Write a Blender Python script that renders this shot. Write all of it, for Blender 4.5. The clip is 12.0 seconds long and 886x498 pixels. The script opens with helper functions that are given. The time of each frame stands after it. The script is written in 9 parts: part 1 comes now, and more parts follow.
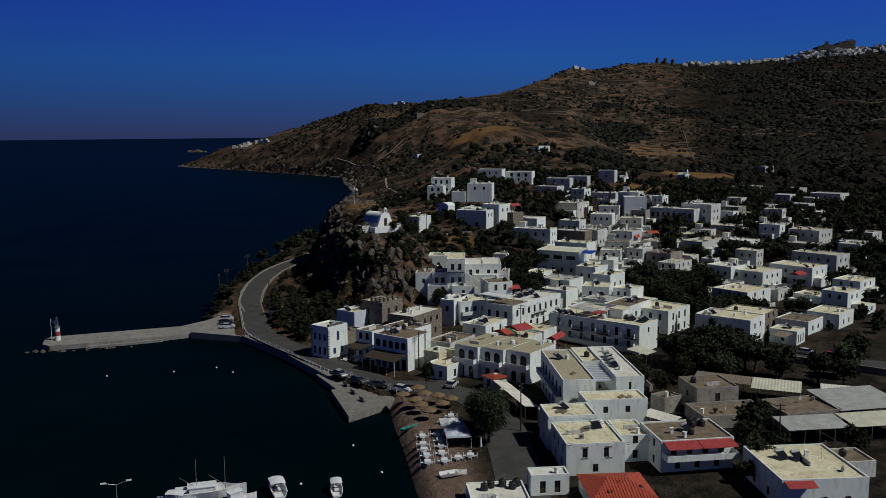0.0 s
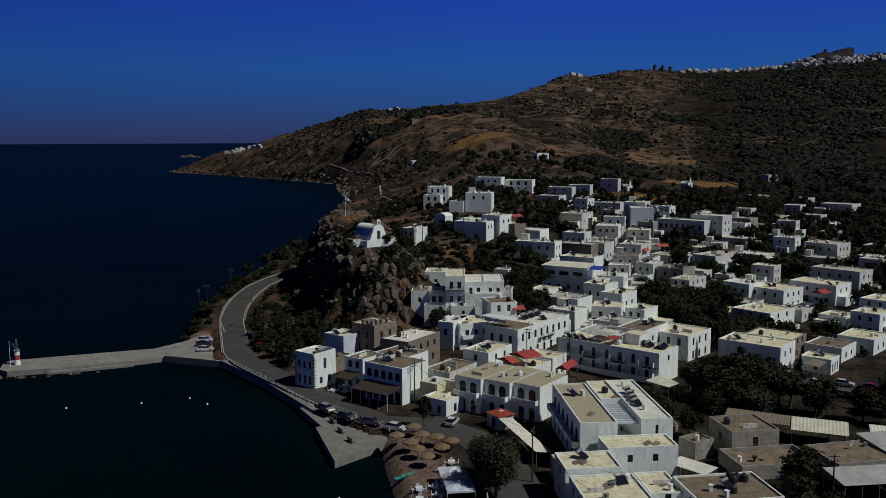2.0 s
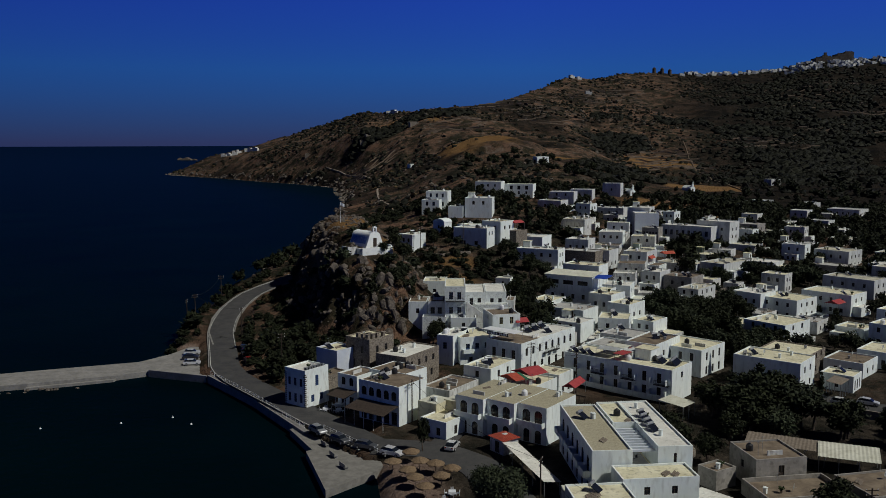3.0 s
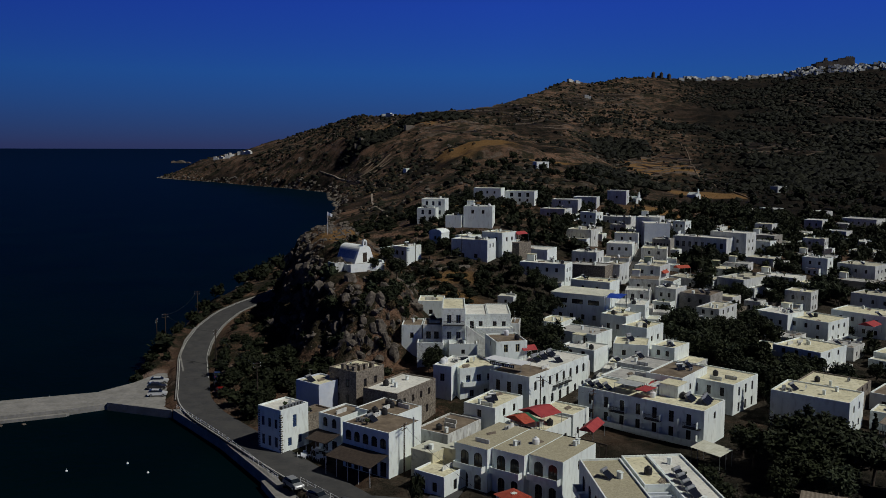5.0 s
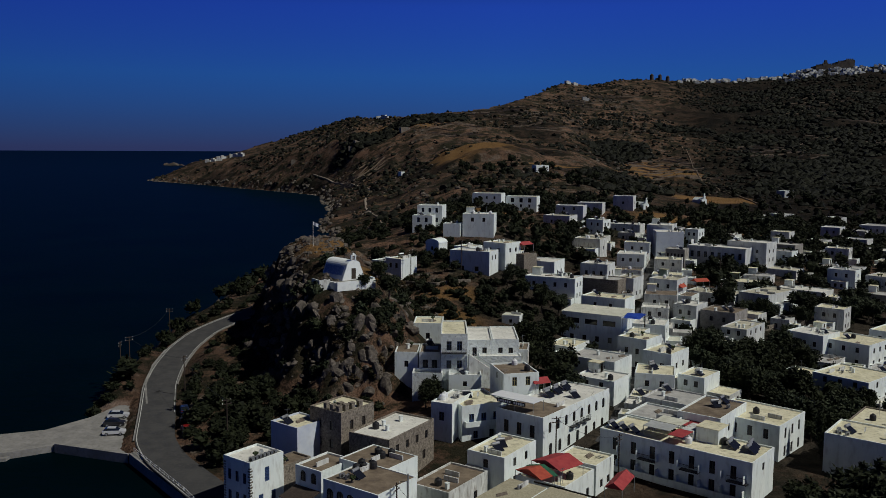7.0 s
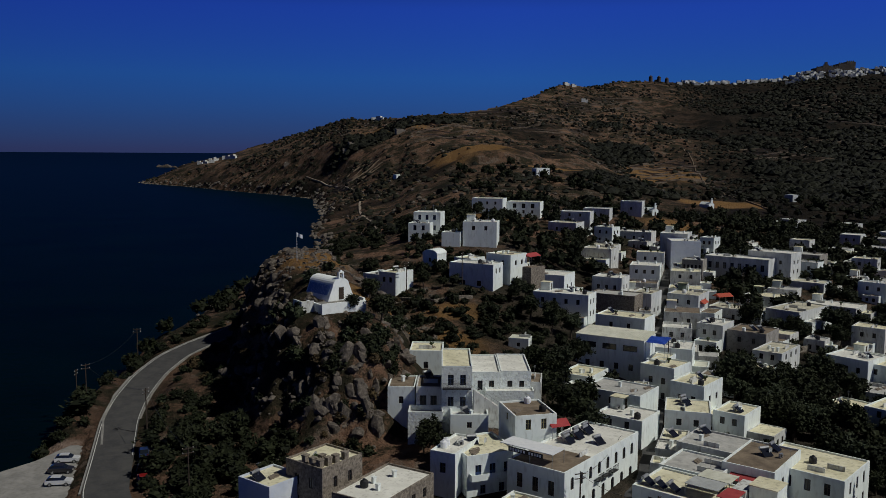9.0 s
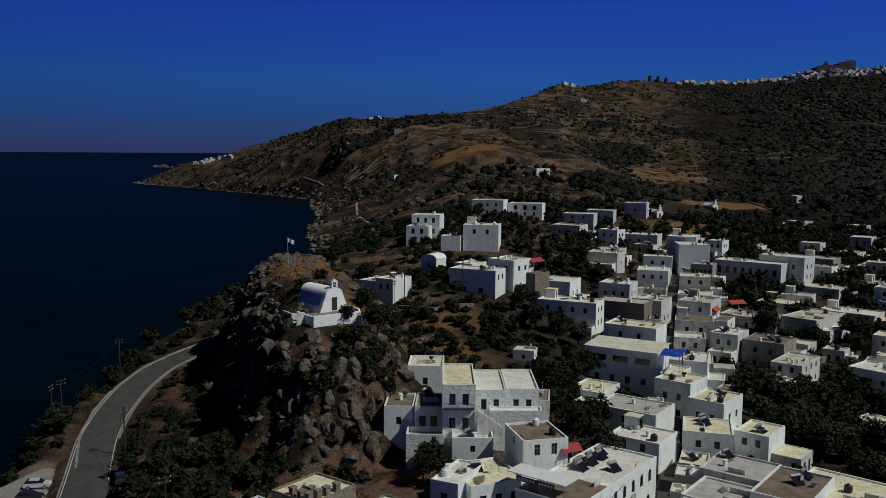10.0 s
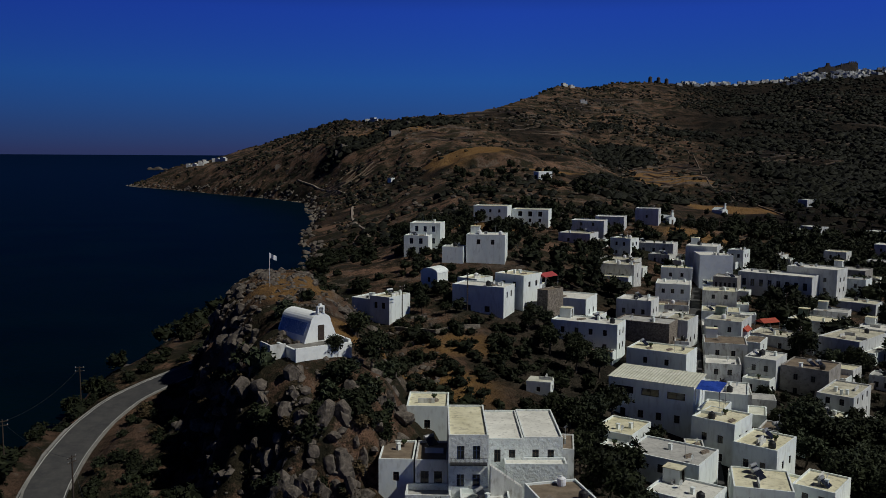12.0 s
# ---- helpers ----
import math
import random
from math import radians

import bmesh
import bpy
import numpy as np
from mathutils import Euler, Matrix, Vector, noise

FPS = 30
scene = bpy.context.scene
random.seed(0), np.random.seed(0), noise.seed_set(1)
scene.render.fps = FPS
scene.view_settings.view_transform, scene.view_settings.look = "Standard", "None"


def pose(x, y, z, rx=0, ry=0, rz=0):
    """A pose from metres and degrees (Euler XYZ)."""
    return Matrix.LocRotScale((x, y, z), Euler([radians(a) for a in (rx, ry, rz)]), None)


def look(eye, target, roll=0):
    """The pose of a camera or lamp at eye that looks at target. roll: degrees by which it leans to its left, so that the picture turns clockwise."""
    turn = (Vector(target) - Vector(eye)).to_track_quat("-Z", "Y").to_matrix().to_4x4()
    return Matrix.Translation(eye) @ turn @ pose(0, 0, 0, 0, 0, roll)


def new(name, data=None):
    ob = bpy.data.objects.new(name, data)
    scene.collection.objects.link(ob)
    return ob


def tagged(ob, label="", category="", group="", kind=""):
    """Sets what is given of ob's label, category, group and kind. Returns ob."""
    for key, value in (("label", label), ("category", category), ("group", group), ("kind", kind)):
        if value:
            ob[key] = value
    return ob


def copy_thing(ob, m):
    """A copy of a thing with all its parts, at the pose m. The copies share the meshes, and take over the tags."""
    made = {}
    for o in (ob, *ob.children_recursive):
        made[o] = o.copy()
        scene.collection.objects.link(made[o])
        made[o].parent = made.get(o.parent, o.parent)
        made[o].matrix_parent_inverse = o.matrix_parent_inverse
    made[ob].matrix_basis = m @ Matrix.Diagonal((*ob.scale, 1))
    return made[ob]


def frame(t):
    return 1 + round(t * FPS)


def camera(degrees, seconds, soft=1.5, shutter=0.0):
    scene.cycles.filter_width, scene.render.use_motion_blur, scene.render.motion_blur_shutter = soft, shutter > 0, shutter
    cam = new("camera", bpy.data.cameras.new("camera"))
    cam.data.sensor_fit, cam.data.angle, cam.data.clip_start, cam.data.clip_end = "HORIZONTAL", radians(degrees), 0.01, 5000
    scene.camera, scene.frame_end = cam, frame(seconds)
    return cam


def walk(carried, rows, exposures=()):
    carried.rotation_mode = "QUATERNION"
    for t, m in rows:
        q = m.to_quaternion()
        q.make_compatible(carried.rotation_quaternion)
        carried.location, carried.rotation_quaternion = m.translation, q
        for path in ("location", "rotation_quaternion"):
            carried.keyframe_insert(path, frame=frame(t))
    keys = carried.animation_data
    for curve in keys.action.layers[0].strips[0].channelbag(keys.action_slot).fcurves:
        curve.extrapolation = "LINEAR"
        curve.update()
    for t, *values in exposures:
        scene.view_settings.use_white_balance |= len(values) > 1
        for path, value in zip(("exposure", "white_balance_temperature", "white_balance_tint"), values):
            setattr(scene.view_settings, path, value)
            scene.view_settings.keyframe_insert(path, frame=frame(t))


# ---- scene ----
cam = camera(53.7, 12.0, soft=0.6)
PATH = [
    (0, (0.965, -2.879, 56.966), (0.989, -0.897, 56.702), -0.5),
    (0.5, (0.701, 2.163, 56.921), (0.729, 4.145, 56.659), -0.4),
    (1, (0.52, 7.357, 56.911), (0.55, 9.34, 56.654), -0.3),
    (1.5, (0.388, 12.705, 56.905), (0.422, 14.689, 56.652), -0.2),
    (2, (0.231, 18.252, 56.929), (0.268, 20.236, 56.679), -0.2),
    (2.5, (0.116, 23.892, 56.911), (0.156, 25.877, 56.666), -0.2),
    (3, (0.077, 29.761, 56.933), (0.119, 31.746, 56.69), -0.1),
    (5, (0.164, 54.099, 57.078), (0.216, 56.084, 56.844), 0.2),
    (5.5, (0.149, 60.245, 57.064), (0.204, 62.23, 56.832), 0.2),
    (6, (0.111, 66.524, 57.046), (0.168, 68.509, 56.815), 0.2),
    (6.5, (0.067, 72.765, 57.035), (0.127, 74.751, 56.806), 0.2),
    (7, (0.029, 79.033, 57.033), (0.092, 81.019, 56.805), 0.3),
    (9, (-0.121, 103.629, 57.041), (-0.048, 105.615, 56.818), 0.4),
    (9.5, (-0.142, 109.533, 57.066), (-0.066, 111.519, 56.844), 0.4),
    (10, (-0.195, 115.366, 57.098), (-0.117, 117.352, 56.875), 0.4),
    (10.5, (-0.276, 121.168, 57.109), (-0.196, 123.154, 56.888), 0.4),
    (11, (-0.343, 127.011, 57.157), (-0.262, 128.997, 56.937), 0.4),
    (11.5, (-0.401, 132.836, 57.205), (-0.318, 134.823, 56.987), 0.4),
    (12, (-0.532, 138.736, 57.258), (-0.447, 140.722, 57.04), 0.4),
]
walk(cam, [(t, look(e, g, r)) for t, e, g, r in PATH], [(0, -1.0), (12, -1.0)])

# ---- light ----
SUN_AZ, SUN_EL = radians(-23), radians(49)      # from the +x axis, towards +y
sun_dir = Vector((math.cos(SUN_AZ) * math.cos(SUN_EL), math.sin(SUN_AZ) * math.cos(SUN_EL), math.sin(SUN_EL)))
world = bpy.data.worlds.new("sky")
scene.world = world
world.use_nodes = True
wn, wl = world.node_tree.nodes, world.node_tree.links
wn.clear()
sky = wn.new("ShaderNodeTexSky")
sky.sky_type, sky.sun_disc = "NISHITA", False
sky.sun_elevation, sky.sun_rotation = SUN_EL, radians(90) - SUN_AZ
sky.air_density, sky.dust_density, sky.ozone_density, sky.altitude = 1.0, 0.0, 6.0, 3000
sky_bg, sky_out = wn.new("ShaderNodeBackground"), wn.new("ShaderNodeOutputWorld")
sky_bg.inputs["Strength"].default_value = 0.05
# a clear sky, tinted hazy and dull at the horizon, deep blue above it, dimmer away from the sun's side
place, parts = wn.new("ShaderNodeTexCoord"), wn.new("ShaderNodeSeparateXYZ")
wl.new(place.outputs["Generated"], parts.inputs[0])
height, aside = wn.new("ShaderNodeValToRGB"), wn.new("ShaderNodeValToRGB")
# Stops from 0.22 up lie above the view, greyed to weaken blue fill.
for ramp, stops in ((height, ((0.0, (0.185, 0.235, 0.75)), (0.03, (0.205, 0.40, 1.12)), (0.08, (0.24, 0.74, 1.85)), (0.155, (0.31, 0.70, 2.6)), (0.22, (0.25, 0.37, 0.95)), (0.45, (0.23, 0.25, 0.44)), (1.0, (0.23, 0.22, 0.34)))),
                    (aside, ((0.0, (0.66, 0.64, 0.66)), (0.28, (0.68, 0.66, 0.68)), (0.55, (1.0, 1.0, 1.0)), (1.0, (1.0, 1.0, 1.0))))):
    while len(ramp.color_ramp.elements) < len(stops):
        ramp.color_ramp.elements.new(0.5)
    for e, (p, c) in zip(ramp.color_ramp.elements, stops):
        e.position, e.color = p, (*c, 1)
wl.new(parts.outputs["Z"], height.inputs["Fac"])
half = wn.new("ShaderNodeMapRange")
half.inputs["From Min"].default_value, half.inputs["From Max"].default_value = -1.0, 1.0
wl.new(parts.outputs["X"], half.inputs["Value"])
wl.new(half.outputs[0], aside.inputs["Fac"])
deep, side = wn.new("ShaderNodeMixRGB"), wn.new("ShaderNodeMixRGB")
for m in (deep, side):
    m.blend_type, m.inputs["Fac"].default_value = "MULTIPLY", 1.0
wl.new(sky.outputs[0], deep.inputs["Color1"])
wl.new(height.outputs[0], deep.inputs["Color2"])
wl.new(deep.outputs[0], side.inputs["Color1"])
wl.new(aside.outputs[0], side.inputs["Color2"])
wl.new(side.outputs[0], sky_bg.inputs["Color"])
wl.new(sky_bg.outputs[0], sky_out.inputs["Surface"])
sun = new("sun", bpy.data.lights.new("sun", "SUN"))
sun.data.energy, sun.data.angle, sun.data.color = 5.0, radians(0.53), (1.0, 0.985, 0.91)
sun.matrix_world = look(sun_dir * 100, (0, 0, 0))

# ---- materials ----


def material(name, rough=0.8, metal=0.0, spec=0.3):
    m = bpy.data.materials.new(name)
    m.use_nodes = True
    b = m.node_tree.nodes["Principled BSDF"]
    b.inputs["Roughness"].default_value, b.inputs["Metallic"].default_value = rough, metal
    b.inputs["Specular IOR Level"].default_value = spec
    return m, m.node_tree.nodes, m.node_tree.links, b


def mottled(name, c1, c2, size, c3=None, size3=0.3, amount3=0.4, rough=0.85, bump=0.0, bump_size=3.0, metal=0.0, spec=0.3,
            vary=0.0, stretch=(1, 1, 1)):
    """A surface of two tones in patches of `size` metres, with a third tone as finer stains, and a fine relief."""
    m, n, l, b = material(name, rough, metal, spec)
    geo = n.new("ShaderNodeNewGeometry")
    mp = n.new("ShaderNodeMapping")
    mp.inputs["Scale"].default_value = stretch
    l.new(geo.outputs["Position"], mp.inputs["Vector"])
    t = n.new("ShaderNodeTexNoise")
    t.inputs["Scale"].default_value, t.inputs["Detail"].default_value, t.inputs["Roughness"].default_value = 1.0 / size, 6, 0.62
    l.new(mp.outputs[0], t.inputs["Vector"])
    r = n.new("ShaderNodeValToRGB")
    r.color_ramp.elements[0].position, r.color_ramp.elements[1].position = 0.36, 0.64
    r.color_ramp.elements[0].color, r.color_ramp.elements[1].color = (*c1, 1), (*c2, 1)
    l.new(t.outputs["Fac"], r.inputs["Fac"])
    col = r.outputs[0]
    if c3:
        t3 = n.new("ShaderNodeTexNoise")
        t3.inputs["Scale"].default_value, t3.inputs["Detail"].default_value = 1.0 / size3, 5
        l.new(mp.outputs[0], t3.inputs["Vector"])
        r3 = n.new("ShaderNodeValToRGB")
        r3.color_ramp.elements[0].position, r3.color_ramp.elements[1].position = 0.52, 0.68
        r3.color_ramp.elements[0].color, r3.color_ramp.elements[1].color = (0, 0, 0, 1), (amount3,) * 3 + (1,)
        l.new(t3.outputs["Fac"], r3.inputs["Fac"])
        mx = n.new("ShaderNodeMixRGB")
        mx.inputs["Color2"].default_value = (*c3, 1)
        l.new(r3.outputs[0], mx.inputs["Fac"])
        l.new(col, mx.inputs["Color1"])
        col = mx.outputs[0]
    if vary:
        info = n.new("ShaderNodeObjectInfo")
        mr = n.new("ShaderNodeMapRange")
        mr.inputs["To Min"].default_value, mr.inputs["To Max"].default_value = 1 - vary, 1 + vary
        l.new(info.outputs["Random"], mr.inputs["Value"])
        hsv = n.new("ShaderNodeHueSaturation")
        l.new(mr.outputs[0], hsv.inputs["Value"])
        l.new(col, hsv.inputs["Color"])
        col = hsv.outputs[0]
    l.new(col, b.inputs["Base Color"])
    if bump:
        tb = n.new("ShaderNodeTexNoise")
        tb.inputs["Scale"].default_value, tb.inputs["Detail"].default_value = bump_size, 5
        l.new(geo.outputs["Position"], tb.inputs["Vector"])
        bp = n.new("ShaderNodeBump")
        bp.inputs["Strength"].default_value, bp.inputs["Distance"].default_value = bump, 0.1
        l.new(tb.outputs["Fac"], bp.inputs["Height"])
        l.new(bp.outputs[0], b.inputs["Normal"])
    return m


WHITE = mottled("whitewash", (0.72, 0.78, 0.76), (0.83, 0.88, 0.85), 2.2, (0.40, 0.40, 0.37), 0.7, 0.35, bump=0.15, stretch=(1, 1, 0.35))
FRESH_WHITE = mottled("fresh_whitewash", (0.80, 0.84, 0.83), (0.87, 0.90, 0.88), 1.5, (0.6, 0.61, 0.6), 0.8, 0.3, bump=0.2)
WHITE_STONE = mottled("whitewashed_stone", (0.66, 0.70, 0.69), (0.82, 0.86, 0.83), 0.9, (0.34, 0.34, 0.32), 0.45, 0.6, bump=1.0, bump_size=2.4)
OLIVE_PAINT = mottled("olive_paint", (0.20, 0.18, 0.09), (0.30, 0.27, 0.14), 0.6)
WHITE_OLD = mottled("weathered_whitewash", (0.50, 0.51, 0.49), (0.70, 0.71, 0.68), 1.6, (0.28, 0.26, 0.23), 0.6, 0.8, bump=0.2, stretch=(1, 1, 0.35))
# Limewash darkened because the farther walls stand mostly in shade.
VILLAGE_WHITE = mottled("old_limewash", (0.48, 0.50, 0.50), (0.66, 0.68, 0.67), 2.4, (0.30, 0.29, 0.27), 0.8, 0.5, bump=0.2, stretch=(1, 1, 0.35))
STAINED_ROOF = mottled("stained_roof_screed", (0.38, 0.36, 0.28), (0.62, 0.59, 0.46), 2.2, (0.22, 0.20, 0.16), 0.8, 0.7, bump=0.1)
GREY_WALL = mottled("grey_render", (0.23, 0.215, 0.19), (0.35, 0.33, 0.30), 2.0, (0.14, 0.13, 0.115), 0.7, 0.6, bump=0.2)
PALE_BLUE = mottled("pale_blue_paint", (0.52, 0.57, 0.66), (0.62, 0.66, 0.72), 2.5, (0.45, 0.45, 0.45), 0.8, 0.3)
CREAM = mottled("cream_roof_screed", (0.60, 0.56, 0.38), (0.76, 0.72, 0.53), 2.6, (0.30, 0.27, 0.19), 0.7, 0.6, bump=0.1)
ROOF_WHITE = mottled("white_roof_screed", (0.62, 0.61, 0.55), (0.78, 0.77, 0.70), 2.4, (0.36, 0.35, 0.31), 0.6, 0.6, bump=0.1)
ROOF_BROWN = mottled("brown_roof_screed", (0.13, 0.10, 0.072), (0.24, 0.19, 0.135), 1.8, (0.13, 0.10, 0.08), 0.6, 0.5, bump=0.1)
ROOF_GREY = mottled("grey_roof_screed", (0.36, 0.36, 0.34), (0.50, 0.49, 0.46), 2.0, (0.24, 0.23, 0.22), 0.7, 0.5, bump=0.1)
GRAVEL = mottled("gravel_roof", (0.34, 0.31, 0.215), (0.46, 0.42, 0.30), 0.35, (0.2, 0.18, 0.13), 0.15, 0.5, bump=0.4, bump_size=9)
STONE = mottled("rubble_stone", (0.13, 0.11, 0.09), (0.30, 0.26, 0.21), 0.5, (0.07, 0.06, 0.05), 0.3, 0.8, bump=0.6, bump_size=4)
ROCK = mottled("dark_rock", (0.040, 0.034, 0.029), (0.135, 0.112, 0.092), 0.9, (0.23, 0.20, 0.165), 0.4, 0.5, bump=1.0, bump_size=1.8)
RED_TILE = mottled("red_roof_tile", (0.33, 0.055, 0.035), (0.45, 0.09, 0.05), 0.6, (0.2, 0.04, 0.03), 0.3, 0.4)
RED_CLOTH = mottled("red_awning", (0.30, 0.04, 0.045), (0.38, 0.06, 0.06), 1.0, rough=0.9)
ASPHALT = mottled("asphalt", (0.044, 0.044, 0.046), (0.068, 0.067, 0.065), 3.0, (0.085, 0.08, 0.075), 0.8, 0.4, bump=0.2, bump_size=12)
CONCRETE = mottled("concrete", (0.19, 0.186, 0.175), (0.28, 0.27, 0.255), 2.5, (0.15, 0.145, 0.13), 0.7, 0.5, bump=0.2)
PAVING = mottled("stone_paving", (0.16, 0.155, 0.14), (0.24, 0.23, 0.21), 1.6, (0.15, 0.14, 0.13), 0.5, 0.5, bump=0.25)
SAND = mottled("dark_sand", (0.13, 0.085, 0.062), (0.18, 0.125, 0.09), 2.0, (0.10, 0.07, 0.055), 0.5, 0.5, bump=0.3)
DARK_WOOD = mottled("dark_wood", (0.035, 0.025, 0.02), (0.06, 0.045, 0.035), 0.4)
TIMBER = mottled("grey_timber", (0.16, 0.13, 0.10), (0.24, 0.20, 0.16), 0.5)
BLUE_PAINT = mottled("blue_paint", (0.022, 0.045, 0.12), (0.035, 0.065, 0.16), 0.6, rough=0.5)
GREY_METAL = mottled("grey_metal", (0.30, 0.31, 0.32), (0.42, 0.43, 0.44), 0.6, rough=0.45, metal=0.6)
TIN = mottled("corrugated_sheet", (0.40, 0.42, 0.41), (0.55, 0.57, 0.55), 2.0, (0.34, 0.32, 0.28), 0.8, 0.4, rough=0.5, metal=0.2)
FIBRE = mottled("pale_corrugated_sheet", (0.52, 0.52, 0.42), (0.64, 0.64, 0.54), 2.0, (0.36, 0.34, 0.26), 0.8, 0.4)
BLACK = mottled("black_plastic", (0.018, 0.018, 0.02), (0.03, 0.03, 0.032), 0.6, rough=0.45)
WHITE_PLASTIC = mottled("white_plastic", (0.7, 0.72, 0.74), (0.8, 0.81, 0.82), 0.8, rough=0.4)
STRAW = mottled("straw_thatch", (0.13, 0.09, 0.055), (0.23, 0.16, 0.095), 0.25, (0.18, 0.12, 0.07), 0.12, 0.5, bump=0.5, bump_size=8)
BLUE_TARP = mottled("blue_tarpaulin", (0.015, 0.05, 0.30), (0.025, 0.075, 0.42), 1.2, rough=0.55)
CANVAS = mottled("white_canvas", (0.62, 0.66, 0.72), (0.74, 0.77, 0.80), 1.2, rough=0.9)
SOLAR, sn, sl, sb = material("solar_glass", 0.12, 0.0, 0.6)
sb.inputs["Base Color"].default_value = (0.012, 0.014, 0.022, 1)
PANE, pn, pl, pb = material("window_glass", 0.08, 0.0, 0.5)
pb.inputs["Base Color"].default_value = (0.012, 0.016, 0.022, 1)

# ---- terrain ----
GX = [-60, -20, 10, 30, 55, 80, 110, 150, 230]
GY = [100, 215, 250, 300, 350, 400, 470, 530, 620, 720, 860]
GZ = [
    (2.2, 2.2, 2.2, 2.2, 2.4, 2.6, 3, 3, 4),
    (2.2, 2.2, 2.2, 2.4, 2.5, 2.5, 2.3, 2.5, 4),
    (3, 4, 8, 6, 4, 2.5, 2.2, 2.5, 5),
    (6, 10, 15, 12, 7, 4, 2.5, 3, 7),
    (10, 19, 21.5, 20, 14, 9.5, 8, 5, 8),
    (8, 22, 28, 29, 22, 15, 14.5, 13, 10),
    (4, 18, 29, 30, 26, 24, 20, 15, 11),
    (3, 12, 24, 29, 29, 29, 28, 21, 12),
    (2, 10, 20, 27, 28, 26, 24, 20, 13),
    (4, 14, 25, 32, 36, 37, 34, 26, 17),
    (8, 20, 32, 40, 46, 48, 46, 42, 20),
]
RIDGE_A = [-0.30, -0.239, -0.20, -0.158, -0.13, -0.091, -0.065, -0.04, 0, 0.037, 0.075, 0.10, 0.132, 0.157, 0.189, 0.221, 0.259, 0.298, 0.342, 0.393, 0.431, 0.469, 0.513, 0.60]
RIDGE_Y = [1640, 1680, 1690, 1650, 1560, 1440, 1350, 1320, 1280, 1300, 1340, 1400, 1520, 1640, 1680, 1760, 1810, 1850, 1880, 1900, 1907, 1890, 1880, 1850]
RIDGE_Z = [4, 32, 44, 66, 78, 94, 102, 98, 103, 108, 113, 126, 148, 173, 172, 189, 194, 194, 197, 206, 224, 226, 232, 225]
SHORE_Y = [-300, 60, 128, 148, 162, 177, 192, 215, 234, 238, 254, 269, 297, 333, 364, 405, 470, 560, 605, 660, 700, 822, 850, 1000, 1126, 1218, 1311, 1422, 1575, 1630, 1720, 2000, 2600]
SHORE_X = [60, 10, -3.2, -6.0, -8.4, -10.4, -22.5, -36.5, -50.6, -66, -72.6, -72.0, -73.6, -75, -72, -72, -62, -52, -53, -60, -70, -75, -73, -95, -112, -165, -240, -318, -446, -470, -420, -300, -200]
ROAD = [(-9, 183, 2.2), (-22, 200, 2.2), (-32, 213.5, 2.2), (-44, 230, 2.2), (-49, 240, 2.3), (-53, 256, 2.6), (-58.2, 276, 3.0), (-60, 289, 4.0), (-59.7, 301, 5.8), (-57, 311.5, 7.8), (-52, 319, 9.3), (-46, 327, 10.4), (-42, 340, 11), (-40, 360, 11.5)]


def sstep(a, b, v):
    t = min(1.0, max(0.0, (v - a) / (b - a)))
    return t * t * (3 - 2 * t)


def ease(t):
    return t * t * (3 - 2 * t) * 0.6 + t * 0.4


def cell(table, v):
    for i in range(len(table) - 2):
        if v < table[i + 1]:
            break
    else:
        i = len(table) - 2
    return i, ease(min(1.0, max(0.0, (v - table[i]) / (table[i + 1] - table[i]))))


def land(x, y):
    i, u = cell(GX, x)
    j, v = cell(GY, y)
    a = GZ[j][i] * (1 - u) + GZ[j][i + 1] * u
    b = GZ[j + 1][i] * (1 - u) + GZ[j + 1][i + 1] * u
    return a * (1 - v) + b * v


def on_line(x, y, line):
    """The distance from a line of (x, y, z) points and the height of its nearest place."""
    best = (1e9, 0.0)
    for (ax, ay, az), (bx, by, bz) in zip(line, line[1:]):
        dx, dy = bx - ax, by - ay
        t = min(1.0, max(0.0, ((x - ax) * dx + (y - ay) * dy) / (dx * dx + dy * dy)))
        d = math.hypot(x - ax - t * dx, y - ay - t * dy)
        if d < best[0]:
            best = (d, az + t * (bz - az))
    return best


def fbm(x, y, s, o=4):
    return noise.fractal(Vector((x / s, y / s, 3.7)), 1.0, 2.0, o)


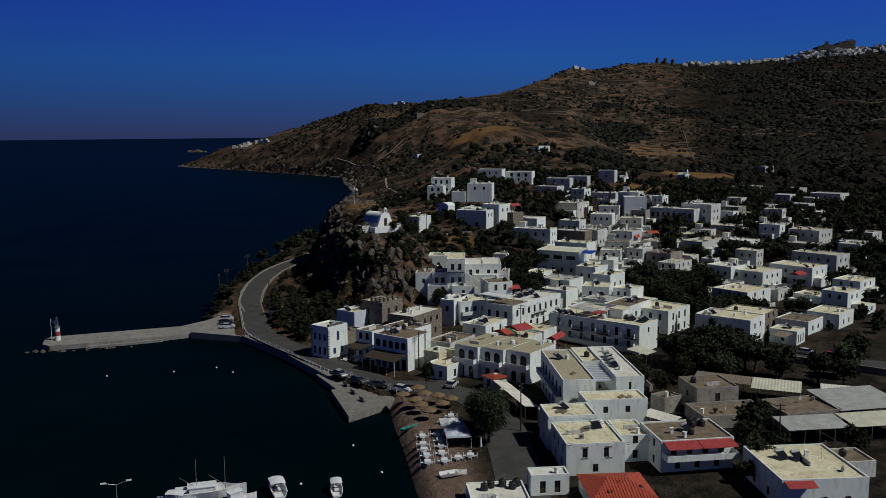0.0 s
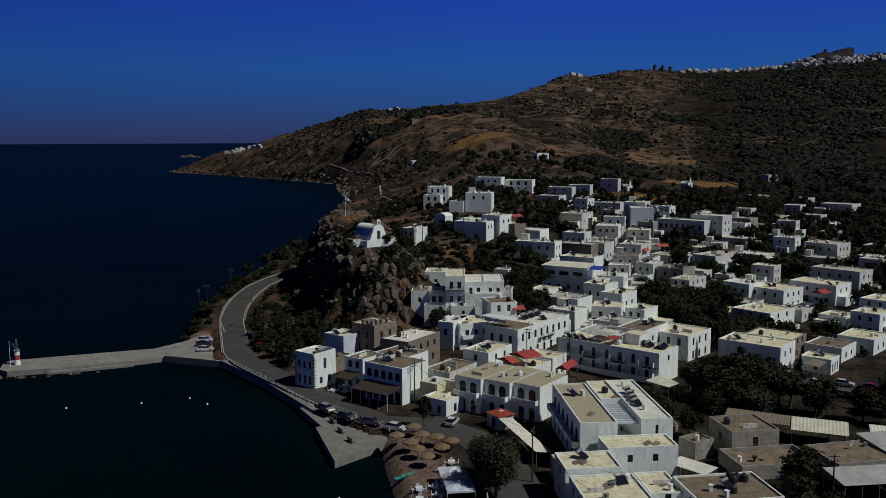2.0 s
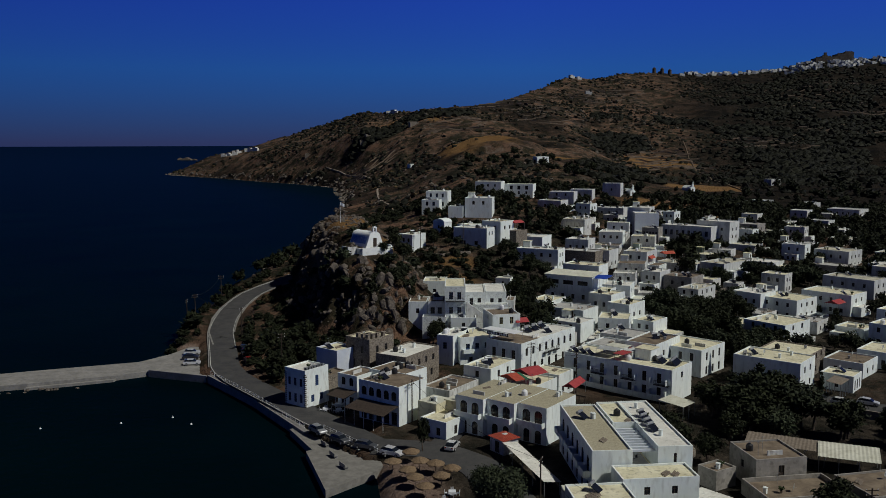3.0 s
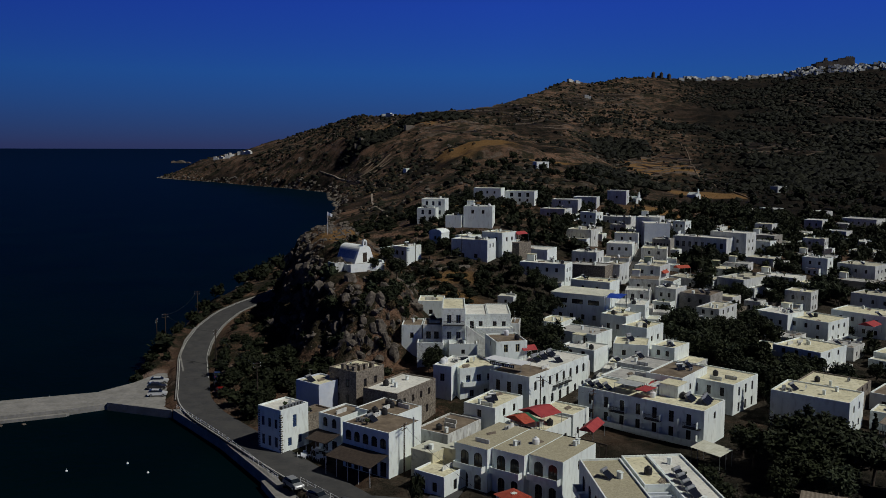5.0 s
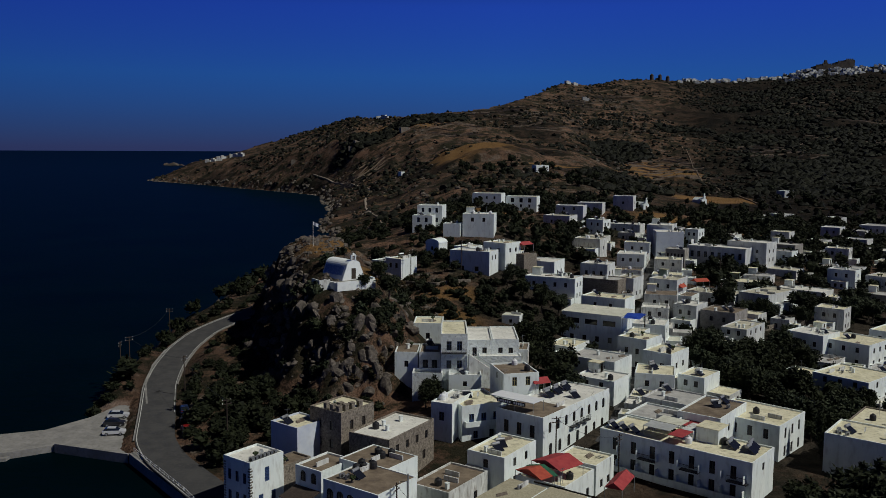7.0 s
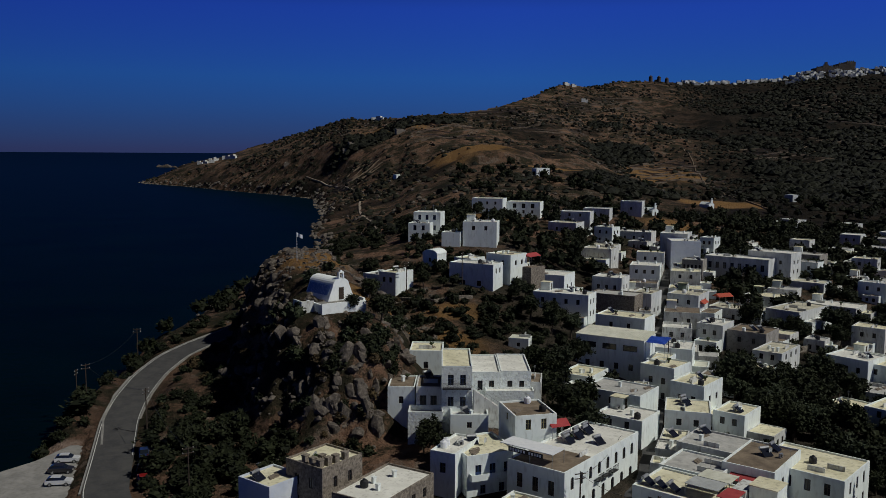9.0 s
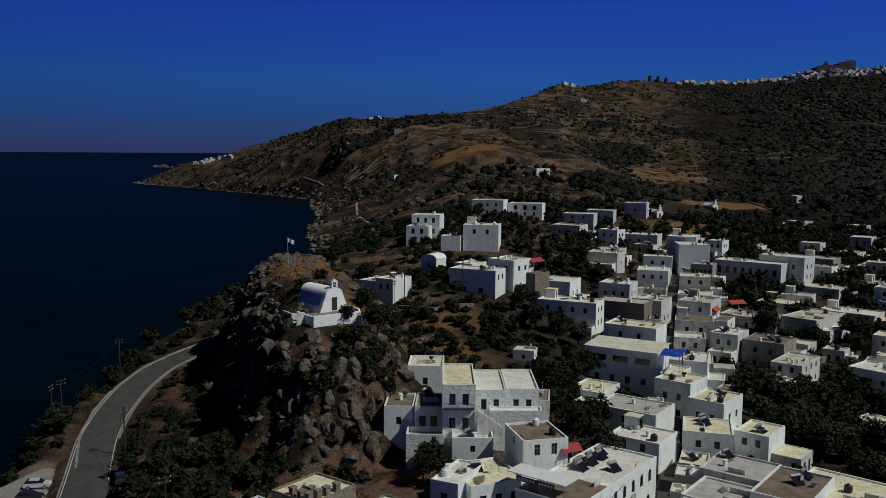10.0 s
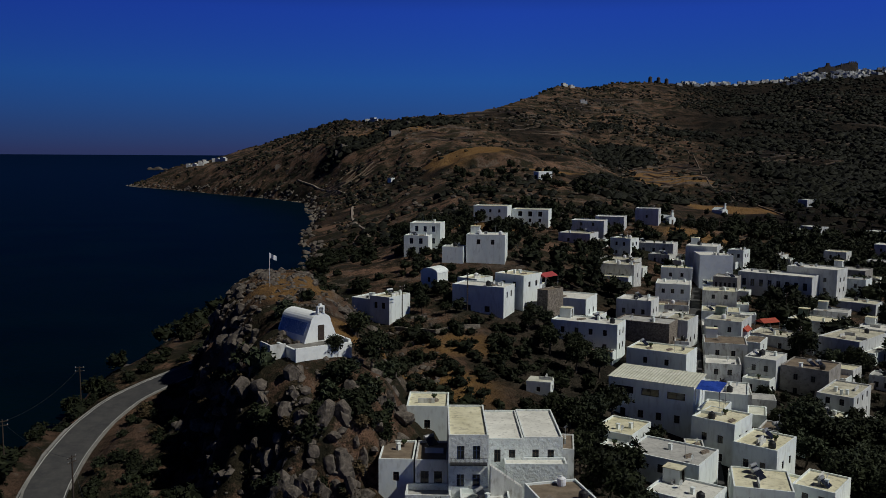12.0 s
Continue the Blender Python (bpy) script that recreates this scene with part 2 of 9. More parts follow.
def ground_z(x, y):
    z = land(x, y)
    a = x / (y + 3) if y > 300 else 0
    if y > 860:
        yr, zr = float(np.interp(a, RIDGE_A, RIDGE_Y)), float(np.interp(a, RIDGE_A, RIDGE_Z))
        if y < yr:
            s = (y - 860) / (yr - 860)
            z += (zr - z) * s ** 1.2
            z += fbm(x, y, 190) * (16 if a > -0.02 else 6) * s * (1 - s) * 2.2 + fbm(x, y, 60) * 5 * (1 - s)
            z += (0.42 - abs(fbm(x, y, 85, 3)) * 1.3) * 22 * s * (1 - s) + (0.3 - abs(fbm(x + 40, y, 34, 3))) * 9 * s * (1 - s)
        else:
            z = zr - (y - yr) * 0.28
        z += fbm(x, y, 28) * 1.6
        z += 8 * max(0.0, 1 - ((x - 62) / 58) ** 2 - ((y - 908) / 58) ** 2) if y < 970 else 0
    elif y > 420:
        z += fbm(x, y, 28) * 1.3 * sstep(420, 520, y)
    if y < 400:
        d, zt = on_line(x, y, [(-27, 322, 32.2), (-23, 300, 31.6), (-18, 285, 29.0), (-15, 271, 26.0)])
        k = 1 - sstep(4, 25 if x > -22 else 21, d + fbm(x, y, 9) * 2.5)
        if k > 0 and z < zt:
            z += (zt - z) * k + (fbm(x, y, 4) * 1.3 + (0.26 - abs(fbm(x + 7, y, 8.5, 3))) * 6.5) * k * (1 - k) * 4
        d, zr = on_line(x, y, ROAD)
        k = 1 - sstep(4.6, 9, d)
        z += (zr - 0.12 - z) * k
        if 230 < y < 274 and x < -50:
            z += (1.0 - z) * sstep(4.4, 6.4, d) * (1 - sstep(264, 274, y)) * (1 - sstep(-55, -50, x))
    xs = float(np.interp(y, SHORE_Y, SHORE_X))
    w = 0.8 if y < 236 and y > 178 else 7 if y < 300 else 14 if y < 900 else 40
    if y > 320:
        xs += fbm(x * 0.3, y, 22) * 5 + fbm(x, y, 7) * 1.5
    if y <= 178:
        w = 4.5
    k = sstep(-w * 0.35, w, x - xs) if y < 900 else 0.32 * sstep(-6, 14, x - xs) + 0.68 * sstep(-4, 80, x - xs)
    return -2.5 + (z + 2.5) * k


def mesh_object(name, verts, faces, mat, smooth=False):
    me = bpy.data.meshes.new(name)
    me.from_pydata(verts, [], faces)
    me.materials.append(mat)
    if smooth:
        me.polygons.foreach_set("use_smooth", [True] * len(me.polygons))
    me.update()
    return new(name, me)


def ground_material():
    m, n, l, b = material("hillside", 0.95, 0, 0.05)
    geo = n.new("ShaderNodeNewGeometry")
    tint = n.new("ShaderNodeAttribute")
    tint.attribute_name = "cover"
    sep = n.new("ShaderNodeSeparateColor")
    l.new(tint.outputs["Color"], sep.inputs[0])

    def tex(scale, detail=8, rough=0.6):
        t = n.new("ShaderNodeTexNoise")
        t.inputs["Scale"].default_value, t.inputs["Detail"].default_value, t.inputs["Roughness"].default_value = scale, detail, rough
        l.new(geo.outputs["Position"], t.inputs["Vector"])
        return t.outputs["Fac"]

    def ramp(f, p, q, c, d):
        r = n.new("ShaderNodeValToRGB")
        r.color_ramp.elements[0].position, r.color_ramp.elements[1].position = p, q
        r.color_ramp.elements[0].color, r.color_ramp.elements[1].color = (*c, 1), (*d, 1)
        l.new(f, r.inputs["Fac"])
        return r.outputs[0]

    def times(f, g):
        x = n.new("ShaderNodeMath")
        x.operation = "MULTIPLY"
        l.new(f, x.inputs[0])
        l.new(g, x.inputs[1])
        return x.outputs[0]

    def mix(f, c, d):
        x = n.new("ShaderNodeMixRGB")
        l.new(f, x.inputs["Fac"])
        for s, v in (("Color1", c), ("Color2", d)):
            if isinstance(v, tuple):
                x.inputs[s].default_value = (*v, 1)
            else:
                l.new(v, x.inputs[s])
        return x.outputs[0]
    soil = ramp(tex(0.025), 0.36, 0.64, (0.060, 0.040, 0.030), (0.195, 0.115, 0.076))
    rocky = mix(ramp(tex(0.13, 10, 0.7), 0.52, 0.62, (0, 0, 0), (0.75, 0.75, 0.75)), soil, (0.165, 0.140, 0.115))
    fine = ramp(tex(0.7, 6), 0.4, 0.62, (0.55, 0.55, 0.55), (1, 1, 1))
    dry = mix(times(sep.outputs["Red"], fine), rocky, (0.215, 0.122, 0.045))
    scrub = mix(ramp(tex(0.06, 12, 0.75), 0.47, 0.54, (0, 0, 0), (0.9, 0.9, 0.9)), dry, (0.018, 0.020, 0.012))
    tufts = mix(ramp(tex(0.3, 8, 0.8), 0.50, 0.56, (0, 0, 0), (0.8, 0.8, 0.8)), scrub, (0.022, 0.021, 0.014))
    scrub = mix(ramp(tex(0.045, 6, 0.7), 0.44, 0.52, (0.25, 0.25, 0.25), (1, 1, 1)), scrub, tufts)
    keep = mix(sep.outputs["Red"], scrub, dry)
    sand = mix(sep.outputs["Green"], keep, ramp(tex(0.6, 8), 0.35, 0.65, (0.18, 0.125, 0.098), (0.25, 0.185, 0.148)))
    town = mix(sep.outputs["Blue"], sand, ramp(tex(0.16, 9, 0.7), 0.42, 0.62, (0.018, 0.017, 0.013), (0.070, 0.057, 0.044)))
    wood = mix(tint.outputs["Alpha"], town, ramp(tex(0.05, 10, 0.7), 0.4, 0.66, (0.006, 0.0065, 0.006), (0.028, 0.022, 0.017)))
    l.new(wood, b.inputs["Base Color"])
    bp = n.new("ShaderNodeBump")
    bp.inputs["Strength"].default_value, bp.inputs["Distance"].default_value = 1.0, 1.8
    l.new(tex(0.35, 10, 0.7), bp.inputs["Height"])
    l.new(bp.outputs[0], b.inputs["Normal"])
    return m


HILL = ground_material()


# dry-grass fields: centre and half sizes
FIELDS = [(54, 905, 48, 46), (-24, 1225, 44, 34), (18, 1180, 30, 22), (118, 838, 34, 16), (128, 502, 32, 20), (155, 482, 26, 16), (25, 471, 24, 14), (255, 980, 45, 70),
          (-22, 308, 9, 16), (6, 296, 15, 13), (-9, 284, 8, 7), (12, 320, 12, 9), (230, 760, 50, 40)]


def build_ground():
    ys = [-300, -200, -120, -60, -20, 20, 60, 85, 100]
    y = 110.0
    while y < 2500:
        ys.append(y)
        y += max(1.4, (y - 130) * 0.0065) if y < 2000 else 40
    n = 420
    verts, faces = [], []
    for y in ys:
        lo, hi = -110 - max(0, y - 850) * 0.62, 170 + max(0, y - 100) * 0.66
        for i in range(n + 1):
            x = lo + (hi - lo) * i / n
            verts.append((x, y, ground_z(x, y)))
    for j in range(len(ys) - 1):
        for i in range(n):
            k = j * (n + 1) + i
            faces.append((k, k + 1, k + n + 2, k + n + 1))
    ob = mesh_object("ground", verts, faces, HILL, True)
    cover = ob.data.color_attributes.new("cover", "FLOAT_COLOR", "POINT")
    values = []
    for x, y, z in verts:
        dry = max([1 - sstep(0.55, 1.0, math.hypot((x - cx) / rx, (y - cy) / ry) + fbm(x, y, 14) * 0.25) for cx, cy, rx, ry in FIELDS if abs(x - cx) < rx and abs(y - cy) < ry] or [0])
        sandy = (1 - sstep(9, 16, x - float(np.interp(y, SHORE_Y, SHORE_X)))) * (1 if 60 < y < 176 else 0) + (1 if 238 < y < 268 and x < -62 else 0)
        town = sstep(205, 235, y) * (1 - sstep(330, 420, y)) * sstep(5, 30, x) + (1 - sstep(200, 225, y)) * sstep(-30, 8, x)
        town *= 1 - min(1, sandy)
        a = x / (y + 3)
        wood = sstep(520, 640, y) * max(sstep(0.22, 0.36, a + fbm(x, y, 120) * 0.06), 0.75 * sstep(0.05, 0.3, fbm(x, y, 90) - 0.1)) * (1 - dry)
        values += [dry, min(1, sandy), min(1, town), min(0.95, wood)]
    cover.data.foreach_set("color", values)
    return tagged(ob, "dry brown island hillside with scrub and bare rock", "ground", kind="structure")


ground = build_ground()


def sea_material():
    """Dark teal water under a weak, rippled gloss."""
    m, n, l, b = material("sea_water", 0.3, 0, 0.0)
    n.remove(b)
    geo = n.new("ShaderNodeNewGeometry")
    t = n.new("ShaderNodeTexNoise")
    t.inputs["Scale"].default_value, t.inputs["Detail"].default_value = 0.02, 6
    l.new(geo.outputs["Position"], t.inputs["Vector"])
    r = n.new("ShaderNodeValToRGB")
    r.color_ramp.elements[0].position, r.color_ramp.elements[1].position = 0.35, 0.7
    r.color_ramp.elements[0].color, r.color_ramp.elements[1].color = (0.0003, 0.0034, 0.0044, 1), (0.0006, 0.0052, 0.0064, 1)
    l.new(t.outputs["Fac"], r.inputs["Fac"])
    body, gloss, mixer = n.new("ShaderNodeBsdfDiffuse"), n.new("ShaderNodeBsdfGlossy"), n.new("ShaderNodeMixShader")
    l.new(r.outputs[0], body.inputs["Color"])
    gloss.inputs["Roughness"].default_value = 0.3
    gloss.inputs["Color"].default_value = (0.14, 0.40, 0.95, 1)
    w = n.new("ShaderNodeTexNoise")
    w.inputs["Scale"].default_value, w.inputs["Detail"].default_value = 0.45, 6
    l.new(geo.outputs["Position"], w.inputs["Vector"])
    bp = n.new("ShaderNodeBump")
    bp.inputs["Strength"].default_value, bp.inputs["Distance"].default_value = 0.5, 0.5
    l.new(w.outputs["Fac"], bp.inputs["Height"])
    l.new(bp.outputs[0], gloss.inputs["Normal"])
    f, k = n.new("ShaderNodeFresnel"), n.new("ShaderNodeMath")
    f.inputs["IOR"].default_value = 1.33
    k.operation, k.inputs[1].default_value = "MULTIPLY", 0.14
    l.new(f.outputs[0], k.inputs[0])
    l.new(k.outputs[0], mixer.inputs["Fac"])
    l.new(body.outputs[0], mixer.inputs[1])
    l.new(gloss.outputs[0], mixer.inputs[2])
    l.new(mixer.outputs[0], n["Material Output"].inputs["Surface"])
    return m


SEA = sea_material()
rings = [0, 60, 150, 300, 600, 1000, 1500, 2000, 2500, 3000, 3400, 3800, 4200, 4600, 4800]
verts, faces, turn = [], [], 96
for rr in rings:
    for k in range(turn):
        a = 2 * math.pi * k / turn
        verts.append((rr * math.cos(a), 70 + rr * math.sin(a), 37 * (max(0, rr - 2400) / 2400) ** 2))
for j in range(len(rings) - 1):
    for k in range(turn):
        p, q = j * turn + k, j * turn + (k + 1) % turn
        faces.append((p, p + turn, q + turn, q))
sea = tagged(mesh_object("sea", verts, faces, SEA, True), "deep dark blue sea, nearly calm", "sea", kind="structure")

# ---- building kit ----


def part(name, bm, mat, parent, label=""):
    me = bpy.data.meshes.new(name)
    bm.to_mesh(me)
    bm.free()
    me.materials.append(mat)
    ob = new(name, me)
    ob.parent = parent
    return tagged(ob, label)


def thing(name, x, y, z, rz=0, label="", category="", group=""):
    ob = new(name)
    ob.matrix_basis = pose(x, y, z, 0, 0, rz)
    return tagged(ob, label, category, group)


def box(bm, x0, y0, z0, x1, y1, z1):
    v = [bm.verts.new(p) for p in ((x0, y0, z0), (x1, y0, z0), (x1, y1, z0), (x0, y1, z0), (x0, y0, z1), (x1, y0, z1), (x1, y1, z1), (x0, y1, z1))]
    for f in ((3, 2, 1, 0), (4, 5, 6, 7), (0, 1, 5, 4), (1, 2, 6, 5), (2, 3, 7, 6), (3, 0, 4, 7)):
        bm.faces.new([v[i] for i in f])
    return v


def tube(bm, p, q, r0, r1, n=8):
    """A closed, tapered round bar from p to q."""
    p, q = Vector(p), Vector(q)
    d = (q - p).normalized()
    e = d.orthogonal().normalized()
    f = d.cross(e)
    rings = []
    for c, r in ((p, r0), (q, r1)):
        rings.append([bm.verts.new(c + (e * math.cos(2 * math.pi * k / n) + f * math.sin(2 * math.pi * k / n)) * r) for k in range(n)])
    for k in range(n):
        bm.faces.new((rings[0][k], rings[0][(k + 1) % n], rings[1][(k + 1) % n], rings[1][k]))
    bm.faces.new(rings[0][::-1])
    bm.faces.new(rings[1])


def one_box(name, mat, parent, x0, y0, z0, x1, y1, z1, label=""):
    bm = bmesh.new()
    box(bm, x0, y0, z0, x1, y1, z1)
    return part(name, bm, mat, parent, label)


def facade(bm, side, length, across, z0, z1, holes, depth=0.16):
    """A wall face with recessed openings (s0, s1, h0, h1), s along the wall. side: left (x = 0), right (y = 0), back, far."""
    def at(s, z, inn=0.0):
        return bm.verts.new({"left": (inn, s, z), "right": (s, inn, z), "back": (s, across - inn, z), "far": (across - inn, s, z)}[side])
    ss = sorted({0, length, *[v for q in holes for v in q[:2]]})
    zs = sorted({z0, z1, *[v for q in holes for v in q[2:]]})
    grid = {(i, j): at(s, z) for i, s in enumerate(ss) for j, z in enumerate(zs)}
    for i in range(len(ss) - 1):
        for j in range(len(zs) - 1):
            sm, zm = (ss[i] + ss[i + 1]) / 2, (zs[j] + zs[j + 1]) / 2
            if not any(q[0] < sm < q[1] and q[2] < zm < q[3] for q in holes):
                bm.faces.new((grid[i, j], grid[i + 1, j], grid[i + 1, j + 1], grid[i, j + 1]))
    for s0, s1, h0, h1 in holes:
        c = [(s0, h0), (s1, h0), (s1, h1), (s0, h1)]
        for (a, b), (d, e) in zip(c, c[1:] + c[:1]):
            bm.faces.new((at(a, b), at(a, b, depth), at(d, e, depth), at(d, e)))


window_meshes = {}


def lattice(bm, xs, zs, solid, y0, y1):
    """One connected pierced plate: the cells of a grid for which solid(i, j) holds, y1 in front."""
    v = {}

    def at(i, j, y):
        if (i, j, y) not in v:
            v[i, j, y] = bm.verts.new((xs[i], y, zs[j]))
        return v[i, j, y]
    nx, nz = len(xs) - 1, len(zs) - 1
    on = {(i, j) for i in range(nx) for j in range(nz) if solid(i, j)}
    for i, j in on:
        c = ((i, j), (i + 1, j), (i + 1, j + 1), (i, j + 1))
        bm.faces.new([at(*p, y1) for p in c[::-1]])
        for k, near in enumerate(((i, j - 1), (i + 1, j), (i, j + 1), (i - 1, j))):
            if near not in on:
                p, q = c[k], c[(k + 1) % 4]
                bm.faces.new((at(*p, y1), at(*q, y1), at(*q, y0), at(*p, y0)))


def window_mesh(w, hgt, kind, mat):
    key = (w, hgt, kind, mat.name)
    if key not in window_meshes:
        t = 0.09
        xs = [0, t, w / 2 - 0.045, w / 2 + 0.045, w - t, w]
        if kind == "door":
            zs = [0, 0.8, hgt - t, hgt]
            solid = lambda i, j: i in (0, 2, 4) or j in (0, 2)
        elif kind == "shutter":
            zs = [0] + [t + (hgt - 2 * t) * (k + e) / 9 for k in range(9) for e in (0, 0.7)] + [hgt]
            solid = lambda i, j: i in (0, 4) or j % 2 == 1 or j in (0, len(zs) - 2)
        else:
            zs = [-0.07, t, hgt * 0.62, hgt * 0.62 + 0.05, hgt - t, hgt]
            solid = lambda i, j: i in (0, 2, 4) or j in (0, 2, 4)
        bm = bmesh.new()
        lattice(bm, xs, zs, solid, 0, 0.06)
        f, p = bpy.data.meshes.new("window_frame"), bpy.data.meshes.new("pane")
        bm.to_mesh(f)
        bm.free()
        bm = bmesh.new()
        box(bm, 0.02, -0.05, 0.02, w - 0.02, 0.008, hgt - 0.02)
        bm.to_mesh(p)
        bm.free()
        f.materials.append(mat)
        p.materials.append(PANE)
        window_meshes[key] = (f, p)
    return window_meshes[key]


arch_meshes = {}


def arch_head(w, hgt, walls):
    """The two rounded corners that turn a square opening into an arched one, as one plate."""
    key = (w, hgt, walls.name)
    if key not in arch_meshes:
        bm = bmesh.new()
        n, r = 12, w / 2
        rows = []
        for y in (0.155, 0.065):
            low = [bm.verts.new((r - r * math.cos(math.pi * k / n), y, hgt - r * 0.9 + r * 0.88 * math.sin(math.pi * k / n))) for k in range(n + 1)]
            top = [bm.verts.new((r - r * math.cos(math.pi * k / n), y, hgt)) for k in range(n + 1)]
            rows.append((low, top))
        (a, b), (c, d) = rows
        for k in range(n):
            bm.faces.new((a[k], a[k + 1], b[k + 1], b[k])), bm.faces.new((c[k + 1], c[k], d[k], d[k + 1])), bm.faces.new((a[k + 1], a[k], c[k], c[k + 1]))
        bmesh.ops.recalc_face_normals(bm, faces=bm.faces)
        me = bpy.data.meshes.new("arch_head")
        bm.to_mesh(me)
        bm.free()
        me.materials.append(walls)
        arch_meshes[key] = me
    return arch_meshes[key]


def add_window(h, side, length, across, s, z, w, hgt, kind, mat, depth=0.16, walls=None):
    arched, kind = kind.startswith("arched"), kind.replace("arched_", "")
    f, p = window_mesh(w, hgt, kind, mat)
    ob, pane = new("door" if kind == "door" else "window", f), new("pane", p)
    ob.parent, pane.parent = h, ob
    if arched:
        new("arch_head", arch_head(w, hgt, walls)).parent = ob
    ob.matrix_basis = {"left": pose(depth, s, z, 0, 0, 90), "right": pose(s + w, depth, z, 0, 0, 180),
                       "back": pose(s, across - depth, z), "far": pose(across - depth, s + w, z, 0, 0, -90)}[side]
    return ob


rng = random.Random(7)
FOOTPRINTS = []
FOOTPRINTS_OF = {}
ANNEXES = []


def clear_of_houses(x, y, m, but=None):
    for fx, fy, c, s, a, b in FOOTPRINTS:
        if but and abs(fx - but.location.x) + abs(fy - but.location.y) < 0.01:
            continue
        dx, dy = x - fx, y - fy
        u, v = dx * c + dy * s, -dx * s + dy * c
        if -m < u < b + m and -m < v < a + m:
            return False
    return True


def block(h, a, b, H, low, walls, roof, rows, parapet=0.45, frame_mat=None, shell="outer_wall"):
    """Walls with openings, parapet and flat roof in the house's own axes: b along x, a along y."""
    bm = bmesh.new()
    todo = []
    for side, length, across in (("left", a, b), ("right", b, a), ("back", b, a), ("far", a, b)):
        holes = []
        for fl, cnt, w, sill, hh, kind in rows.get(side, ()):
            gap = (length - cnt * w) / (cnt + 1)
            if gap < 0.12 or fl + sill + hh > H - 0.12:
                continue
            for k in range(cnt):
                s = round(gap + k * (gap + w), 3)
                holes.append((s, round(s + w, 3), round(fl + sill, 3), round(fl + sill + hh, 3)))
                todo.append((side, length, across, s, round(fl + sill, 3), w, hh, kind))
        facade(bm, side, length, across, low, H, holes)
    t = 0.22
    o, n = [(0, 0), (b, 0), (b, a), (0, a)], [(t, t), (b - t, t), (b - t, a - t), (t, a - t)]
    for k in range(4):
        p, q, r, s = o[k], o[(k + 1) % 4], n[(k + 1) % 4], n[k]
        bm.faces.new([bm.verts.new((*v, H)) for v in (p, q, r, s)])
        bm.faces.new([bm.verts.new((*v, z)) for v, z in ((s, H), (r, H), (r, H - parapet - 0.1), (s, H - parapet - 0.1))])
    bmesh.ops.remove_doubles(bm, verts=bm.verts, dist=0.002)
    bmesh.ops.recalc_face_normals(bm, faces=bm.faces)
    part(shell, bm, walls, h)
    if parapet < 0.09:
        one_box("roof", roof, h, 0.04, 0.04, H - 0.2, b - 0.04, a - 0.04, H + 0.03)
    else:
        one_box("roof", roof, h, t - 0.02, t - 0.02, H - parapet - 0.25, b - t + 0.02, a - t + 0.02, H - parapet)
    for side, length, across, s, z, w, hh, kind in todo:
        add_window(h, side, length, across, s, z, w, hh, kind, frame_mat or DARK_WOOD, walls=walls)


def house(F, ang, a, b, top, base, left=(), right=(), back=(), far=(), walls=None, roof=None, frame_mat=None, parapet=0.28, label="",
          name="house", category="house", group="houses of the village"):
    """A flat-roofed block. F: its corner nearest the water; b metres long at ang degrees, a metres at ang + 90."""
    h = thing(name, F[0], F[1], base, ang, label or "whitewashed flat-roofed village house with dark windows", category, group)
    c, s = math.cos(radians(ang)), math.sin(radians(ang))
    FOOTPRINTS.append((F[0], F[1], c, s, a, b))
    FOOTPRINTS_OF[h.name] = (a, b)
    low = min(ground_z(F[0] + c * j * b - s * i * a, F[1] + s * j * b + c * i * a) for i in (0, 0.5, 1) for j in (0, 0.5, 1)) - base - 0.6
    block(h, a, b, top - base, min(low, -0.3), walls or (WHITE if F[1] < 300 or F[0] < 58 else VILLAGE_WHITE), roof or (CREAM if F[1] < 300 or F[0] < 58 else STAINED_ROOF), {"left": left, "right": right, "back": back, "far": far}, parapet, frame_mat)
    h["roof_z"] = top - parapet
    return h


def st(n, cnt, w=0.9, sill=0.95, hh=1.25, kind="window", step=3.1, first=0.0):
    return [(first + k * step, cnt, w, sill, hh, kind) for k in range(n)]


DOORS = dict(w=1.0, sill=0.05, hh=2.1, kind="door")


def spot(h, x, y, z=None):
    """A place in the world from a house's own axes; on its roof where no height is given."""
    p = h.matrix_basis @ Vector((x, y, 0))
    return p.x, p.y, h["roof_z"] if z is None else h.location.z + z


PROTOS = {}


def placed(build, x, y, z, rz=0, *args):
    """The first call builds the thing, the later ones copy it."""
    key = (build, *[v.name for v in args])
    if key not in PROTOS:
        ob = build(*args)
        ob.matrix_basis = pose(x, y, z, 0, 0, rz)
        PROTOS[key] = ob
        return ob
    return copy_thing(PROTOS[key], pose(x, y, z, 0, 0, rz))


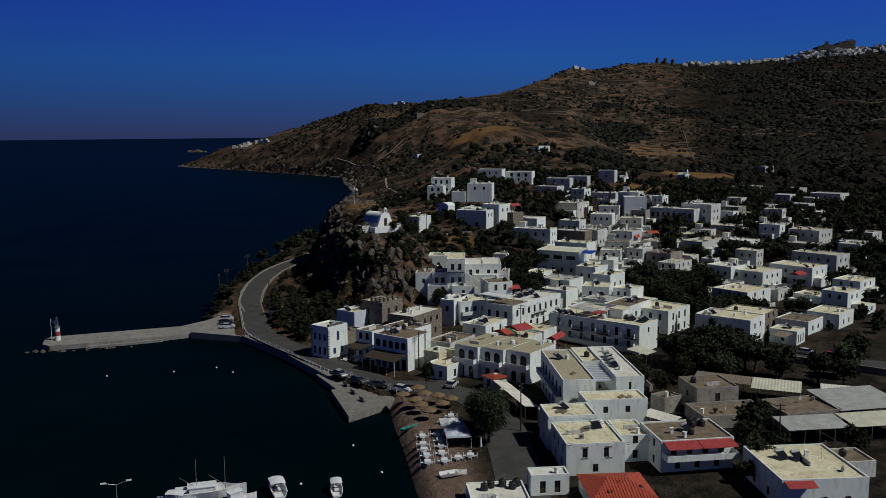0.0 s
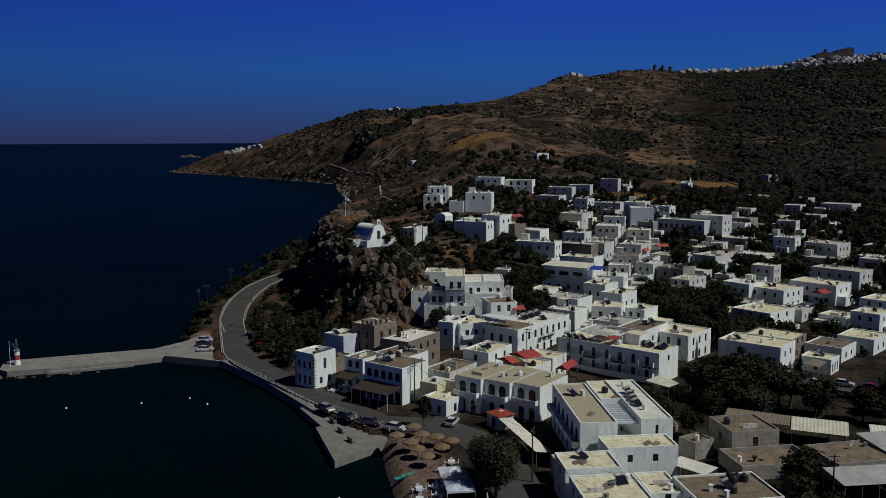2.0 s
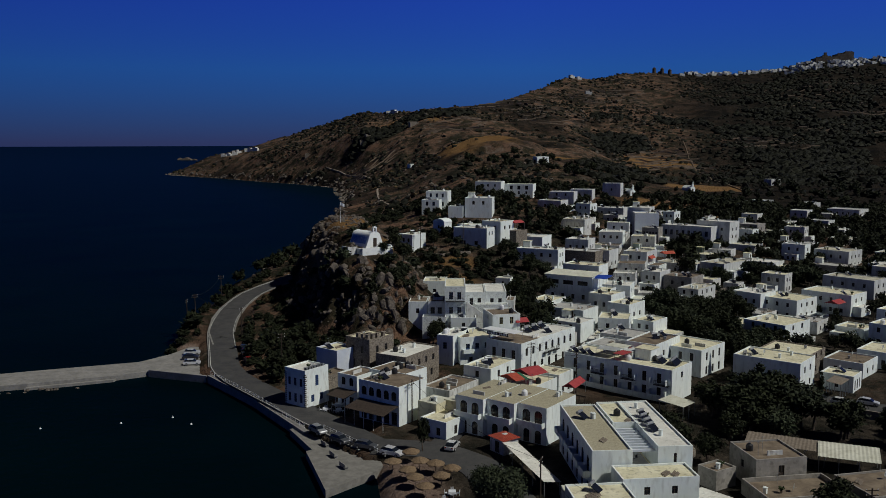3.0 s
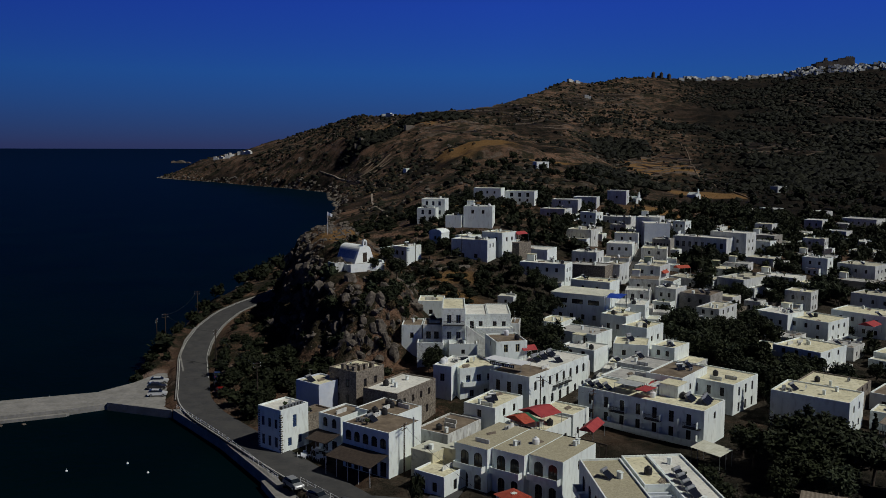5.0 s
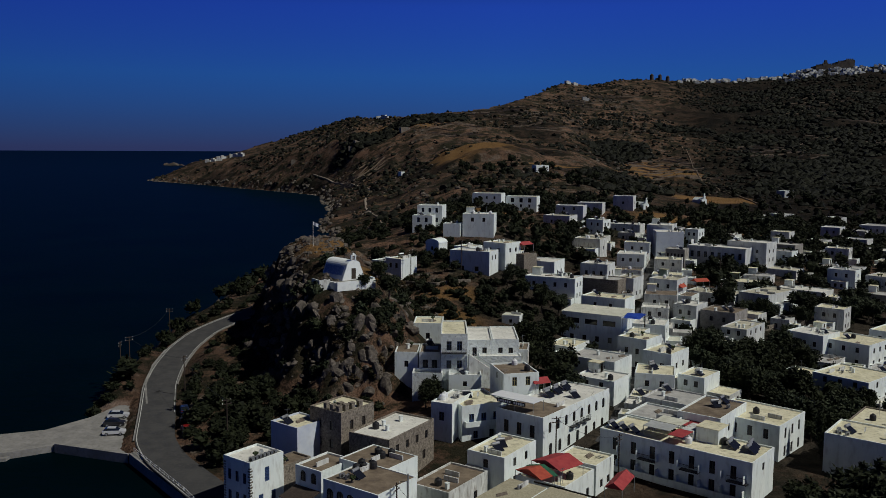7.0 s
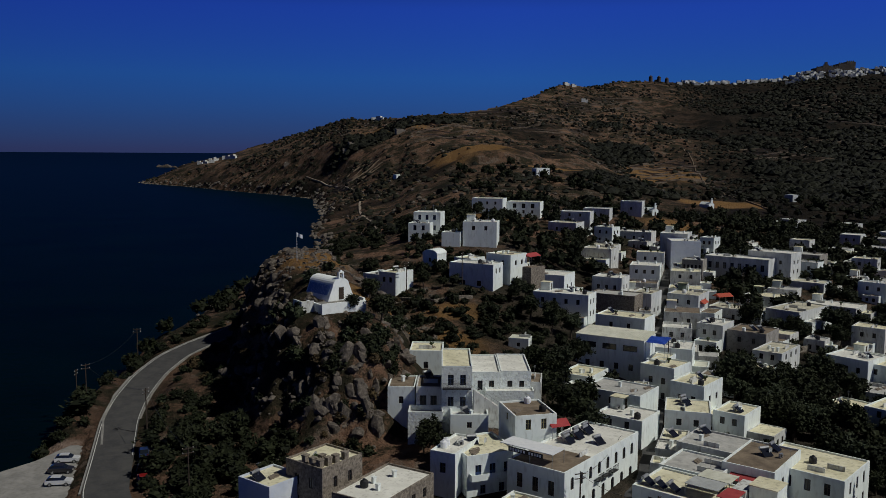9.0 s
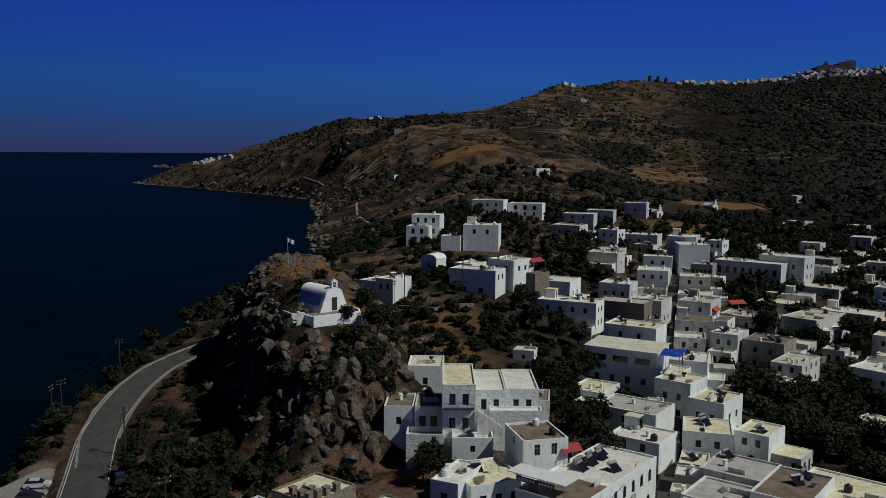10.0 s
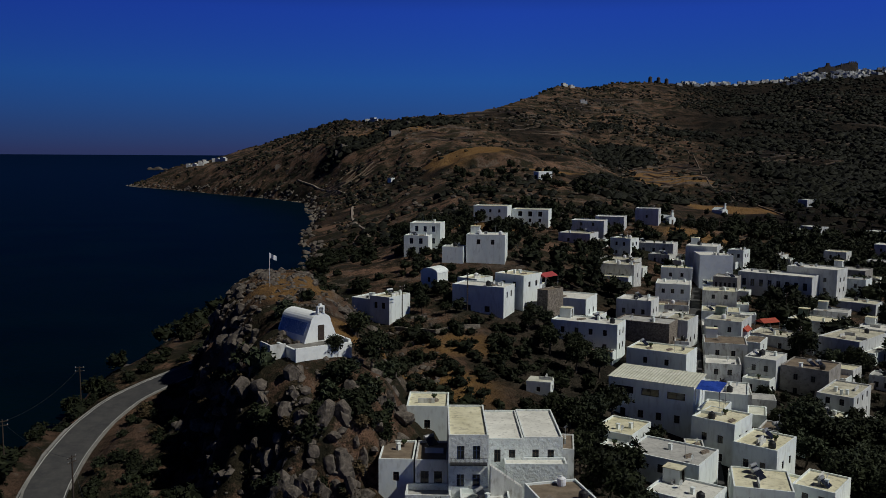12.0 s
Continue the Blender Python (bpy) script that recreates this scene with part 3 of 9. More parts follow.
def solar_heater():
    t = thing("solar_water_heater", 0, 0, 0, 0, "rooftop solar water heater with dark panel and grey tank", "water heater", "rooftop water heaters")
    bm = bmesh.new()
    v = [bm.verts.new(p) for p in ((-0.8, 0, 0.15), (0.8, 0, 0.15), (0.8, 1.2, 0.95), (-0.8, 1.2, 0.95), (-0.8, 0.06, 0.07), (0.8, 0.06, 0.07), (0.8, 1.26, 0.87), (-0.8, 1.26, 0.87))]
    for f in ((0, 1, 2, 3), (7, 6, 5, 4), (0, 4, 5, 1), (1, 5, 6, 2), (2, 6, 7, 3), (3, 7, 4, 0)):
        bm.faces.new([v[i] for i in f])
    part("panel", bm, SOLAR, t)
    bm = bmesh.new()
    tube(bm, (-0.8, 1.42, 1.1), (0.8, 1.42, 1.1), 0.26, 0.26, 12)
    part("tank", bm, GREY_METAL, t, "grey metal tank")
    for x in (-0.6, 0.6):
        bm = bmesh.new()
        tube(bm, (x, 1.42, 0), (x, 1.42, 0.9), 0.03, 0.03, 5), tube(bm, (x, 0.05, 0.06), (x, 1.42, 0.06), 0.03, 0.03, 5), tube(bm, (x, 0.1, 0), (x, 0.1, 0.12), 0.03, 0.03, 5)
        part("stand", bm, GREY_METAL, t)
    return t


def roof_tank(mat):
    white = mat is not BLACK
    t = thing("water_tank", 0, 0, 0, 0, ("white" if white else "black") + " plastic water tank standing on a flat roof", "water tank", "rooftop tanks")
    bm = bmesh.new()
    n = 14
    prof = [(0.0, 0.5), (0.06, 0.56), (0.5, 0.6), (0.95, 0.55), (1.12, 0.3), (1.15, 0.12), (1.22, 0.12)]
    rings = [[bm.verts.new((r * math.cos(2 * math.pi * k / n), r * math.sin(2 * math.pi * k / n), z)) for k in range(n)] for z, r in prof]
    for p, q in zip(rings, rings[1:]):
        for k in range(n):
            bm.faces.new((p[k], p[(k + 1) % n], q[(k + 1) % n], q[k]))
    bm.faces.new(rings[0][::-1])
    part("drum", bm, mat, t)
    bm = bmesh.new()
    tube(bm, (0, 0, 1.2), (0, 0, 1.26), 0.2, 0.18, 10)
    part("lid", bm, mat, t)
    return t


def ac_unit():
    t = thing("air_conditioner", 0, 0, 0, 0, "pale metal air-conditioning unit on a flat roof", "air conditioner", "rooftop units")
    one_box("casing", GREY_METAL, t, -0.42, -0.16, 0.08, 0.42, 0.16, 0.72)
    bm = bmesh.new()
    tube(bm, (-0.1, -0.162, 0.4), (-0.1, -0.19, 0.4), 0.25, 0.25, 12)
    part("fan_grille", bm, BLACK, t)
    for x in (-0.32, 0.32):
        one_box("foot", BLACK, t, x - 0.04, -0.15, 0, x + 0.04, 0.15, 0.08)
    return t


def roof_hut(mat):
    t = thing("stair_hut", 0, 0, 0, 0, "small whitewashed stair hut on a flat roof", "roof hut", "rooftop huts")
    one_box("shell", mat, t, -1.1, -1.3, 0, 1.1, 1.3, 2.1)
    one_box("cap", CREAM, t, -1.2, -1.4, 2.1, 1.2, 1.4, 2.22)
    one_box("door", DARK_WOOD, t, -0.4, -1.34, 0.02, 0.4, -1.302, 1.85)
    return t


def chimney():
    t = thing("chimney", 0, 0, 0, 0, "low whitewashed chimney on a flat roof", "chimney", "chimneys")
    one_box("flue", WHITE, t, -0.25, -0.25, 0, 0.25, 0.25, 0.9)
    one_box("cowl", WHITE, t, -0.32, -0.32, 0.9, 0.32, 0.32, 0.98)
    return t


def stone_stack():
    t = thing("chimney", 0, 0, 0, 0, "tall square rubble-stone chimney on a flat roof", "chimney", "stone chimneys")
    one_box("flue", STONE, t, -0.42, -0.35, -0.4, 0.42, 0.35, 1.05)
    one_box("cowl", STONE, t, -0.5, -0.43, 1.05, 0.5, 0.43, 1.2)
    return t


def antenna():
    t = thing("aerial", 0, 0, 0, 0, "thin metal television aerial on a flat roof", "aerial", "aerials")
    bm = bmesh.new()
    tube(bm, (0, 0, 0), (0, 0, 2.6), 0.03, 0.02, 5)
    part("mast", bm, GREY_METAL, t)
    bm = bmesh.new()
    tube(bm, (-0.5, 0, 2.4), (0.5, 0, 2.4), 0.015, 0.015, 4)
    for k in range(5):
        tube(bm, (-0.45 + k * 0.22, -0.25, 2.4), (-0.45 + k * 0.22, 0.25, 2.4), 0.01, 0.01, 4)
    part("boom", bm, GREY_METAL, t)
    return t


def dish():
    t = thing("satellite_dish", 0, 0, 0, 0, "pale satellite dish standing on a flat roof", "satellite dish", "rooftop dishes")
    bm = bmesh.new()
    rings = [[bm.verts.new((r * math.cos(k * 0.5236), -0.25 + r * r * -0.35 + 0.2, 0.9 + r * math.sin(k * 0.5236))) for k in range(12)] for r in (0.05, 0.25, 0.45)]
    for p, q in zip(rings, rings[1:]):
        for k in range(12):
            bm.faces.new((p[k], p[(k + 1) % 12], q[(k + 1) % 12], q[k]))
    tube(bm, (0, 0.05, 0), (0, -0.05, 0.9), 0.03, 0.03, 5), tube(bm, (0, -0.05, 0.5), (0, -0.55, 0.8), 0.015, 0.015, 4)
    part("dish", bm, TIN, t)
    return t


def low_wall():
    t = thing("partition", 0, 0, 0, 0, "low whitewashed partition wall on a flat roof", "partition", "rooftop partitions")
    one_box("panel", WHITE_OLD, t, -1.3, -0.1, 0, 1.3, 0.1, 0.75)
    return t


def lumber():
    t = thing("plank_stack", 0, 0, 0, 0, "untidy stack of old planks and boards", "planks", "rooftop lumber")
    bm = bmesh.new()
    for k in range(6):
        box(bm, -1.0 + 0.1 * k, -0.5 + 0.16 * k, 0.08 * (k % 3), 0.9 + 0.07 * k, -0.36 + 0.16 * k, 0.08 * (k % 3) + 0.07)
    part("boards", bm, TIMBER, t)
    return t


def pot():
    t = thing("plant_pot", 0, 0, 0, 0, "clay pot with a small dark plant", "plant pot", "rooftop pots")
    bm = bmesh.new()
    tube(bm, (0, 0, 0), (0, 0, 0.4), 0.18, 0.26, 10)
    part("pot", bm, TIMBER, t)
    bm = bmesh.new()
    for k in range(9):
        a = k * 0.7
        tube(bm, (0, 0, 0.38), (0.4 * math.cos(a), 0.4 * math.sin(a), 0.8 + 0.1 * (k % 3)), 0.05, 0.14, 5)
    part("plant", bm, GREEN_LEAF, t)
    return t


GREEN_LEAF = mottled("pot_plant_leaf", (0.02, 0.035, 0.012), (0.045, 0.06, 0.022), 0.3)


def clutter(h, a, b, n):
    """A few fixtures spread on a roof."""
    for k in range(n + 2 + (a * b > 70)):
        x, y = rng.uniform(1.2, max(1.3, b - 1.4)), rng.uniform(1.2, max(1.3, a - 2.2))
        kind = rng.choice((solar_heater, roof_tank, ac_unit, chimney, antenna, chimney, dish, low_wall, lumber, lumber, pot, roof_hut))
        if kind is roof_tank:
            placed(roof_tank, *spot(h, x, y), rng.uniform(0, 90), rng.choice((BLACK, BLACK, WHITE_PLASTIC)))
        elif kind is roof_hut:
            if a * b > 60 and h.location.y > 236:
                placed(roof_hut, *spot(h, b - 1.6, max(1.8, a - 1.8)), math.degrees(h.matrix_basis.to_euler().z), WHITE)
        elif kind is low_wall:
            placed(low_wall, *spot(h, min(x, b - 1.6), y), math.degrees(h.matrix_basis.to_euler().z) + rng.choice((0, 90)))
        else:
            placed(kind, *spot(h, x, y), rng.uniform(30, 60))


def awning(h, side, s0, s1, z, reach, drop, mat, name="awning", posts=0, label=""):
    """A sloping sheet out from a wall of a house, with posts under its outer edge."""
    bm = bmesh.new()

    def P(s, o, zz):
        return (-o, s, zz) if side == "left" else (s, -o, zz)
    v = [bm.verts.new(P(s, o, zz)) for zz_off in (0, -0.06) for s, o, zz in ((s0, 0.01, z + zz_off), (s1, 0.01, z + zz_off), (s1, reach, z - drop + zz_off), (s0, reach, z - drop + zz_off))]
    for f in ((0, 1, 2, 3), (7, 6, 5, 4), (0, 4, 5, 1), (1, 5, 6, 2), (2, 6, 7, 3), (3, 7, 4, 0)):
        bm.faces.new([v[i] for i in f])
    bmesh.ops.recalc_face_normals(bm, faces=bm.faces)
    ob = part(name, bm, mat, h, label)
    for k in range(posts):
        s = s0 + 0.15 + (s1 - s0 - 0.3) * k / max(1, posts - 1)
        bm = bmesh.new()
        tube(bm, P(s, reach - 0.1, -0.3), P(s, reach - 0.1, z - drop - 0.02), 0.06, 0.06, 6)
        part("post", bm, WHITE_PLASTIC, h)
    return ob


def balcony(h, side, s0, s1, z, reach=1.1, solid=True):
    bm = bmesh.new()

    def B(sa, sb, oa, ob_, za, zb):
        if side == "left":
            box(bm, -ob_, sa, za, -oa, sb, zb)
        else:
            box(bm, sa, -ob_, za, sb, -oa, zb)
    B(s0, s1, 0.003, reach, z - 0.15, z)
    if solid:
        B(s0, s1, reach - 0.1, reach, z, z + 0.85), B(s0, s0 + 0.1, 0.003, reach - 0.1, z, z + 0.85), B(s1 - 0.1, s1, 0.003, reach - 0.1, z, z + 0.85)
    else:
        n = max(3, int((s1 - s0) / 0.16))
        for k in range(n):
            s = s0 + (s1 - s0 - 0.03) * k / (n - 1)
            B(s, s + 0.03, reach - 0.05, reach - 0.02, z, z + 0.9)
        B(s0, s1, reach - 0.06, reach, z + 0.9, z + 0.95)
    return part("balcony", bm, WHITE if solid else BLACK, h)

# ---- houses: harbour front ----
W2 = dict(w=0.9, sill=0.9, hh=1.3)


def quoins(h, x, y, H):
    """Dark corner stones up an edge of a house."""
    for k in range(int(H / 0.42) - 1):
        w = 0.5 if k % 2 else 0.3
        one_box("corner_stone", ROCK, h, x - 0.03, y - 0.03, 0.1 + k * 0.42, x + w, y + w, 0.34 + k * 0.42)


h = house((-24.7, 206.3), 51, 6.1, 6.7, 10.1, 2.2, [(4.0, 3, 0.8, 0.3, 1.7, "window"), (0.4, 3, 0.8, 0.4, 1.9, "window")],
          [(3.9, 1, 0.9, 0.2, 2.3, "shutter"), (0.4, 2, 0.9, 0.5, 1.5, "shutter")], roof=ROOF_WHITE, frame_mat=BLUE_PAINT,
          label="tall white house with dark corner stones on the waterfront")
quoins(h, 0, 0, 7.9)
quoins(h, 0, 5.63, 7.9)
for k in range(7):
    placed(ac_unit, *spot(h, 1.0 + k * 0.75, 0.75), 0)
house((-20.6, 211.5), 51, 4, 6, 7.6, 2.2, st(1, 1, **W2), st(2, 1, **W2), walls=STONE, roof=ROOF_BROWN, label="rubble-stone annex behind the waterfront house")
# The blue of the shaded left wall is put into the wall colour.
house((-19.5, 220.3), 50, 6.6, 6.5, 10.9, 4.5, walls=PALE_BLUE, roof=CREAM, label="low house with walls tinted blue for shade and cream flat roof")
h = house((-12.3, 221.0), 51, 7.3, 8.2, 13.2, 6.0, st(2, 2, w=0.8, sill=0.7, hh=1.6), st(2, 2, w=0.8, sill=0.7, hh=1.6), walls=STONE, label="rubble-stone house with many chimneys on its flat roof")
for x, y in ((0.8, 1.2), (0.8, 2.6), (0.9, 4.2), (2.2, 1.0), (3.6, 0.9), (2.4, 2.4), (5.4, 0.8)):
    placed(stone_stack, *spot(h, x, y), 51)
h = house((-4.1, 214.3), 57, 8.0, 13.5, 10.8, 4.0, [(3, 1, 0.9, 0.8, 1.2, "window")], [(3.2, 4, 0.9, 0.8, 1.4, "window"), (0, 3, 0.9, 0.6, 1.6, "window")], walls=STONE, roof=ROOF_WHITE, label="rubble-stone house with a pale screed roof")
h = house((-4.5, 203.3), 52, 9.0, 8.0, 9.9, 3.5, roof=ROOF_BROWN, parapet=0.1, label="rear block of the restaurant with brown roof")
for x, y in ((4.2, 4.0), (5.0, 5.4), (5.8, 3.4)):
    placed(roof_tank, *spot(h, x, y), 0, BLACK)
h = house((-5.0, 193.8), 52, 10.3, 8.6, 10.05, 2.2, [(4.3, 5, 1.3, 0.6, 1.8, "arched_window"), (0, 5, 1.4, 0.05, 2.6, "door")], roof=ROOF_BROWN, parapet=0.12,
          label="white two-storey waterfront restaurant with brown roof")
awning(h, "left", 0.1, 10.2, 4.1, 4.6, 0.9, DARK_WOOD, posts=5, label="dark timber veranda roof")
for x, y in ((5.2, 8.6), (6.3, 8.2), (7.2, 9.3), (7.6, 7.4)):
    placed(roof_tank, *spot(h, x, y), 0, BLACK)
placed(ac_unit, *spot(h, 2.0, 8.5), 40), placed(ac_unit, *spot(h, 2.2, 7.6), 60)
bm = bmesh.new()
tube(bm, (6.4, -0.14, 0.2), (6.4, -0.14, 9.0), 0.12, 0.12, 8)
part("drain_pipe", bm, GREY_METAL, h)
h = house((-13.9, 204.7), 52, 5.4, 7, 9.3, 2.2, [(4.2, 2, 1.1, 0.6, 1.7, "arched_window"), (0, 2, 1.2, 0.05, 2.4, "door")], roof=ROOF_BROWN, label="white two-storey wing of the restaurant")
awning(h, "left", 0.1, 5.3, 4.0, 3.6, 0.8, DARK_WOOD, posts=3)
house((3.9, 185.7), 52, 6, 13, 5.6, 2.2, [(0, 2, 0.9, 0.6, 1.5, "window")], [(0, 3, 0.9, 0.5, 1.7, "window")], label="long low white house with cream roof")
house((2.2, 192.5), 52, 4.5, 5, 7.0, 2.2, roof=FIBRE, walls=CREAM, parapet=0.06, label="small cream shed with a sheet roof")
house((6.4, 193.2), 52, 3.4, 4, 7.2, 2.2, roof=FIBRE, walls=CREAM, parapet=0.06, label="small cream shed with a sheet roof")
house((5.0, 203.0), 54, 7, 11, 6.6, 2.4, [(0, 2, 0.9, 0.6, 1.5, "window")], [(0, 2, 1, 0.5, 1.6, "window")], walls=WHITE_OLD, roof=ROOF_BROWN, label="low weathered house with a cluttered brown terrace roof")

# the stepped guest house
for F, a, b, top in (((10.8, 187.7), 6.2, 13.0, 9.3), ((16.3, 184.9), 5.95, 12.5, 9.28), ((21.9, 182.1), 6.0, 11.0, 9.26)):
    h = house(F, 52, a, b, top, 2.2, [(3.6, 2, 1.6, 0.05, 2.6, "arched_door"), (0, 2, 1.3, 0.1, 2.5, "arched_door")], [(3.6, 1, 1.0, 0.7, 1.5, "window")], roof=GRAVEL, parapet=0.07,
              label="white guest house with stepped front, balconies and gravel roof")
    balcony(h, "left", 0.3, a - 0.3, 3.55, 1.2)

h = house((25.2, 156.3), 3, 23.5, 6.2, 10.7, 2.2, [(4.2, 6, 1.6, 0.05, 2.6, "arched_door"), (0.2, 6, 1.3, 0.1, 2.5, "arched_door")], [(0.3, 1, 0.9, 0.9, 1.2, "window")], roof=GRAVEL,
          label="large white hotel block with balconies and tan flat roof")
for k in range(6):
    balcony(h, "left", 0.9 + k * 3.75, 3.7 + k * 3.75, 4.15, 1.2)
h = house((35.4, 157.2), 3, 23.5, 5.4, 11.0, 2.2, right=[(5.6, 1, 0.5, 0.6, 1.5, "window")], far=[(5.0, 4, 0.9, 0.8, 1.3, "window")], roof=ROOF_WHITE, label="large white hotel wing with pale roof and a slatted light well")
for k in range(9):
    one_box("beam", PALE_BLUE, h, -3.76, 1.2 + k * 1.22, 7.6, -0.03, 1.5 + k * 1.22, 7.95)
for k in range(4):
    placed(solar_heater, *spot(h, 2.2 + 0.15 * k, 7.4 + k * 2.3), 40)
h = house((31.66, 157.9), 3, 11.0, 3.6, 7.2, 2.2, right=[(2.3, 1, 1.5, 0.1, 2.2, "door"), (0.1, 1, 1.2, 0.1, 2.0, "door")], walls=CREAM, roof=ROOF_GREY, parapet=0.1, label="sunken cream court between two hotel wings")
h = house((31.05, 169.05), 3, 11.5, 4.3, 10.9, 2.2, roof=CREAM, label="rear block of the hotel with cream roof")
house((28.5, 150.3), 5, 5.6, 11.5, 8.6, 2.2, right=[(3, 2, 0.9, 0.9, 1.2, "window")], label="white house with cream roof below the hotel")
house((20.8, 151.2), 5, 4.6, 6.0, 5.6, 2.2, walls=WHITE_OLD, roof=FIBRE, parapet=0.06, label="small weathered shed with a sheet roof")
house((20.6, 142.5), 5, 7.0, 8.6, 8.3, 2.2, st(2, 1, **W2), label="white house with cream flat roof")
h = house((22.0, 131.0), 5, 11, 9.6, 7.5, 2.2, [(2.6, 3, 0.9, 0.5, 1.5, "window"), (0, 2, 1.0, 0.05, 2.1, "door")], [(2.3, 2, 0.85, 0.6, 1.6, "window"), (0, 1, 0.9, 0.5, 1.3, "window")], label="white house with stone-framed windows and cream roof")
for x in (2.3, 6.2):
    for s, t_, u, v in ((-0.2, 2.75, 0.85 + 0.35, 0.14), (-0.2, 4.55, 0.85 + 0.35, 0.16)):
        one_box("stone_surround", STONE, h, x + s + 0.3, -0.05, t_, x + s + 0.3 + u, 0.0 - 0.003, t_ + v)
placed(ac_unit, *spot(h, 3.2, 3.0), 10), placed(solar_heater, *spot(h, 7.2, 7.2), 20), placed(roof_tank, *spot(h, 8.0, 8.9), 0, WHITE_PLASTIC)
house((31.9, 136.5), 5, 8, 5.0, 6.9, 2.2, right=[(2.4, 1, 0.9, 0.8, 1.3, "window"), (0, 1, 0.9, 0.7, 1.4, "window")], label="white two-storey wing with cream roof")
h = house((15.5, 123.4), 5, 3.2, 5.9, 5.5, 2.2, right=[(0, 2, 0.9, 0.4, 1.9, "door")], roof=ROOF_WHITE, label="small white hut with two doors")
h = house((6.5, 114), 5, 10, 8.6, 4.3, 1.6, roof=ROOF_WHITE, label="low flat-roofed beach building with a pale roof")
for x, y in ((2.5, 7.5), (3.6, 8.4), (5.4, 8.6), (6.8, 7.6), (7.6, 8.6)):
    placed(roof_tank, *spot(h, x, y), 0, BLACK)


def hip_roof(h, b, a, z, rise, mat, ribs=14):
    """A tiled hip roof over a house of b by a metres, with raised tile rows."""
    o = 0.35
    bm = bmesh.new()
    c = [bm.verts.new(p) for p in ((-o, -o, z), (b + o, -o, z), (b + o, a + o, z), (-o, a + o, z))]
    r = [bm.verts.new((b * 0.35, a / 2, z + rise)), bm.verts.new((b * 0.65, a / 2, z + rise))]
    bm.faces.new((c[0], c[1], r[1], r[0])), bm.faces.new((c[2], c[3], r[0], r[1]))
    bm.faces.new((c[1], c[2], r[1])), bm.faces.new((c[3], c[0], r[0])), bm.faces.new(c[::-1])
    bmesh.ops.recalc_face_normals(bm, faces=bm.faces)
    roof = part("tiled_roof", bm, mat, h, "red tiled hip roof")
    for k in range(ribs):
        x = -o + (b + 2 * o) * (k + 0.5) / ribs
        lim = 1.0 if b * 0.35 <= x <= b * 0.65 else (x + o) / (b * 0.35 + o) if x < b * 0.35 else (b + o - x) / (b * 0.35 + o)
        bm = bmesh.new()
        tube(bm, (x, -o, z + 0.02), (x, -o + (a / 2 + o) * lim, z + 0.02 + rise * lim), 0.07, 0.06, 5)
        part("tile_row", bm, mat, roof)


h = house((23.6, 116.2), 3, 9.4, 9.2, 4.6, 2.2, right=st(1, 2, **W2), roof=ROOF_WHITE, label="white house under a red tiled hip roof")
hip_roof(h, 9.2, 9.4, 2.42, 1.5, RED_TILE, 22)
h = house((13.8, 177.5), 35, 3.8, 3.4, 4.9, 2.2, [(0, 1, 1.2, 0.1, 2.1, "door")], walls=WHITE_OLD, roof=ROOF_WHITE, label="small kiosk with a red tiled roof")
hip_roof(h, 3.4, 3.8, 2.72, 0.7, RED_TILE, 12)

h = house((37.3, 131.7), 7, 9.5, 12.4, 7.6, 2.2, [(2.8, 2, 0.9, 0.7, 1.3, "window"), (0, 2, 0.9, 0.7, 1.3, "window")], [(2.9, 4, 1.0, 0.05, 2.0, "door"), (0, 3, 0.9, 0.6, 1.4, "window")], roof=ROOF_BROWN, label="white house with red awnings over its upper balcony")
awning(h, "right", 0.4, 6.0, 5.25, 2.6, 0.5, RED_CLOTH)
awning(h, "right", 6.15, 12.0, 5.25, 2.6, 0.5, RED_CLOTH)
balcony(h, "right", 0.2, 12.2, 2.8, 2.4)
for x, y in ((8.0, 6.4), (8.9, 7.2), (8.2, 8.0), (9.8, 6.7)):
    placed(roof_tank, *spot(h, x, y), 0, BLACK)
placed(chimney, *spot(h, 3.4, 4.0), 0)
h = house((50.9, 116.8), 3, 13.9, 13, 7.0, 2.2, [(2.8, 3, 0.9, 0.7, 1.3, "window"), (0, 2, 0.9, 0.7, 1.3, "window")], [(2.7, 4, 0.9, 0.7, 1.3, "window"), (0, 3, 0.9, 0.6, 1.4, "window")], label="wide white house with cream roof and solar heaters")
awning(h, "right", 0.3, 4.6, 4.6, 1.8, 0.4, RED_CLOTH)
placed(solar_heater, *spot(h, 4.2, 8.0), 20), placed(solar_heater, *spot(h, 6.4, 7.4), 20), placed(chimney, *spot(h, 8.2, 9.5), 0)
house((61.5, 127.5), 5, 6, 9, 5.2, 2.4, walls=WHITE_OLD, roof=ROOF_BROWN, label="low weathered yard building with a brown roof")
h = house((51.7, 160.2), 8, 8.6, 8.6, 7.6, 2.4, [(1.6, 1, 0.9, 0.9, 1.2, "window")], [(2.0, 1, 1.0, 0.05, 2.0, "door")], walls=GREY_WALL, roof=ROOF_BROWN, label="grey rendered house with brown flat roof")
house((50.4, 151.5), 8, 8.2, 13.5, 4.9, 2.4, walls=GREY_WALL, roof=ROOF_BROWN, parapet=0.7, label="low grey wing with a brown walled terrace")
house((45.6, 160.5), 30, 3.8, 4.5, 5.6, 2.4, walls=GREY_WALL, roof=ROOF_BROWN, label="small grey outhouse with brown roof")
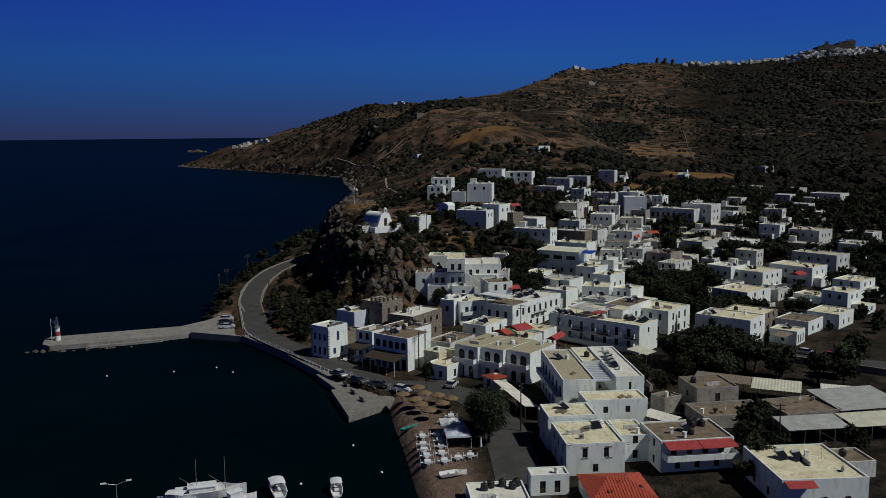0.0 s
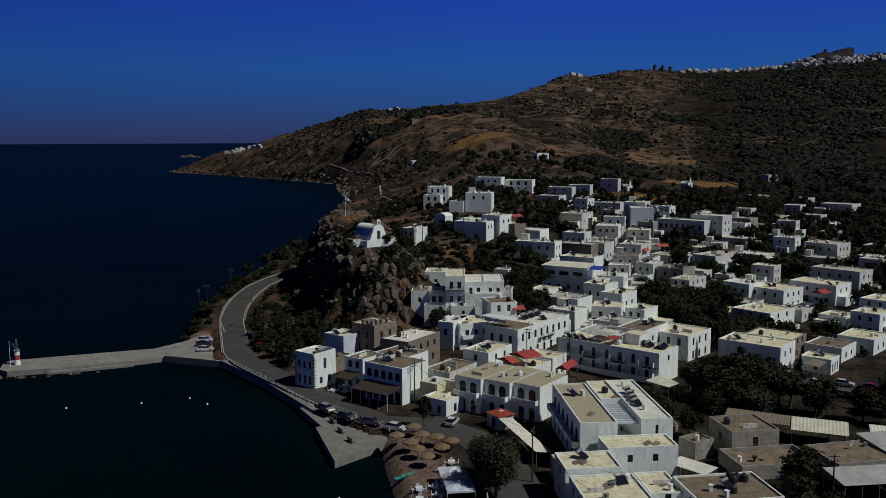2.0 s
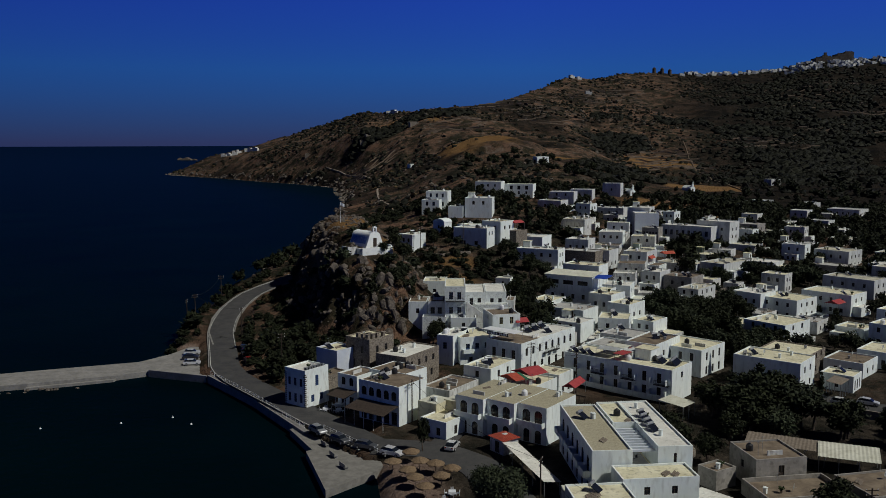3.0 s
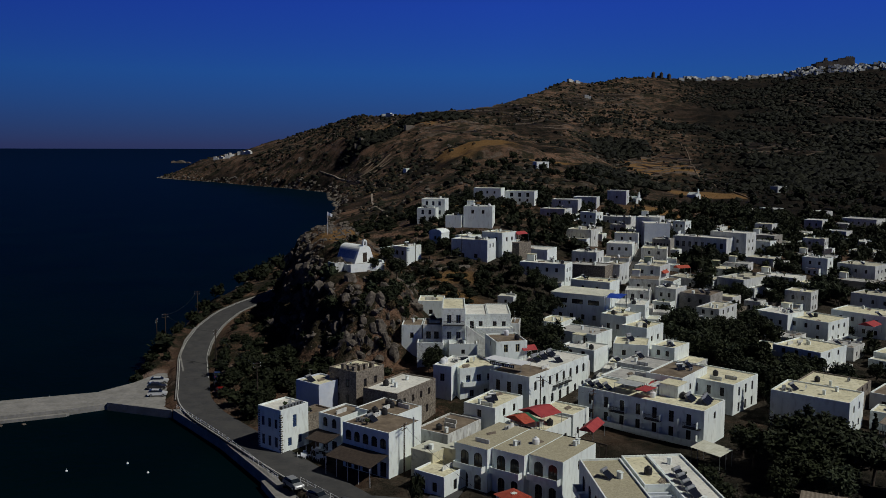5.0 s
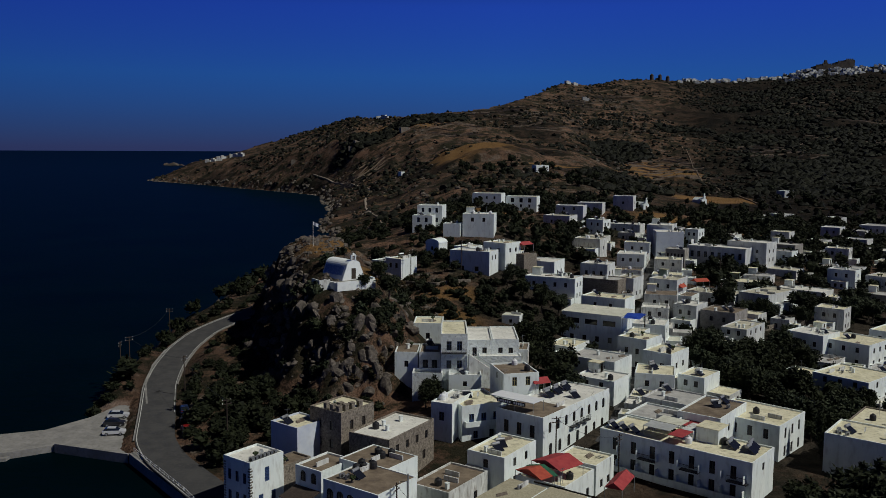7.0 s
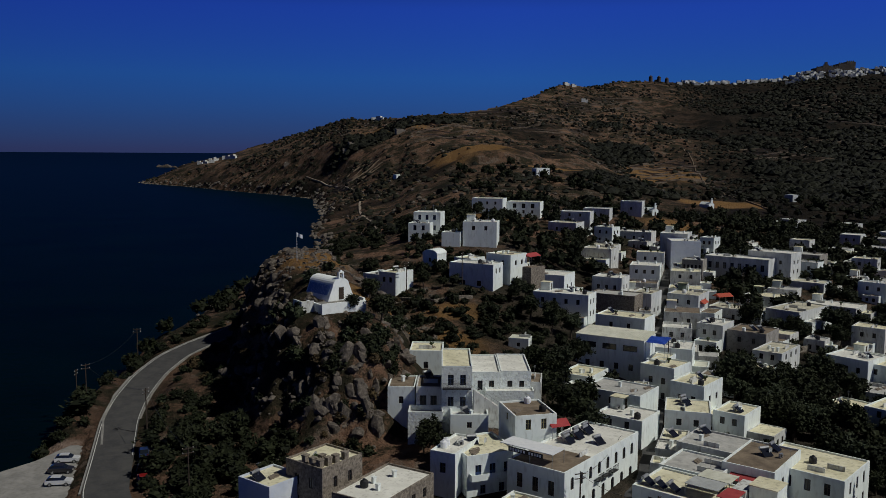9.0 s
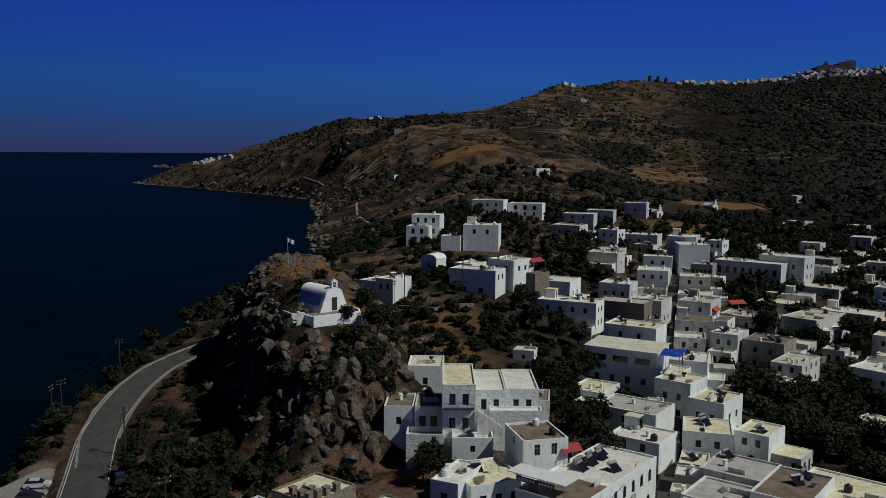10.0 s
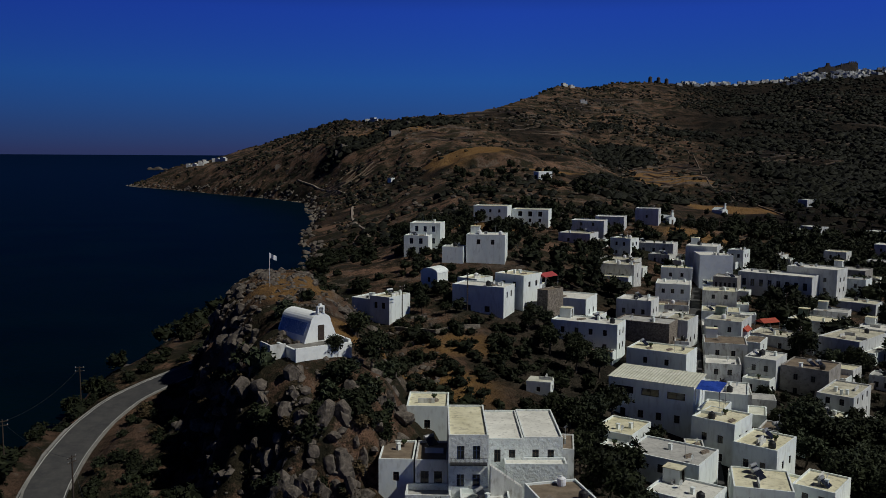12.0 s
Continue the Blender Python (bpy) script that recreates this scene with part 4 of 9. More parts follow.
house((64.8, 149.2), 12, 9, 11.5, 6.0, 2.4, walls=GREY_WALL, roof=ROOF_BROWN, right=st(1, 3, w=1.2, sill=0.1, hh=2.1, kind="door"), label="long grey building with a dark brown roof")


def sheet_roof(x, y, z, rz, L, D, slope, mat, posts=4, height=3.0, label=""):
    """An open shed: a corrugated sheet on posts, L along its own x, D deep."""
    t = thing("open_shed", x, y, z, rz, label or "open shed with a corrugated sheet roof on posts", "shed", "sheds")
    n = int(L / 0.3)
    bm = bmesh.new()
    rows = []
    for yy, zz in ((0, height), (D, height + slope)):
        rows.append([bm.verts.new((L * k / n, yy, zz + (0.05 if k % 2 else 0.0))) for k in range(n + 1)])
    low = []
    for yy, zz in ((0, height), (D, height + slope)):
        low.append([bm.verts.new((L * k / n, yy, zz - 0.03 + (0.05 if k % 2 else 0.0))) for k in range(n + 1)])
    for k in range(n):
        bm.faces.new((rows[0][k], rows[0][k + 1], rows[1][k + 1], rows[1][k]))
        bm.faces.new((low[1][k], low[1][k + 1], low[0][k + 1], low[0][k]))
        bm.faces.new((low[0][k], low[0][k + 1], rows[0][k + 1], rows[0][k]))
    part("sheet", bm, mat, t)
    for k in range(posts):
        for yy, zz in ((0.2, height), (D - 0.2, height + slope)):
            bm = bmesh.new()
            tube(bm, (0.2 + (L - 0.4) * k / (posts - 1), yy, -0.8), (0.2 + (L - 0.4) * k / (posts - 1), yy, zz), 0.06, 0.06, 6)
            part("post", bm, GREY_METAL, t)
    c, s = math.cos(radians(rz)), math.sin(radians(rz))
    FOOTPRINTS.append((x, y, c, s, D, L))
    return t


sheet_roof(62.4, 142.2, 2.4, 6, 11.5, 6.2, 0.5, TIN, 5, 2.9, "open shed with a pale corrugated metal roof")
sheet_roof(75.5, 151.0, 2.5, 10, 14, 11, 0.8, TIN, 5, 3.3, "large shed with a ribbed grey metal roof")
sheet_roof(74.5, 143.0, 2.5, 8, 12, 6.5, 0.4, FIBRE, 5, 3.0, "shed with a pale sheet roof")
sheet_roof(55.5, 175.5, 2.4, -28, 13, 4.5, 0.5, TIMBER, 5, 2.8, "long shed with a brown sheet roof")
sheet_roof(65.0, 168.0, 2.4, -24, 9.5, 6, 0.7, FIBRE, 4, 2.8, "shed with a pale green-grey corrugated roof")
sheet_roof(78.0, 165.0, 2.4, -22, 10, 5, 0.5, ROOF_WHITE, 4, 2.6, "shed with a white sheet roof")
sheet_roof(50.5, 194.5, 2.4, 45, 5.0, 5.6, 0.4, FIBRE, 3, 3.0, "small garden shed with a sheet roof")
sheet_roof(38.6, 152.5, 2.4, -50, 7, 3.6, 0.3, ROOF_WHITE, 3, 2.8, "narrow shed with a white sheet roof")
sheet_roof(21.2, 160.0, 2.2, 105, 19, 3.0, 0.4, ROOF_WHITE, 5, 2.2, "long cream canopy over the hotel terrace")

# ---- houses: behind the front ----
h = house((14.0, 210.9), 54, 6.9, 10.4, 9.0, 3.0, [(3, 1, 0.9, 0.7, 1.4, "window")], [(3.0, 2, 0.9, 0.7, 1.4, "window"), (0, 2, 0.9, 0.7, 1.4, "window")], label="white house with cream roof and a solar heater")
placed(solar_heater, *spot(h, 4.5, 2.8), 20), placed(chimney, *spot(h, 7.6, 5.4), 0)
house((10.8, 212.6), 54, 3.4, 5, 6.6, 3.0, walls=WHITE_OLD, roof=FIBRE, parapet=0.06, label="small lean-to beside a white house")
h = house((22.4, 203.8), 52, 8.6, 9.5, 7.0, 2.4, st(1, 2, **W2), st(1, 3, **W2), label="low white house with cream walled roof terrace")
placed(chimney, *spot(h, 2.2, 2.2), 0), placed(roof_tank, *spot(h, 4.0, 1.4), 0, BLACK)
house((28.6, 211.5), 52, 7.5, 6.5, 7.4, 2.4, st(1, 2, **W2), st(1, 2, **W2), label="low white house with cream roof")


def canopy_roof(x, y, z, rz, L, D, mat, label):
    """A small pitched cloth roof on four poles."""
    t = thing("pitched_canopy", x, y, z, rz, label, "canopy", "cloth canopies")
    bm = bmesh.new()
    p = [bm.verts.new(v) for v in ((0, 0, 0), (L, 0, 0), (L, D, 0), (0, D, 0), (0, D / 2, 0.9), (L, D / 2, 0.9))]
    for f in ((0, 1, 5, 4), (2, 3, 4, 5), (0, 4, 3), (1, 2, 5)):
        bm.faces.new([p[i] for i in f])
    part("cloth", bm, mat, t)
    for xx in (0.06, L - 0.06):
        for yy in (0.06, D - 0.06):
            bm = bmesh.new()
            tube(bm, (xx, yy, -2.4), (xx, yy, 0.02), 0.05, 0.05, 6)
            part("pole", bm, GREY_METAL, t)
    return t


GREEN_CLOTH = mottled("green_awning", (0.02, 0.09, 0.05), (0.03, 0.13, 0.07), 1.0, rough=0.9)
canopy_roof(18.6, 202.6, 8.6, 38, 2.6, 5.5, RED_TILE, "orange-red pitched canopy over a roof terrace")
canopy_roof(20.8, 204.2, 8.5, 38, 0.9, 6.0, GREEN_CLOTH, "green pitched canopy over a roof terrace")
canopy_roof(21.9, 205.2, 8.9, 38, 5.2, 6.2, RED_CLOTH, "dark red pitched canopy over a roof terrace")
canopy_roof(30.4, 201.4, 7.4, 60, 6.5, 2.8, RED_CLOTH, "dark red pitched canopy over a terrace")
for k in range(8):
    bm = bmesh.new()
    box(bm, 0, 0, 0, 0.16, 8.5, 0.2)
    t = thing("pergola_beam", 24.2 + k * 0.95, 190.6 - k * 0.75 + 7, 8.2, 52, "dark timber pergola beam over a terrace", "pergola", "pergola beams")
    part("beam", bm, DARK_WOOD, t)
    bm = bmesh.new()
    tube(bm, (0.08, 0.2, -6.0), (0.08, 0.2, 0.0), 0.07, 0.07, 6)
    part("post", bm, DARK_WOOD, t)

h = house((21.9, 223.6), 50, 9.8, 24, 11.4, 3.5, [(3.9, 3, 1.0, 0.05, 2.2, "door"), (0.2, 2, 1.0, 0.6, 1.6, "window")], [(4.2, 8, 0.95, 0.5, 1.9, "arched_window"), (0.3, 7, 1.0, 0.3, 2.2, "arched_window")], roof=ROOF_WHITE,
          label="long white building with rows of dark windows and a roof bar")
one_box("roof_terrace", ROOF_BROWN, h, 0.3, 0.3, 7.5, 9.0, 9.5, 7.66)
bm = bmesh.new()
box(bm, 0.6, 2.4, 9.75, 4.2, 11.6, 9.85)
part("terrace_canopy", bm, WHITE_PLASTIC, h, "flat white canopy over the roof bar")
for x, y in ((0.7, 2.5), (4.1, 2.5), (0.7, 6.4), (4.1, 6.4), (0.7, 9.4), (4.1, 9.4)):
    bm = bmesh.new()
    tube(bm, (x, y, 7.5), (x, y, 9.77), 0.05, 0.05, 6)
    part("canopy_post", bm, GREY_METAL, h)
board = one_box("sign_board", BLACK, h, 0.5, 4.0, 8.9, 0.57, 10.0, 9.6, "dark sign board with pale lettering")
for k in range(12):
    if k != 5:
        one_box("letter_bar", WHITE_PLASTIC, board, 0.47, 4.25 + k * 0.47, 9.05, 0.497, 4.55 + k * 0.47, 9.45)
for s0 in (9.0, 11.4, 13.8):
    balcony(h, "right", s0, s0 + 1.7, 4.15, 0.8, False)
for k in range(6):
    placed(solar_heater, *spot(h, 12.5 + k * 1.5, 5.6 + (k % 2) * 0.8), 50)
canopy_roof(22.5, 238.5, 13.2, 20, 3.4, 3.0, RED_CLOTH, "small red pitched canopy on a roof")

h = house((51.4, 206.1), 48.5, 26.3, 9.5, 9.7, 2.2, [(4.2, 7, 0.95, 0.05, 2.1, "door"), (1.2, 7, 0.95, 0.05, 2.1, "door")], [(4.2, 1, 0.9, 0.8, 1.3, "window")],
          label="long three-storey white hotel with rows of balcony doors")
for s0 in (0.5, 8.2, 15.6):
    balcony(h, "left", s0, s0 + 3.2, 4.1, 1.0, False)
for k in range(7):
    one_box("balcony_divider", WHITE, h, -0.9, 3.6 * k + 1.0, 4.11, -0.004, 3.6 * k + 1.12, 5.3)
balcony(h, "left", 0.2, 26.0, 1.1, 1.1)
for k in range(7):
    one_box("balcony_divider", WHITE, h, -1.08, 3.6 * k + 1.0, 1.11, -0.004, 3.6 * k + 1.14, 2.9)
for k in range(5):
    placed(solar_heater, *spot(h, 5.2 + (k % 3) * 1.3, 1.2 + (k // 3) * 2.2 + 0.3 * k), 50)
for k in range(3):
    placed(solar_heater, *spot(h, 2.2, 20.2 + k * 1.9), 50)
one_box("stair_tower", WHITE, h, 5.2, 7.6, 7.2, 9.2, 11.4, 9.6)
one_box("tower_roof", CREAM, h, 5.1, 7.5, 9.6, 9.3, 11.5, 9.72)
one_box("roof_room", WHITE_OLD, h, 4.4, 11.6, 7.2, 8.8, 13.6, 8.9)
awning(h, "left", 11.5, 14.0, 9.0, -4.3, 0.1, RED_CLOTH)
for y0, x0, mat in ((14.4, 1.6, TIN), (14.2, 5.4, FIBRE)):
    bm = bmesh.new()
    box(bm, x0, y0, 9.0, x0 + 3.6, y0 + 4.8, 9.06)
    part("roof_sheet", bm, mat, h, "pale sheet roof over a terrace")
    for x, y in ((x0 + 0.1, y0 + 0.1), (x0 + 3.5, y0 + 0.1), (x0 + 0.1, y0 + 4.7), (x0 + 3.5, y0 + 4.7)):
        bm = bmesh.new()
        tube(bm, (x, y, 7.2), (x, y, 9.0), 0.05, 0.05, 6)
        part("sheet_post", bm, GREY_METAL, h)
h = house((53.1, 225.2), 50, 7.9, 13, 10.6, 3, [(3.6, 2, 1.2, 0.05, 2.2, "door")], [(3.6, 2, 0.9, 0.8, 1.3, "window")], roof=ROOF_BROWN, label="white house with brown roof and red awning")
awning(h, "left", 1.0, 6.4, 6.3, 2.0, 0.5, RED_CLOTH)
placed(solar_heater, *spot(h, 7, 3), 15)
h = house((44.9, 226.1), 50, 9.1, 9, 9.6, 3, [(3.5, 3, 0.9, 0.7, 1.4, "window")], roof=ROOF_GREY, label="white house with a grey roof")
house((50.6, 234.6), 50, 9.5, 9, 10.2, 3.4, roof=ROOF_GREY, walls=WHITE_OLD, label="weathered house with a stained grey roof")
h = house((63.6, 225.2), 46, 13.5, 12, 9.2, 2.5, [(3.4, 4, 0.9, 0.5, 1.8, "window"), (0, 3, 1, 0.05, 2.2, "door")], [(3.4, 3, 0.85, 0.5, 1.9, "window"), (0.1, 3, 0.9, 0.5, 1.9, "window")], label="white villa with framed windows and cream roof")
placed(roof_tank, *spot(h, 5.5, 6.5), 0, BLACK)
h = house((80.6, 211.4), 49, 14.7, 10, 9.5, 2.4, right=[(3.6, 2, 0.9, 0.8, 1.4, "window"), (0.4, 2, 0.9, 0.8, 1.4, "window")], label="big white building with a blank side wall and cream roof")
for x, y in ((1.2, 12.6), (2.2, 12.9), (1.4, 11.4), (3.0, 13.2)):
    placed(ac_unit, *spot(h, x, y), 30)
sheet_roof(88.0, 208.0, 2.4, 48, 6, 3.2, 0.3, TIMBER, 4, 3.4, "slatted timber pergola beside a white building")
house((87.6, 224.0), 48, 12, 13, 7.8, 2.3, st(1, 2, **W2), st(2, 3, **W2), walls=STONE, label="dark-walled building with a wide cream roof")
house((93.2, 213.2), 48, 7.0, 6, 6.1, 2.3, st(1, 1, **W2), [(0.2, 3, 0.7, 0.3, 2.2, "door")], label="small white pavilion with tall openings")
house((101.0, 224.5), 45, 9, 10, 6.0, 2.3, st(1, 2, **W2), st(1, 2, **W2), roof=ROOF_BROWN, label="low white house with brown roof")
house((112.5, 231.5), 45, 9, 11, 6.4, 2.3, st(1, 2, **W2), st(1, 2, **W2), label="low white house with cream roof")

# ---- houses: on the knoll's flank ----
h = house((10.5, 250.8), 88, 5.3, 14, 20.2, 12.2, [(4.3, 2, 1.0, 0.3, 1.9, "window"), (0.6, 2, 1.0, 0.3, 1.7, "window")], [(4.3, 3, 0.9, 0.8, 1.3, "window")], frame_mat=BLUE_PAINT, walls=WHITE_STONE, label="two-storey whitewashed stone house with cream roof and balcony")
balcony(h, "left", 0.2, 5.1, 4.25, 1.0, False)
h = house((21.6, 257.2), 88, 5.5, 13.5, 17.7, 13.2, [(0.4, 2, 0.9, 0.9, 1.4, "window")], roof=ROOF_WHITE, walls=WHITE_STONE, label="whitewashed stone house with a pale roof")
h = house((16.05, 257.0), 88, 5.3, 13.7, 17.6, 13.2, [(0.4, 2, 0.9, 0.6, 1.8, "window")], roof=ROOF_WHITE, walls=WHITE_STONE, label="whitewashed stone house with a pale roof")
house((21.8, 254.4), 88, 8.6, 2.7, 14.8, 9.5, roof=ROOF_WHITE, parapet=0.3, walls=WHITE_STONE, label="whitewashed stone terrace wall")
house((13.0, 246.6), 88, 6.4, 4.0, 12.9, 8.5, [(1.2, 1, 0.8, 0.9, 1.0, "window")], roof=WHITE_OLD, parapet=0.6, label="whitewashed yard with a low wall")
t = thing("outside_stair", 10.7, 249.6, 12.4, 4, "whitewashed outside stair with a thin metal handrail", "stairs")
for k in range(14):
    one_box("step", WHITE_OLD, t, k * 0.3, 0, -1.5, k * 0.3 + 0.298, 1.0, 3.9 - k * 0.22)
bm = bmesh.new()
tube(bm, (0, 0.05, 4.85), (4.2, 0.05, 1.8), 0.03, 0.03, 5)
part("handrail", bm, GREY_METAL, t)
for k in range(5):
    bm = bmesh.new()
    tube(bm, (0.15 + k * 0.98, 0.05, 3.6 - k * 0.71), (0.15 + k * 0.98, 0.05, 4.75 - k * 0.71), 0.02, 0.02, 5)
    part("baluster", bm, GREY_METAL, t)
house((6.0, 269.5), 86, 6.4, 8.1, 18.6, 13, st(1, 1, first=1.2, **W2), label="small white house with cream roof behind the terrace")
house((0.6, 254.6), 86, 4.8, 8, 15.6, 10.2, [(1.4, 1, 0.8, 0.9, 1.3, "window")], [(1.4, 2, 0.8, 0.9, 1.3, "window")], roof=ROOF_BROWN, label="small weathered white house with tan roof")
house((5.2, 253.4), 86, 4.4, 8, 15.9, 11.0, [(1.0, 2, 1.1, 0.4, 1.9, "window")], walls=WHITE_OLD, roof=ROOF_BROWN, label="weathered house with a walled tan terrace")
house((5.4, 249.2), 86, 6.0, 4.2, 12.6, 7.5, walls=WHITE_STONE, roof=ROOF_GREY, parapet=0.9, label="whitewashed stone terrace with a crenellated wall")
h = house((16.5, 238.0), 12, 8.5, 7.0, 15.3, 10.0, [(2.6, 1, 0.9, 0.9, 1.2, "window")], [(2.3, 2, 0.9, 0.6, 1.7, "window")], roof=ROOF_BROWN, frame_mat=OLIVE_PAINT, label="white house with framed windows and a brown roof")
placed(roof_tank, *spot(h, 4.6, 7.4), 0, WHITE_PLASTIC)
h = house((6.6, 230.6), 62, 4.2, 9.0, 11.8, 4.5, [(3.4, 1, 1.0, 0.6, 1.6, "window")], st(2, 1, **W2), roof=ROOF_WHITE, frame_mat=BLUE_PAINT, label="white house with two round white roof tanks")
for x, y in ((2.6, 3.2), (3.8, 3.3)):
    placed(roof_tank, *spot(h, x, y), 0, WHITE_PLASTIC)
h = house((8.4, 230.9), 20, 9.5, 8.6, 11.3, 4.5, [(3.2, 1, 0.9, 0.7, 1.4, "window")], [(3.0, 3, 1.0, 0.3, 1.9, "door"), (0, 2, 0.9, 0.6, 1.4, "window")], frame_mat=BLUE_PAINT, label="white house with pale blue doors and cream roof")
balcony(h, "right", 0.4, 8.2, 3.2, 1.0)
placed(solar_heater, *spot(h, 3.4, 5.0), 15)
house((24.0, 261), 80, 2.2, 7, 14.6, 11, walls=WHITE_OLD, roof=ROOF_BROWN, parapet=0.2, label="small weathered shed by the steps")
house((26.4, 296.6), 70, 4.6, 3.8, 15.0, 12.2, st(1, 1, w=0.7, sill=0.9, hh=0.9), [(0, 1, 0.7, 0.9, 0.9, "window")], roof=FIBRE, parapet=0.08, label="small white hut on the slope")

for h in [o for o in bpy.data.objects if o.name.split(".")[0] == "house" and o.parent is None]:
    L, W = FOOTPRINTS_OF[h.name]
    if "whitewashed stone" in h["label"]:
        continue
    clutter(h, L, W, 0 if L * W < 40 else 1)

